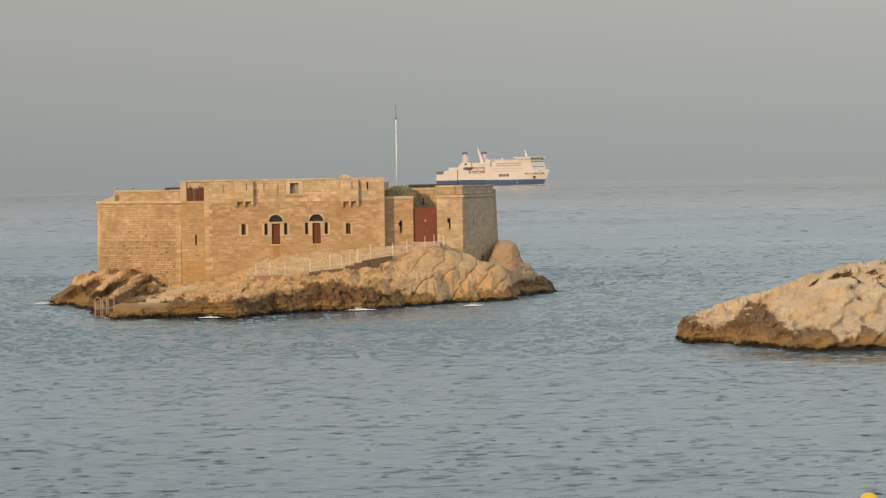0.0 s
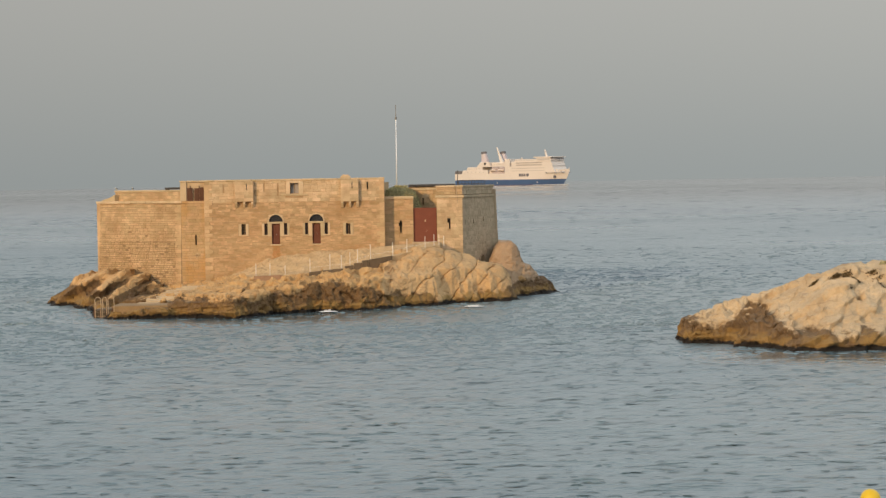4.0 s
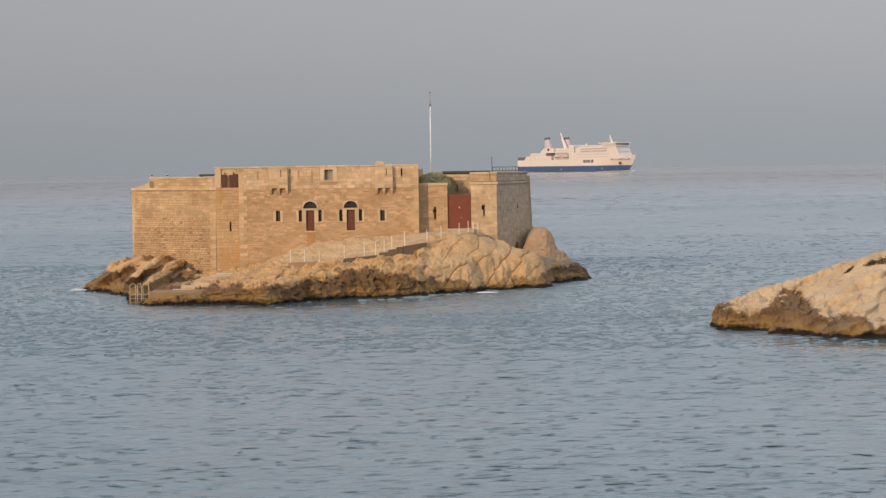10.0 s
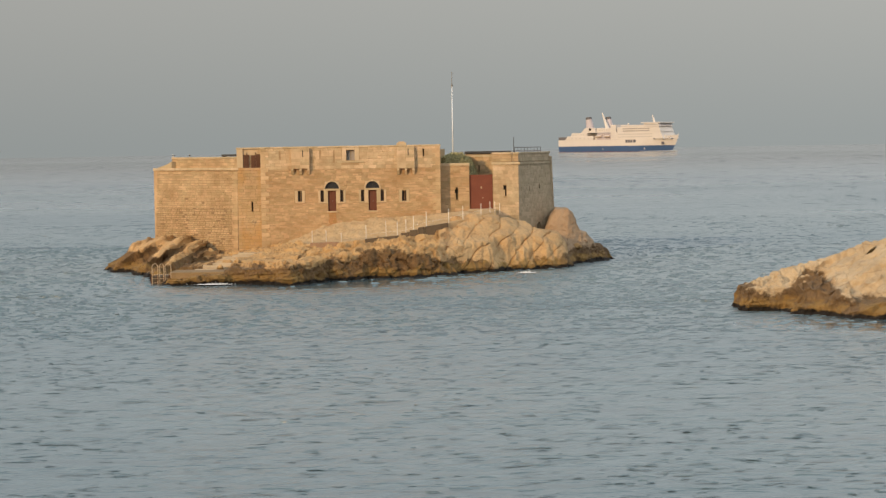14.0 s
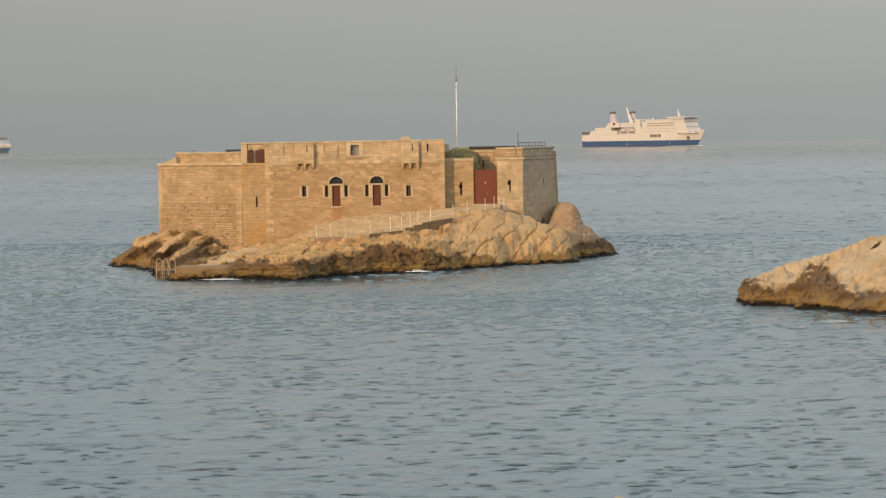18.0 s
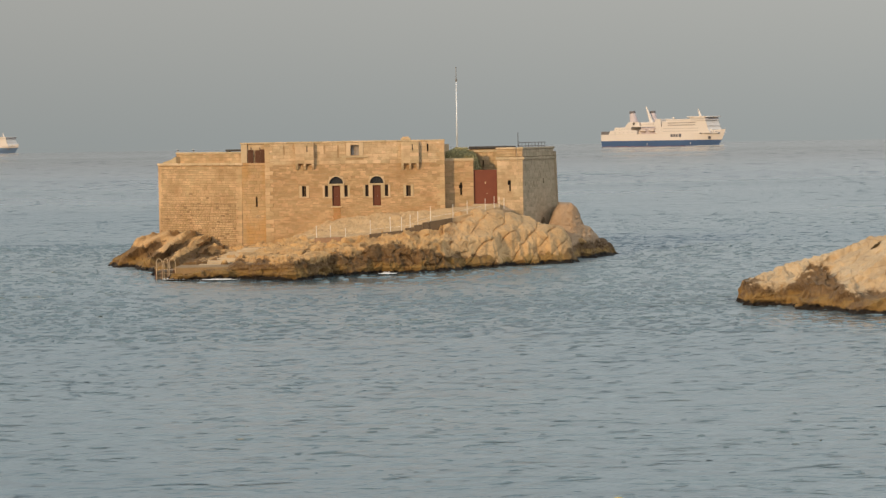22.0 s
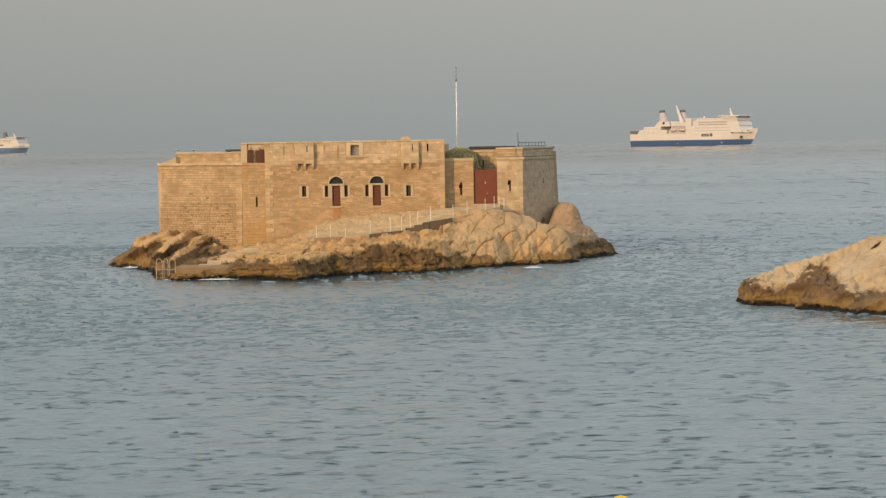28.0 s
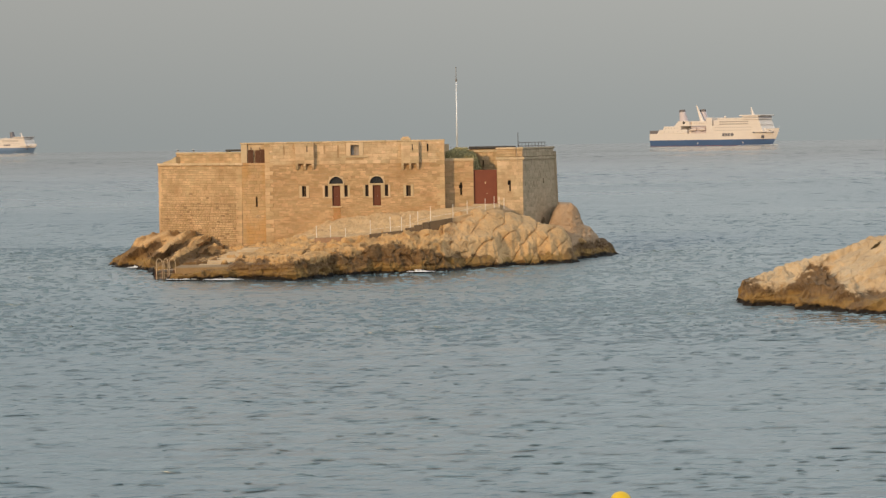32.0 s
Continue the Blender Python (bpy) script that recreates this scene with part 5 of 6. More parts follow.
prism(bm, [(0.1, 11.88), (2.4, 11.88), (2.4, 12.7), (1.6, 12.35), (0.1, 12.0)], 0.4, 1.4)
glacis = part("sloping_parapet", bm, "dressed", fort, "parapet stone sloping down to the corner")
glacis.matrix_basis = bas_m
m, w = wall_pose((-38.5, 284), B0)
flank = wall_core("flank_wall", m, w, 0.8, 11.62, [], 1.0, "ashlar")
bas_roof = part("bastion_roof", prism(bmesh.new(), [(-39.9, 267.4), (-29.8, 259.4), (-29.6, 283), (-38.4, 283)], -11.3, -11.6, Matrix.Rotation(radians(90), 4, "X") @ Matrix.Rotation(0, 4, "X")), "concrete", fort)
bas_roof.matrix_basis = Matrix(((1, 0, 0, 0), (0, 1, 0, 0), (0, 0, 1, 0), (0, 0, 0, 1)))
slab = part("roof_slab", box(bmesh.new(), -31.9, -29.75, 262, 265, 13.2, 13.42), "dark_metal", fort, "dark flat hut roof")
for dx in (-31.7, -30.0):
    part("post", box(bmesh.new(), dx - 0.1, dx + 0.1, 262.2, 264.8, 11.6, 13.2), "dark_metal", slab)

# gate wall, red gate and the tower
GY = 259.6
gate_m, gate_w = wall_pose((FX1 - 0.05, GY), (-0.62, GY))
GU = lambda x: x - (FX1 - 0.05)
gw = wall_core("gate_wall", gate_m, gate_w, 2.0, 11.7, [(GU(-3.32), GU(-0.6), 6.75, 11.7), (GU(-4.86), GU(-4.66), 7.85, 9.25), (GU(-5.0), GU(-4.6), 8.62, 9.0)], 1.0, "lime_mortar", "stone wall beside the red gate")
lay_stones(gw, GU(-3.32), 2.0, 11.7, [(GU(-5.0), GU(-4.57), 7.85, 9.35)], 0.38, (0.5, 1.0), "rubble", 60, 35)
coping(gw, gate_m, GU(-3.32) - 0.05, 11.7, 0.3, 0.10, 1.1, "dressed", 36)
for u0, u1, za, zb in ((-0.24, -0.105, 7.85, 8.6), (0.105, 0.19, 7.85, 8.6), (-0.22, -0.105, 9.02, 9.34), (0.105, 0.19, 9.02, 9.34)):
    part("loophole_jamb", box(bmesh.new(), GU(-4.76) + u0, GU(-4.76) + u1, -0.05, 0.4, za, zb, 0.02), "rubble", gw)
lp = part("loophole", box(bmesh.new(), GU(-4.76) - 0.25, GU(-4.76) + 0.19, 0.42, 0.46, 7.85, 9.35), "dark", fort, "dark keyhole loophole")
lp.matrix_basis = gate_m
gate = part("gate", box(bmesh.new(), GU(-3.31), GU(-0.67), 0.30, 0.38, 6.78, 10.62), "red_paint", fort, "tall closed oxide-red double gate")
gate.matrix_basis = gate_m
gw2 = (2.64 - 0.02) / 10
for i in range(10):
    a = GU(-3.31) + 0.01 + i * gw2
    part("board", box(bmesh.new(), a + 0.006, a + gw2 - 0.006, 0.265 + 0.006 * (i % 2), 0.30, 6.80, 10.55, 0.006), "red_paint", gate)
part("rail", box(bmesh.new(), GU(-3.31), GU(-0.67), 0.22, 0.265, 10.42, 10.66, 0.01), "red_paint", gate)
part("lock_plate", box(bmesh.new(), GU(-1.98) - 0.06, GU(-1.98) + 0.06, 0.235, 0.258, 9.05, 9.30), "concrete", gate, "small pale plate")
part("lock_plate", box(bmesh.new(), GU(-1.80) - 0.05, GU(-1.80) + 0.05, 0.235, 0.258, 7.95, 8.05), "concrete", gate)
part("threshold", box(bmesh.new(), GU(-3.5), GU(-0.4), -0.5, 0.6, 6.55, 6.77, 0.03), "dressed", gate, "pale stone step")

T0, T1, T2 = (-0.64, 259.3), (2.3, 259.3), (6.75, 268.6)
tf_m, tf_w = wall_pose(T0, T1, 1.5)
tf = wall_core("tower_front", tf_m, tf_w, 2.0, 11.75, [(1.38, 1.54, 8.2, 8.9), (1.2, 1.54, 8.9, 9.4)], 1.0, "lime_mortar", "sunlit front of the corner tower")
lay_stones(tf, tf_w, 2.0, 11.75, [(1.2, 1.58, 8.2, 9.4)], 0.36, (0.4, 1.0), "cream_ashlar", 60, 45, 0.016, 0.035)
lp = part("loophole", box(bmesh.new(), 1.18, 1.58, 0.42, 0.46, 8.2, 9.4), "dark", fort)
lp.matrix_basis = tf_m
part("loophole_jamb", box(bmesh.new(), 1.2, 1.375, -0.04, 0.4, 8.2, 8.88, 0.02), "cream_ashlar", tf)
coping(tf, tf_m, tf_w + 0.03, 11.75, 0.30, 0.16, 1.0, "dressed", 46, name="cordon_stone")
ts_m, ts_w = wall_pose(T1, T2, 3.2)
SIDE_HOLES = [(1.6, 1.8, 8.7, 9.2), (3.9, 4.1, 8.7, 9.2), (6.6, 6.85, 8.9, 9.5), (5.3, 6.35, 3.5, 5.05)]
ts = wall_core("tower_side", ts_m, ts_w, 2.0, 11.75, SIDE_HOLES, 1.0, "grey", "shaded grey side of the corner tower")
lay_stones(ts, ts_w, 2.0, 11.75, SIDE_HOLES, 0.33, (0.35, 0.9), "grey", 120, 47, 0.02, 0.05, lost=0.03)
bk = part("opening_backing", box(bmesh.new(), 0.5, ts_w - 0.5, 0.8, 0.84, 3.3, 9.8), "dark", fort)
bk.matrix_basis = ts_m
arch_ring(5.825, 0.42, 0.62, 4.62, -0.09, 0.25, "grey", ts, 7)
coping(ts, ts_m, ts_w, 11.75, 0.30, 0.14, 1.1, "grey", 48, name="cordon_stone")
for mm, ww, mat, sd in ((tf_m, tf_w, "ashlar", 51), (ts_m, ts_w, "grey", 52)):
    pm = mm @ Matrix.Translation((0, 0.10, 0))
    pw = wall_core("tower_parapet", pm, ww, 12.09, 12.95, [], 0.9, "mortar")
    lay_stones(pw, ww, 12.1, 12.95, [], 0.38, (0.6, 1.1), mat, 12, sd)
    coping(pw, pm, ww, 12.95, 0.22, 0.12, 1.2, "dressed" if mat == "ashlar" else "grey", sd)
m, w = wall_pose(T2, (6.4, 283), 2)
wall_core("tower_flank", m, w, 2.0, 12.6, [], 1.0, "grey")
part("tower_roof", prism(bmesh.new(), [(-0.5, 260.5), (2.2, 260.5), (6.3, 269), (6.0, 281), (-0.5, 281)], -12.3, -12.5, Matrix.Rotation(radians(90), 4, "X")), "concrete", fort)
m, w = wall_pose((-3.6, 268.3), (0.6, 263.5))
bw = wall_core("courtyard_wall", m, w, 5.0, 12.6, [(1.95, 2.2, 10.95, 11.65)], 0.8, "mortar", "rear courtyard wall with a slit")
lay_stones(bw, w, 8.0, 12.6, [(1.95, 2.2, 10.95, 11.65)], 0.42, (0.6, 1.2), "ashlar", 30, 55)
coping(bw, m, w, 12.6, 0.25, 0.1, 1.2, "dressed", 56)
m2, w2 = wall_pose((-6.6, 268.6), (-3.6, 268.3))
wall_core("courtyard_wall", m2, w2, 5.0, 12.4, [], 0.8, "ashlar")
eave = part("roof_edge", box(bmesh.new(), -4.0, 1.6, 270.5, 276, 13.0, 13.28, 0.02), "dark_metal", fort, "dark flat roof edge")
part("support_wall", box(bmesh.new(), -3.9, 1.5, 270.8, 275.8, 5.0, 13.0), "ashlar", eave)

# ---- on and beside the fort ----
# grassy mound behind the gate wall
def mound():
    xs, ys = np.linspace(-6.55, -1.9, 30), np.concatenate((np.linspace(260.65, 262, 10), np.linspace(262.2, 268.0, 20)))
    X, Y = np.meshgrid(xs, ys)
    Z = np.interp(X, [-6.6, -5.4, -4.2, -3.2, -2.6, -1.9], [12.3, 12.75, 12.7, 12.05, 10.6, 9.4]) - 0.04 * (268 - Y) ** 1.15 + 0.28 * fractal(X, Y, 1.0, 61) - 1.3 * smoothstep((261.7 - Y) / 1.0)
    idx = np.arange(900).reshape(30, 30)
    f = np.stack((idx[:-1, :-1], idx[:-1, 1:], idx[1:, 1:], idx[1:, :-1]), -1).reshape(-1, 4)
    body = mesh_part("mound", np.stack((X, Y, Z), -1).reshape(-1, 3).tolist(), f.tolist(), "grass", smooth=True)
    rng = random.Random(62)
    verts, faces = [], []
    for _ in range(5200):
        i, j = rng.randrange(30), rng.randrange(30)
        p = Vector((X[i, j] + rng.uniform(-0.1, 0.1), Y[i, j] + rng.uniform(-0.15, 0.15), Z[i, j] - 0.03))
        h, a, wd = rng.uniform(0.06, 0.22), rng.uniform(0, 6.28), rng.uniform(0.03, 0.07)
        d = Vector((math.cos(a), math.sin(a), 0))
        lean = Vector((rng.uniform(-0.12, 0.12), rng.uniform(-0.12, 0.12), h))
        k = len(verts)
        verts += [p - d * wd, p + d * wd, p + lean + d * wd * 0.5, p + lean - d * wd * 0.3]
        faces.append((k, k + 1, k + 2, k + 3))
    tuft = mesh_part("grass", [tuple(v) for v in verts], faces, "leaf")
    tagged(tuft, "rough olive-green scrub on the mound behind the gate", "grass", kind="stuff")
    return tagged(body, "scrub-covered earth mound behind the gate wall", "mound")


mound()

pole = thing("flagpole", "tall bare white flagpole behind the fort wall", "flagpole", pose(-5.28, 267.2, 12.28))
part("shaft", tube(bmesh.new(), (0, 0, 0), (0, 0, 8.55), 0.072, 0.05, 10), "white_metal", pole, smooth=True)
part("topmast", tube(bmesh.new(), (0, 0, 8.55), (0, 0, 9.95), 0.05, 0.03, 8), "grey_metal", pole)
part("truck", ball(bmesh.new(), (0, 0, 10.0), 0.08), "grey_metal", pole)
part("base_plate", box(bmesh.new(), -0.3, 0.3, -0.3, 0.3, -0.2, 0.12, 0.03), "concrete", pole)
part("collar", tube(bmesh.new(), (0, 0, 8.4), (0, 0, 8.65), 0.13, 0.13, 10), "grey_metal", pole)

rail = thing("roof_railing", "dark steel railing on the tower roof", "railing", pose(1.85, 266.8, 12.4))
part("mast", tube(bmesh.new(), (0, 0, 0), (0, 0, 2.2), 0.05, 0.035, 6), "dark_metal", rail, "thin aerial mast")
for i in range(9):
    part("post", tube(bmesh.new(), (0.1 + i * 0.38, 0, 0), (0.1 + i * 0.38, 0, 1.02), 0.03, seg=5), "dark_metal", rail)
for z in (0.6, 1.02):
    part("rail", tube(bmesh.new(), (0.1, 0, z), (3.14, 0, z), 0.035, seg=5), "dark_metal", rail)
for i in (4, 8):
    part("stay", tube(bmesh.new(), (0.1 + i * 0.38, 0, 0), (0.1 + i * 0.38, 0.9, 1.0), 0.025, seg=5), "dark_metal", rail)


def gull(name, label, at, back):
    g = thing(name, label, "bird", at, "gulls on the parapet")
    part("body", ball(bmesh.new(), (0, 0, 0.22), 0.13, (1.7, 0.9, 0.85)), "feather_white", g)
    part("head", ball(bmesh.new(), (0.22, 0, 0.36), 0.075), "feather_white" if back == "feather_grey" else back, g)
    part("beak", tube(bmesh.new(), (0.28, 0, 0.35), (0.37, 0, 0.33), 0.02, 0.005, 6), "beak", g)
    for s in (-1, 1):
        part("wing", ball(bmesh.new(), (-0.04, s * 0.10, 0.25), 0.12, (1.9, 0.25, 0.6)), back, g)
        part("leg", tube(bmesh.new(), (0.0, s * 0.05, 0.0), (0.02, s * 0.05, 0.14), 0.012, seg=5), "beak", g)
    part("tail", box(bmesh.new(), -0.36, -0.18, -0.05, 0.05, 0.20, 0.23), back, g)
    g.scale = (0.62, 0.62, 0.80)
    return g


gull("gull", "white gull resting on the parapet corner", pose(-38.15, 267.2, 12.9, 0, 0, 160), "feather_grey")
young = gull("gull", "dark young gull resting on the parapet", pose(-36.0, 265.2, 12.9, 0, 0, 255), "feather_grey")
for piece in young.children[:2]:
    piece.data.materials[0] = M["feather_grey"]

# ---- the ramp, its retaining walls and the white railing ----
ramp = thing("ramp", "pale concrete ramp climbing along the rock to the gate", "ramp", pose(0, 0, -0.28))
SEGS = [((-20.8, 250.0), 3.53, (-17.7, 250.0), 3.62), ((-17.68, 250.4), 3.64, (-14.8, 250.2), 3.86), ((-14.75, 250.0), 3.88, (-10.85, 250.0), 4.24), ((-10.8, 249.9), 4.46, (-9.85, 249.9), 4.56), ((-9.8, 249.85), 4.78, (-8.95, 249.9), 4.84),
        ((-8.9, 249.95), 5.05, (-8.2, 250.1), 5.11), ((-8.15, 250.2), 5.14, (-5.6, 250.9), 5.51), ((-5.55, 251.4), 5.66, (-0.3, 255.6), 6.6)]
# the trodden way along the edge, and the rough bank behind it that climbs to the foot of the wall
EDGE_X = (-27.5, -24.6, -22.6, -20.8, -17.7, -14.8, -10.85, -9.8, -8.9, -8.2, -5.6, -0.3)
EDGE_Y = (253.5, 252.3, 251.0, 250.0, 250.0, 250.1, 250.0, 249.9, 249.9, 250.1, 250.9, 255.6)
EDGE_Z = (2.2, 2.54, 3.1, 3.5, 3.62, 3.86, 4.24, 4.58, 4.86, 5.12, 5.51, 6.6)
FOOT_X, FOOT_Z = (-27.5, -24.7, -22.5, -20.8, -18.6, -12.2, -8.4, -5.6, -0.3), (2.3, 3.2, 3.95, 4.75, 5.5, 6.05, 6.2, 6.5, 6.72)
verts, faces, ny = [], [], 60
ramp_xs = np.arange(-27.5, -0.29, 0.13)
for x in ramp_xs:
    front_y, z, foot = (float(np.interp(x, *c)) for c in ((EDGE_X, EDGE_Y), (EDGE_X, EDGE_Z), (FOOT_X, FOOT_Z)))
    for j in range(ny + 1):
        g = j / ny
        y = front_y + (258.6 - front_y) * g
        climb = 0.15 * g + 0.85 * float(smoothstep((g - 0.25) / 0.7))
        lump = 0.03 + 0.20 * float(smoothstep((g - 0.25) / 0.2)) * ramp_of(x, (-8, -4), (1, 0.25))
        p = Vector((x, y, 0))
        lump *= noise.fractal(p * 0.8, 0.8, 2.1, 4) + 0.8 * facets(p + Vector((0, 0, 0.3)), 0.6, 0.1)
        verts.append((x, y, z + (foot - z) * climb + lump * min(1.0, 8 * g)))
    verts.append((x, front_y, z - 1.6))
for i in range(len(ramp_xs) - 1):
    k = ny + 2
    for j in range(ny):
        c = i * k + j
        faces.append((c, c + k, c + k + 1, c + 1))
    faces.append((i * k + ny + 1, (i + 1) * k + ny + 1, (i + 1) * k, i * k))
mesh_part("path", verts, faces, "path", ramp, "sandy trodden path and stony bank")
for (x0, y0), za, (x1, y1), zb in SEGS:
    if -22 < x0 < -5.6 and x0 != -17.68:
        bm = bmesh.new()
        vs = [bm.verts.new(p) for p in ((x0, y0 - 0.25, za - 1.6), (x1, y1 - 0.25, zb - 1.6), (x1, y1 - 0.004, zb - 1.6), (x0, y0 - 0.004, za - 1.6), (x0, y0 - 0.25, za + 0.06), (x1, y1 - 0.25, zb + 0.06), (x1, y1 - 0.004, zb + 0.06), (x0, y0 - 0.004, za + 0.06))]
        for f in ((3, 2, 1, 0), (4, 5, 6, 7), (0, 1, 5, 4), (1, 2, 6, 5), (2, 3, 7, 6), (3, 0, 4, 7)):
            bm.faces.new([vs[i] for i in f])
        part("retaining_wall", bm, "old_block" if x0 < -20 else "dark_stone", ramp, "weathered pinkish masonry block" if x0 < -20 else "low dark retaining wall")

railing = thing("path_railing", "thin white steel railing along the ramp", "railing", pose(0, 0, -0.28))
POSTS = [(-20.6, 250.1, 3.53, 1.42), (-19.05, 250.1, 3.57, 1.41), (-17.4, 250.2, 3.64, 1.03), (-14.65, 250.1, 3.88, 1.56), (-12.45, 250.1, 4.09, 1.75), (-11.2, 250.1, 4.18, 1.61), (-10.25, 250.1, 4.29, 1.73),
         (-9.4, 250.1, 4.76, 1.6), (-8.0, 250.3, 5.14, 1.72), (-5.55, 251.0, 5.51, 1.55), (-4.0, 252.6, 5.87, 1.45), (-2.0, 254.4, 6.2, 1.33), (-1.0, 255.2, 6.41, 1.33), (-0.45, 255.5, 6.49, 1.21), (0.1, 255.7, 6.5, 1.0)]
for x, y, z, h in POSTS:
    part("post", tube(bmesh.new(), (x, y, z - 0.15), (x, y, z + h), 0.034, seg=6), "cream_metal", railing)
for (x, y, z, h), (x2, y2, z2, h2) in zip(POSTS[3:], POSTS[4:]):
    part("rail", tube(bmesh.new(), (x, y, z + min(h, 0.55)), (x2, y2, z2 + min(h2, 0.55)), 0.010, seg=5), "cream_metal", railing)

# worn steps of broad flat stones from the landing stage up to the ramp
steps = thing("rock_steps", "worn pale stone steps climbing from the landing stage", "steps")
rng_t = random.Random(91)
for i in range(9):
    x, y, z = -30.9 + 0.42 * i, 239.4 + 1.25 * i, 1.16 + 0.15 * i
    w = rng_t.uniform(1.1, 1.7)
    bm = box(bmesh.new(), -w, w, -0.75, 0.95, -0.7, 0.0, 0.05, Matrix.Translation((x + rng_t.uniform(-0.25, 0.25), y, z)) @ Matrix.Rotation(rng_t.uniform(-0.12, 0.12), 4, "Z"))
    part("step", bm, "concrete", steps)

# landing stage with two ladders
stage = thing("landing_stage", "low concrete landing stage at the islet's edge", "jetty")
bm = box(bmesh.new(), -34.2, -28.3, 234.4, 239.6, -0.8, 1.12, 0.06)
part("deck", bm, "wet_concrete", stage, "tide-stained concrete deck")
part("footing", box(bmesh.new(), -36.1, -34.22, 234.6, 239.6, -0.8, 0.75, 0.1), "dark_stone", stage, "dark footing")
for i in range(4):
    part("fender_pile", tube(bmesh.new(), (-36.0 + i * 0.62, 234.25 + 0.05 * i, -0.8), (-36.0 + i * 0.62, 234.25 + 0.05 * i, 0.95), 0.08, seg=7), "rust", stage, "dark sea-worn pile")
for x, wide in ((-35.9, 0.6), (-35.12, 0.42), (-34.55, 0.6)):
    lad = thing("boarding_ladder", "pale hooped handrail ladder on the landing stage", "ladder", pose(x, 234.0, 0), "ladders on the landing stage")
    for s in (0, wide):
        part("rail", tube(bmesh.new(), (s, 0, -0.5), (s, 0, 1.75), 0.032, seg=6), "worn_rail", lad)
        part("leg", tube(bmesh.new(), (s, 0, 1.72), (s, 0.7, 1.1), 0.03, seg=6), "worn_rail", lad)
    bm = bmesh.new()
    last = (0, 0, 1.75)
    for i in range(1, 9):
        a = math.pi * i / 8
        p = (wide / 2 * (1 - math.cos(a)), 0, 1.75 + 0.34 * math.sin(a))
        tube(bm, last, p, 0.036, seg=6)
        last = p
    part("hoop", bm, "worn_rail", lad)
    for i in range(4):
        part("rung", tube(bmesh.new(), (0, 0, -0.3 + i * 0.42), (wide, 0, -0.3 + i * 0.42), 0.018, seg=5), "worn_rail", lad)


# ---- yellow marker buoys ----
def buoy(at):
    b = thing("marker_buoy", "round yellow plastic marker buoy floating on the sea", "buoy", at, "yellow buoys")
    part("float", ball(bmesh.new(), (0, 0, 0.12), 0.42, (1, 1, 0.95), 24, 16), "yellow", b, smooth=True)
    part("collar", tube(bmesh.new(), (0, 0, 0.10), (0, 0, 0.16), 0.435, 0.435, 24), "yellow", b)
    part("neck", tube(bmesh.new(), (0, 0, -0.5), (0, 0, -0.25), 0.10, 0.14, 10), "yellow", b)
    part("chain", tube(bmesh.new(), (0, 0, -1.5), (0, 0, -0.45), 0.03, seg=5), "grey_metal", b)
    return b


buoy_a = buoy(pose(17.85, 96.0, 0))
buoy_b = copy_thing(buoy_a, pose(4.27, 86.5, 0))


# ---- ferries ----
def hull_section(x, L, B, z):
    """Half breadth of the hull at a length and height."""
    f = (x + L / 2) / L
    bow = max(0.0, (f - 0.70) / 0.30)
    flare = min(1.0, max(0.0, z / 20.0))
    fine = (1 - bow ** (1.5 + 1.8 * flare)) if bow < 1 else 0
    stern = 0.88 + 0.12 * min(1, f / 0.12)
    return max(0.02, B / 2 * fine * stern * (0.90 + 0.10 * min(1, z / 7.0)))


def loft_hull(name, L, B, z0, z1, mat, parent, sheer=0.0, label="", seg=30):
    verts, faces = [], []
    zs = [z0 + (z1 - z0) * i / 5 for i in range(6)]
    for i in range(seg + 1):
        f = i / seg
        for z in zs:
            x = -L / 2 + L * f - (1 - min(1, max(z, 0) / 20.0)) * (0.074 * L) * max(0, (f - 0.7) / 0.3)
            zz = z + sheer * max(0, (f - 0.66) / 0.34) ** 1.2 * max(0, (z - z0) / (z1 - z0)) ** 2
            h = hull_section(-L / 2 + L * f, L, B, max(z, 0))
            verts += [(x, -h, zz), (x, h, zz)]
    k = len(zs) * 2
    for i in range(seg):
        for j in range(len(zs) - 1):
            a = i * k + j * 2
            faces += [(a, a + k, a + k + 2, a + 2), (a + 1, a + 3, a + k + 3, a + k + 1)]
        t = i * k + k - 2
        faces += [(t, t + k, t + k + 1, t + 1), (i * k, i * k + 1, (i + 1) * k + 1, (i + 1) * k)]
    for j in range(len(zs) - 1):
        faces += [(j * 2, j * 2 + 2, j * 2 + 3, j * 2 + 1)]
        e = seg * k + j * 2
        faces += [(e, e + 1, e + 3, e + 2)]
    return mesh_part(name, verts, faces, mat, parent, label)


def window_row(parent, x0, x1, y, z, w, h, step, mat="ship_glass", name="window"):
    x = x0
    while x < x1:
        part(name, box(bmesh.new(), x, x + w, y - 0.12 if y < 0 else y - 0.02, y + 0.02 if y < 0 else y + 0.12, z, z + h), mat, parent)
        x += step


def deck_house(parent, name, x0, x1, half, z0, z1, rake=0.0, mat="ship_white", label="", stern_rake=0.0):
    bm = bmesh.new()
    prism(bm, [(x0, z0), (x1, z0), (x1 - rake, z1), (x0 + stern_rake, z1)], -half, half)
    bmesh.ops.bevel(bm, geom=bm.edges[:], offset=0.25, segments=1, affect="EDGES")
    return part(name, bm, mat, parent, label)


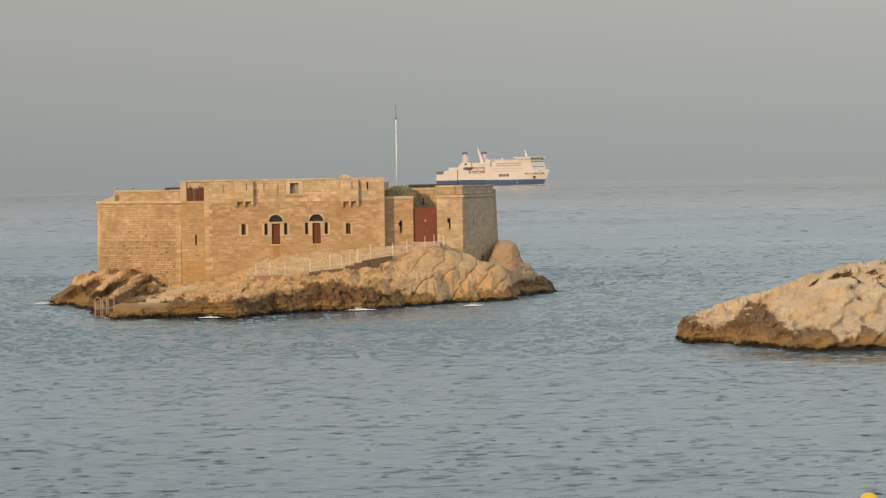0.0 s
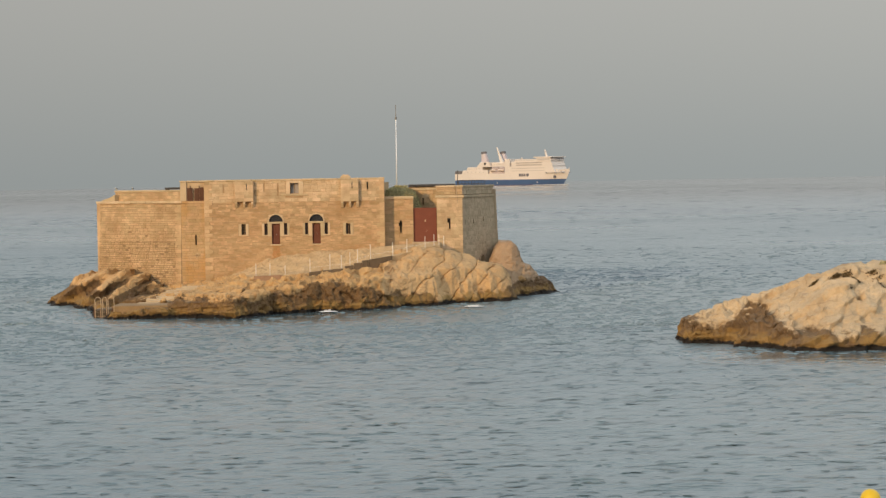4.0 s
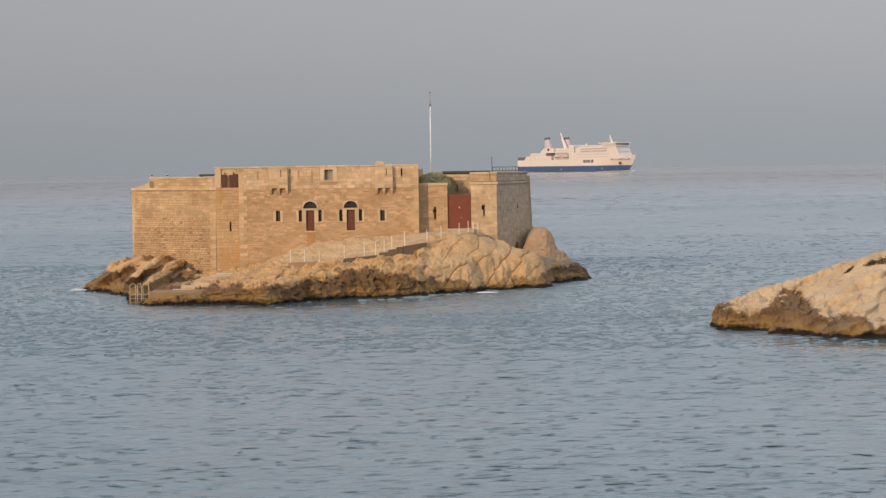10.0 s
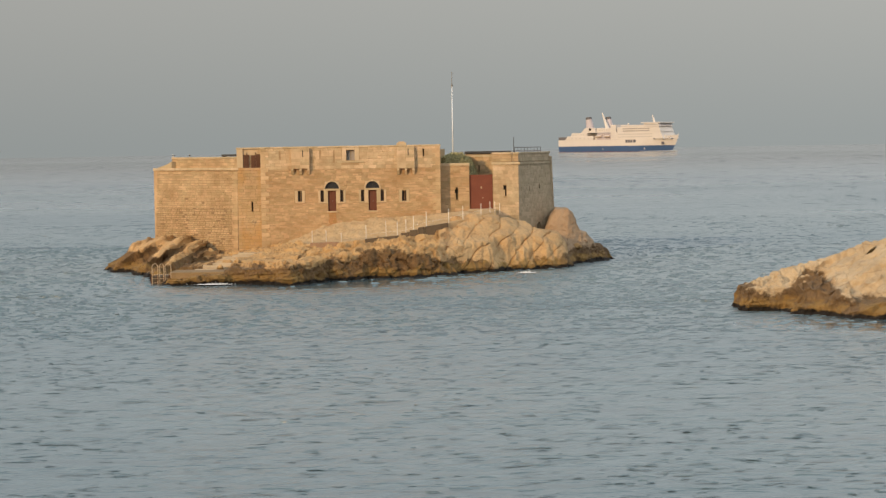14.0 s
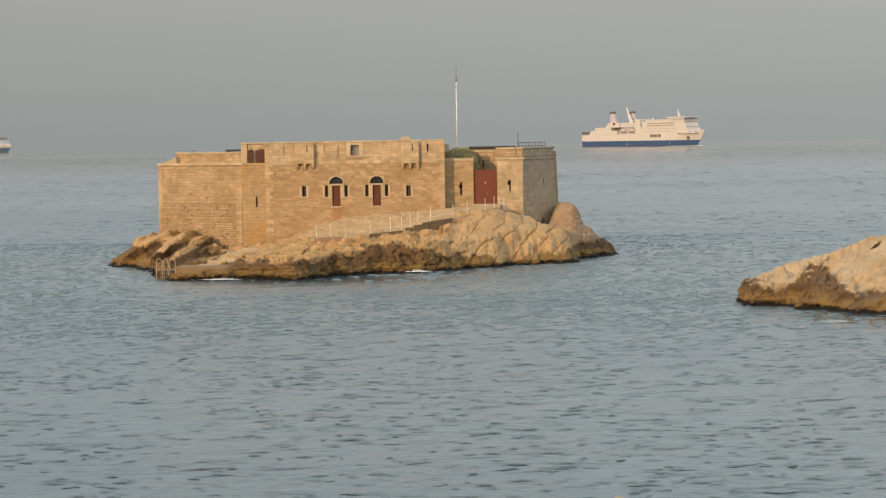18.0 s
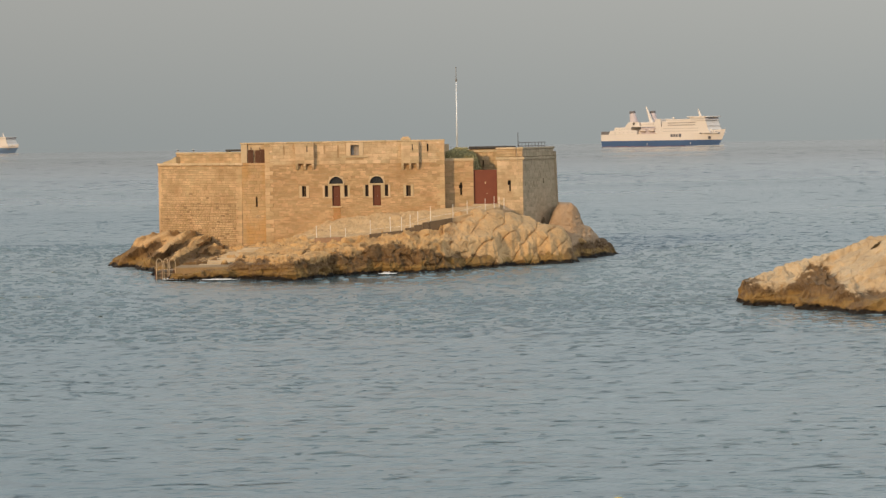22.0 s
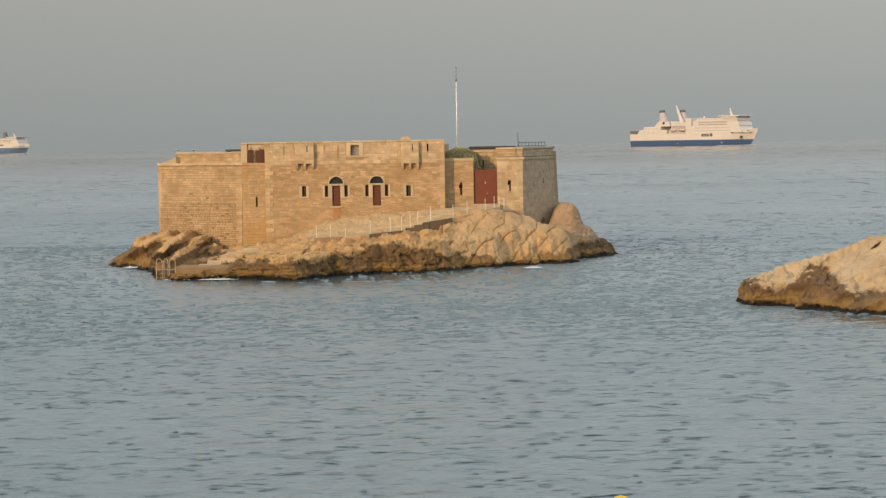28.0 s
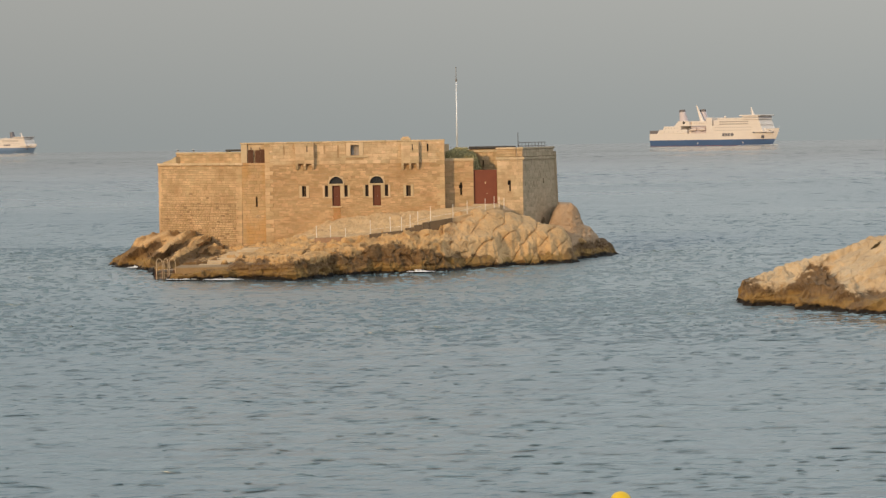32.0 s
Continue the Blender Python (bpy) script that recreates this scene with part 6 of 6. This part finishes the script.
def ferry(name, label, at, blue_top=7.4, hull_paint="ship_blue"):
    s = thing(name, label, "ship", at, "ferries")
    L, B = 176.0, 29.0
    mark_y = 14.6 if blue_top < 10 else 13.72
    loft_hull("lower_hull", L, B, -1.5, blue_top, hull_paint, s, label="royal blue lower hull")
    loft_hull("boot_topping", L * 1.001, B * 1.002, -1.6, 0.35, "boot_red", s)
    up = loft_hull("upper_hull", L * 1.0005, B * 1.001, blue_top + 0.01, 15.6, "ship_white", s, 5.0, "white upper hull")
    part("bow_bulwark", box(bmesh.new(), 62, 80, -9, 9, 15.6, 17.2, 0.3, taper=0.5), "ship_white", s)
    ramp_d = part("stern_door", box(bmesh.new(), -88.7, -88.0, -8, 8, 3.0, 12.5), "ship_grey", s, "grey stern ramp door")
    # solid dark box painted as the shade of the open mooring deck
    part("mooring_deck", box(bmesh.new(), -87.6, -71, -12.9, 12.9, 15.65, 19.6), "soot_shade", s, "dark block for the shaded open mooring deck at the stern")
    a = deck_house(s, "aft_deckhouse", -76, -33, 14.2, 15.62, 20.6, 0, stern_rake=3)
    b = deck_house(s, "aft_deckhouse", -68, -42, 13.8, 20.62, 24.6, 0, stern_rake=2)
    c = deck_house(s, "funnel_casing", -52, -30, 13.2, 24.62, 31.0, 1, stern_rake=6, label="white casing below the funnels")
    mid_h = deck_house(s, "midship_deckhouse", -33, -6, 9.6, 15.62, 20.0, 0)
    deck_house(s, "lift_tower", -6, 2.5, 13.9, 15.62, 34.6, 0.4, label="plain white block beside the boats")
    mid_in = deck_house(s, "midship_deckhouse", -30, 6, 9.8, 20.02, 30.5, 0, label="inset house behind the boats")
    main = deck_house(s, "main_deckhouse", 2, 73, 13.6, 15.62, 24.6, 5.0)
    main2 = deck_house(s, "main_deckhouse", 4, 69, 13.4, 24.62, 31.2, 3.5)
    top = deck_house(s, "top_deckhouse", 8, 52, 11.5, 31.22, 33.8, 3)
    bridge = deck_house(s, "bridge", 44, 67, 14.0, 31.24, 35.4, 2.0, label="wheelhouse with wide windows")
    part("bridge_roof", box(bmesh.new(), 40, 68.5, -14.6, 14.6, 35.42, 36.9, 0.3), "ship_white", s, "overhanging white bridge roof")
    part("bridge_window", box(bmesh.new(), 46, 65.5, -14.12, 14.12, 33.0, 34.2), "ship_glass", bridge, "dark band of bridge windows")
    part("bridge_window", box(bmesh.new(), 64.6, 66.3, -13.4, 13.4, 33.1, 34.0), "ship_shade", bridge)
    for sgn in (-1, 1):
        y = 13.65 * sgn
        window_row(main, 6, 56, y, 18.2, 1.6, 1.0, 3.0)
        window_row(main, 6, 56, y, 21.6, 1.6, 1.0, 3.0)
        for z in (25.6, 28.4):
            # flat grey strip whose colour gives the promenade's shade
            bal = part("promenade", box(bmesh.new(), 12, 52, sgn * 13.45 - 0.05, sgn * 13.45 + 0.05, z, z + 1.3), "ship_grey", main2, "grey panel for the shaded promenade opening")
            for i in range(13):
                part("stanchion", box(bmesh.new(), 12 + i * 3.2, 12.3 + i * 3.2, sgn * 13.55 - 0.08, sgn * 13.55 + 0.08, z, z + 1.3), "ship_white", main2)
        window_row(a, -66, -36, 14.25 * sgn, 17.4, 1.2, 0.9, 6.4)
        window_row(b, -64, -44, 13.85 * sgn, 22.0, 1.2, 0.9, 4.0)
        window_row(bridge, 8, 38, 11.6 * sgn, 32.0, 1.3, 0.9, 2.6)
        for i, x in enumerate((-26, -13)):
            boat = part("lifeboat", ball(bmesh.new(), (x, sgn * 12.4, 19.6), 1.7, (3.2, 1.0, 0.85), 12, 8), "orange", s, "orange and white lifeboat")
            part("canopy", ball(bmesh.new(), (x, sgn * 12.4, 20.3), 1.5, (3.0, 0.95, 0.7), 12, 6), "ship_white", boat)
            for dx in (-4, 4):
                part("davit", box(bmesh.new(), x + dx - 0.2, x + dx + 0.2, sgn * 11.6 - 1.5, sgn * 11.6 + 1.5, 21.8, 22.4), "ship_white", s)
        # buff panel tones the boat recess down, shade put into its colour
        part("boat_recess", box(bmesh.new(), -30, -6, sgn * 9.84 - 0.03, sgn * 9.84 + 0.03, 15.7, 24.6), "ship_shade", mid_in, "buff panel for the shaded boat deck recess")
        part("canopy_beam", box(bmesh.new(), -33, -6, sgn * 13.6 - 0.4, sgn * 13.6 + 0.4, 24.8, 25.7), "ship_white", mid_in)
        window_row(mid_in, -26, -8, sgn * 9.9, 27.6, 1.4, 1.0, 3.4)
        # house mark as plain dark bars, and a round blue badge
        for k, (xa, wd) in enumerate(((17.0, 3.2), (21.0, 2.8), (24.4, 2.8))):
            part("house_mark", box(bmesh.new(), xa, xa + wd, sgn * mark_y - 0.12, sgn * mark_y + 0.12, blue_top + 4.0, blue_top + 7.6), "ship_mark", up, "dark mark on the hull")
        part("badge", tube(bmesh.new(), (30.5, sgn * (mark_y - 0.2), blue_top + 5.9), (30.5, sgn * (mark_y + 0.12), blue_top + 5.9), 2.2, 2.2, 14), "ship_mark", up)
        part("badge", tube(bmesh.new(), (-38, sgn * 13.1, 29.0), (-38, sgn * 13.5, 29.0), 1.7, 1.7, 14), "dark_metal", c, "dark round vent")
        part("anchor_pocket", box(bmesh.new(), 66.5, 69.5, sgn * 8.3 - 1.2, sgn * 8.3 + 1.2, 8.5, 12.0, 0.3), "ship_mark", up, "dark anchor pocket")
        for i in range(4):
            fx = 58 + i * 6.0
            fy = hull_section(fx + 1, L, B, 17.0) + 0.1
            part("fairlead", box(bmesh.new(), fx, fx + 2.4, sgn * fy - 0.6, sgn * fy + 0.6, 15.0 + 0.6 * i, 16.2 + 0.6 * i), "ship_mark", up)
        part("draught_mark", box(bmesh.new(), -18, -17.2, sgn * 14.4 - 0.12, sgn * 14.4 + 0.12, 2.2, 4.2), "ship_white", s)
        part("draught_mark", box(bmesh.new(), 44, 44.8, sgn * 13.2 - 0.3, sgn * 13.2 + 0.3, 2.6, 4.6), "ship_white", s)
    for sgn in (-1, 1):
        for k in range(9):
            x = 40 + k * 4.6
            part("bow_wave", ball(bmesh.new(), (x, sgn * (hull_section(x, L, B, 0) + 0.6), 0.1), 1.0, (3.2, 0.8, 0.22 + 0.04 * k), 8, 5), "foam", s)
    for x, y in ((-41.5, -8.0), (-24, 8.5)):
        fn = part("funnel", tube(bmesh.new(), (x, y, 30.5), (x - 2.0, y, 42.0), 5.2, 3.6, 14), "ship_shade", s, "buff funnel with a black top")
        part("funnel_cap", tube(bmesh.new(), (x - 2.0, y, 42.0), (x - 2.4, y, 45.0), 3.7, 3.5, 14), "soot_shade", fn)
    part("raked_mast", tube(bmesh.new(), (-21, 0, 30), (-29, 0, 50.5), 2.6, 0.7, 10), "ship_white", s, "raked white mast")
    part("radar_mast", tube(bmesh.new(), (50, 0, 36.5), (47, 0, 46.0), 1.6, 0.5, 8), "ship_white", s)
    for z, w in ((40.5, 3.0), (43.5, 2.2)):
        part("yard", box(bmesh.new(), 47.8, 48.6, -w, w, z, z + 0.5), "ship_white", s)
    part("dome", ball(bmesh.new(), (14, -4, 35.2), 1.3), "ship_white", s, "white radar dome")
    part("forecastle", box(bmesh.new(), 58, 74, -10.5, 10.5, 15.6, 20.6, 0.5, taper=1.2), "ship_white", s)
    part("bow_flag", tube(bmesh.new(), (84, 0, 18), (85, 0, 23), 0.2, 0.1, 6), "ship_white", s)
    return s


ferry_a = ferry("ferry", "white passenger ferry with a royal blue hull, under way", pose(70, 3050, 0, 0, 0, -38))
ferry_a.scale = (1.105, 1.0, 1.0)
ferry_b = ferry("ferry", "more distant white and blue ferry crossing the haze", pose(-900, 4000, 0, 0, 0, -28), 12.8, "ship_pale_blue")
ferry_b.scale = (0.95, 0.95, 0.80)
part("fore_funnel", tube(bmesh.new(), (28, 0, 30), (25, 0, 47.0), 5.0, 4.0, 12), "ship_mark", ferry_b, "slate-grey funnel amidships")

yacht = thing("sailing_yacht", "small distant yacht under cream sails", "sailboat", pose(430, 2200, 0))
yacht.scale = (1.3, 1.3, 1.3)
loft_hull("hull", 13.0, 3.6, -0.4, 1.3, "ship_white", yacht, 0.2, seg=14)
part("mast", tube(bmesh.new(), (0.5, 0, 1.2), (0.5, 0, 15.5), 0.10, 0.06, 6), "white_metal", yacht)
part("mainsail", prism(bmesh.new(), [(0.3, 2.4), (0.3, 15.2), (-4.8, 2.5)], -0.04, 0.04), "sail", yacht, "cream mainsail")
part("jib", prism(bmesh.new(), [(0.9, 13.6), (6.0, 1.5), (1.2, 2.0)], -0.03, 0.03), "sail", yacht, "cream jib")
part("boom", tube(bmesh.new(), (0.4, 0, 2.3), (-4.9, 0, 2.4), 0.09, seg=6), "white_metal", yacht)
part("cabin", box(bmesh.new(), -2.6, 2.0, -1.1, 1.1, 1.2, 1.9, 0.15), "ship_white", yacht)


# ---- foam where the swell breaks on the rock ----
def foam_patch(x, y, rx, ry, seed):
    rng = random.Random(seed)
    verts, faces = [], []
    for _ in range(230):
        a, r = rng.uniform(0, 6.28), rng.random() ** 0.6
        px, py = rx * r * math.cos(a), ry * r * math.sin(a)
        s = rng.uniform(0.02, 0.10) * (1.2 - 0.7 * r)
        k = len(verts)
        ring = [(px + s * 2.2 * math.cos(6.283 * i / 6) * rng.uniform(0.7, 1.2), py + s * math.sin(6.283 * i / 6) * rng.uniform(0.7, 1.2), 0) for i in range(6)]
        verts += ring + [(px, py, s * rng.uniform(0.4, 1.8) * (1 - r * r))]
        faces += [(k + i, k + (i + 1) % 6, k + 6) for i in range(6)]
    # a little spray over the middle
    for _ in range(26):
        px, py, s = rng.gauss(0, rx * 0.4), rng.gauss(0, ry * 0.3), rng.uniform(0.015, 0.05)
        h, k = rng.uniform(0.04, 0.24) * math.exp(-(px / rx) ** 2 * 3), len(verts)
        verts += [(px - s, py, h), (px + s, py - s, h), (px + s, py + s, h), (px, py, h + 1.6 * s)]
        faces += [(k, k + 1, k + 3), (k + 1, k + 2, k + 3), (k + 2, k, k + 3), (k, k + 2, k + 1)]
    ob = mesh_part("foam", verts, faces, "foam")
    ob.location = (x, y, 0)
    return tagged(ob, "white foam of a small wave breaking on the rock", "foam", "foam along the rocks", "stuff")


FOAM = [(-33.0, 231.7, 2.0, 0.9, 1), (-28.8, 230.0, 2.3, 0.9, 2), (-23.8, 229.4, 1.3, 0.9, 3), (-8.7, 238.6, 1.7, 1.0, 4), (-12.3, 236.0, 1.0, 0.8, 5), (0.8, 242.8, 1.3, 0.9, 6), (3.2, 242.6, 1.1, 0.9, 7), (-46.2, 261, 1.1, 1.4, 8), (-41.6, 254.6, 1.2, 1.0, 9)]
# when a wave breaks at each of them
BREAKS = [(0.2, 1.2, 4.5, 8, 9.4, 11, 14.5, 17, 20, 21, 22, 25, 27.8, 31, 32), (2, 3, 6, 7, 8, 9, 11, 12, 13, 14, 16, 18, 22, 23, 24, 26.3, 28, 29, 30, 31, 32), (0, 3, 5.9, 9, 15, 19.2, 20, 26, 30), (0, 1, 2, 3, 4.6, 6, 7, 9, 11, 12.6, 15.4, 17, 18, 19, 20, 21, 23, 24, 25, 26.6, 29, 30, 31, 32), (4, 8, 17, 20, 22, 30), (1, 6, 10, 11.1, 15.2, 17, 20.1, 24, 29), (0, 2, 4.2, 6, 14, 19, 24.2, 26.4, 28, 29.2), (0, 5, 10, 15.5, 29.9, 31), (6, 16, 20, 28, 32)]
foams = [foam_patch(*f) for f in FOAM]


def motions():
    # drifting water
    walk(water, [(t, pose(-0.2 * t, -0.95 * t, 0)) for t in (0, 8, 16, 24, 32)])
    for k, rip in enumerate(ripples):
        walk(rip, [(0.5 * i, pose((0.2 - 0.13 * (k % 4)) * 0.5 * i, -(0.7 + 0.12 * (k % 4)) * 0.5 * i, (0.028 if k < 4 else 0.012) * math.sin(1.9 * 0.5 * i * (1 + 0.13 * (k % 5)) + 1.57 * k) - 0.004)) for i in range(65)])
    walk(swell, [(t, pose(0.25 * t, -0.7 * t, 0)) for t in (0, 8, 16, 24, 32)])
    # ferries and the yacht
    for_a = []
    for t in (0, 6, 12, 18, 24, 32):
        far = 3050 - 225 * t / 32
        for_a.append((t, pose((95.5 + 8.68 * t + 0.006 * t * t) * far / 4030, far, 0, 0, 0, -43)))
    walk(ferry_a, for_a)
    walk(ferry_b, [(t, pose(-944 + 3.5 * (t - 16), 4050 - 1.4 * (t - 16), 0, 0, 0, -30)) for t in (0, 8, 16, 24, 32)])
    walk(yacht, [(0, pose(664, 3200, 0, 0, 0, 125)), (7, pose(631, 3200, 0, 0, 0, 125)), (9, pose(621, 3200, 0, 0, 0, 125)), (14, pose(622, 3205, 0, 0, 0, 122)), (32, pose(616, 3240, 0, 0, 0, 115))])
    # bobbing buoys
    lift_a = [(0, -0.21), (1, -0.065), (2, -0.255), (3, -0.17), (4, -0.06), (5, -0.22), (6, -0.10), (6.6, -0.16), (7, -0.10), (8, -0.17), (9, -0.135)] + [(10 + 1.1 * i, -0.15 + 0.08 * math.sin(2.3 * i)) for i in range(21)]
    walk(buoy_a, [(t, pose(17.85 + 0.08 * math.sin(t * 1.8), 96.0, z, 5 * math.sin(2 * t), 6 * math.cos(1.6 * t), 0)) for t, z in lift_a])
    lift_b = [(1.3 * i, -0.24 + 0.08 * math.sin(2.1 * i)) for i in range(13)] + [(16.5, -0.16), (17, -0.18), (18, -0.29), (19, -0.40), (20, -0.20), (20.5, -0.116), (21, -0.05), (21.5, -0.116), (22, -0.29), (23, -0.29), (24, -0.25), (25, -0.25), (26, -0.14), (27, -0.28), (28, -0.225), (29, -0.20), (30, -0.16), (31, -0.25), (32, -0.07)]
    walk(buoy_b, [(t, pose(4.27 + 0.06 * math.sin(t * 1.4), 86.5, z, 5 * math.cos(2 * t), 6 * math.sin(1.6 * t), 0)) for t, z in lift_b])
    # foam lifts on the swell and sinks again
    for k, (f, spec, breaks) in enumerate(zip(foams, FOAM, BREAKS)):
        rows = []
        for i in range(97):
            t = i / 3
            lift = -0.7 + 0.80 * max(math.exp(-((t - e) / 0.75) ** 2) for e in breaks)
            rows.append((t, pose(spec[0] + 0.3 * math.sin(t * 0.8 + k), spec[1] + 0.3 * math.cos(t * 0.9 + k), lift)))
        walk(f, rows)


motions()
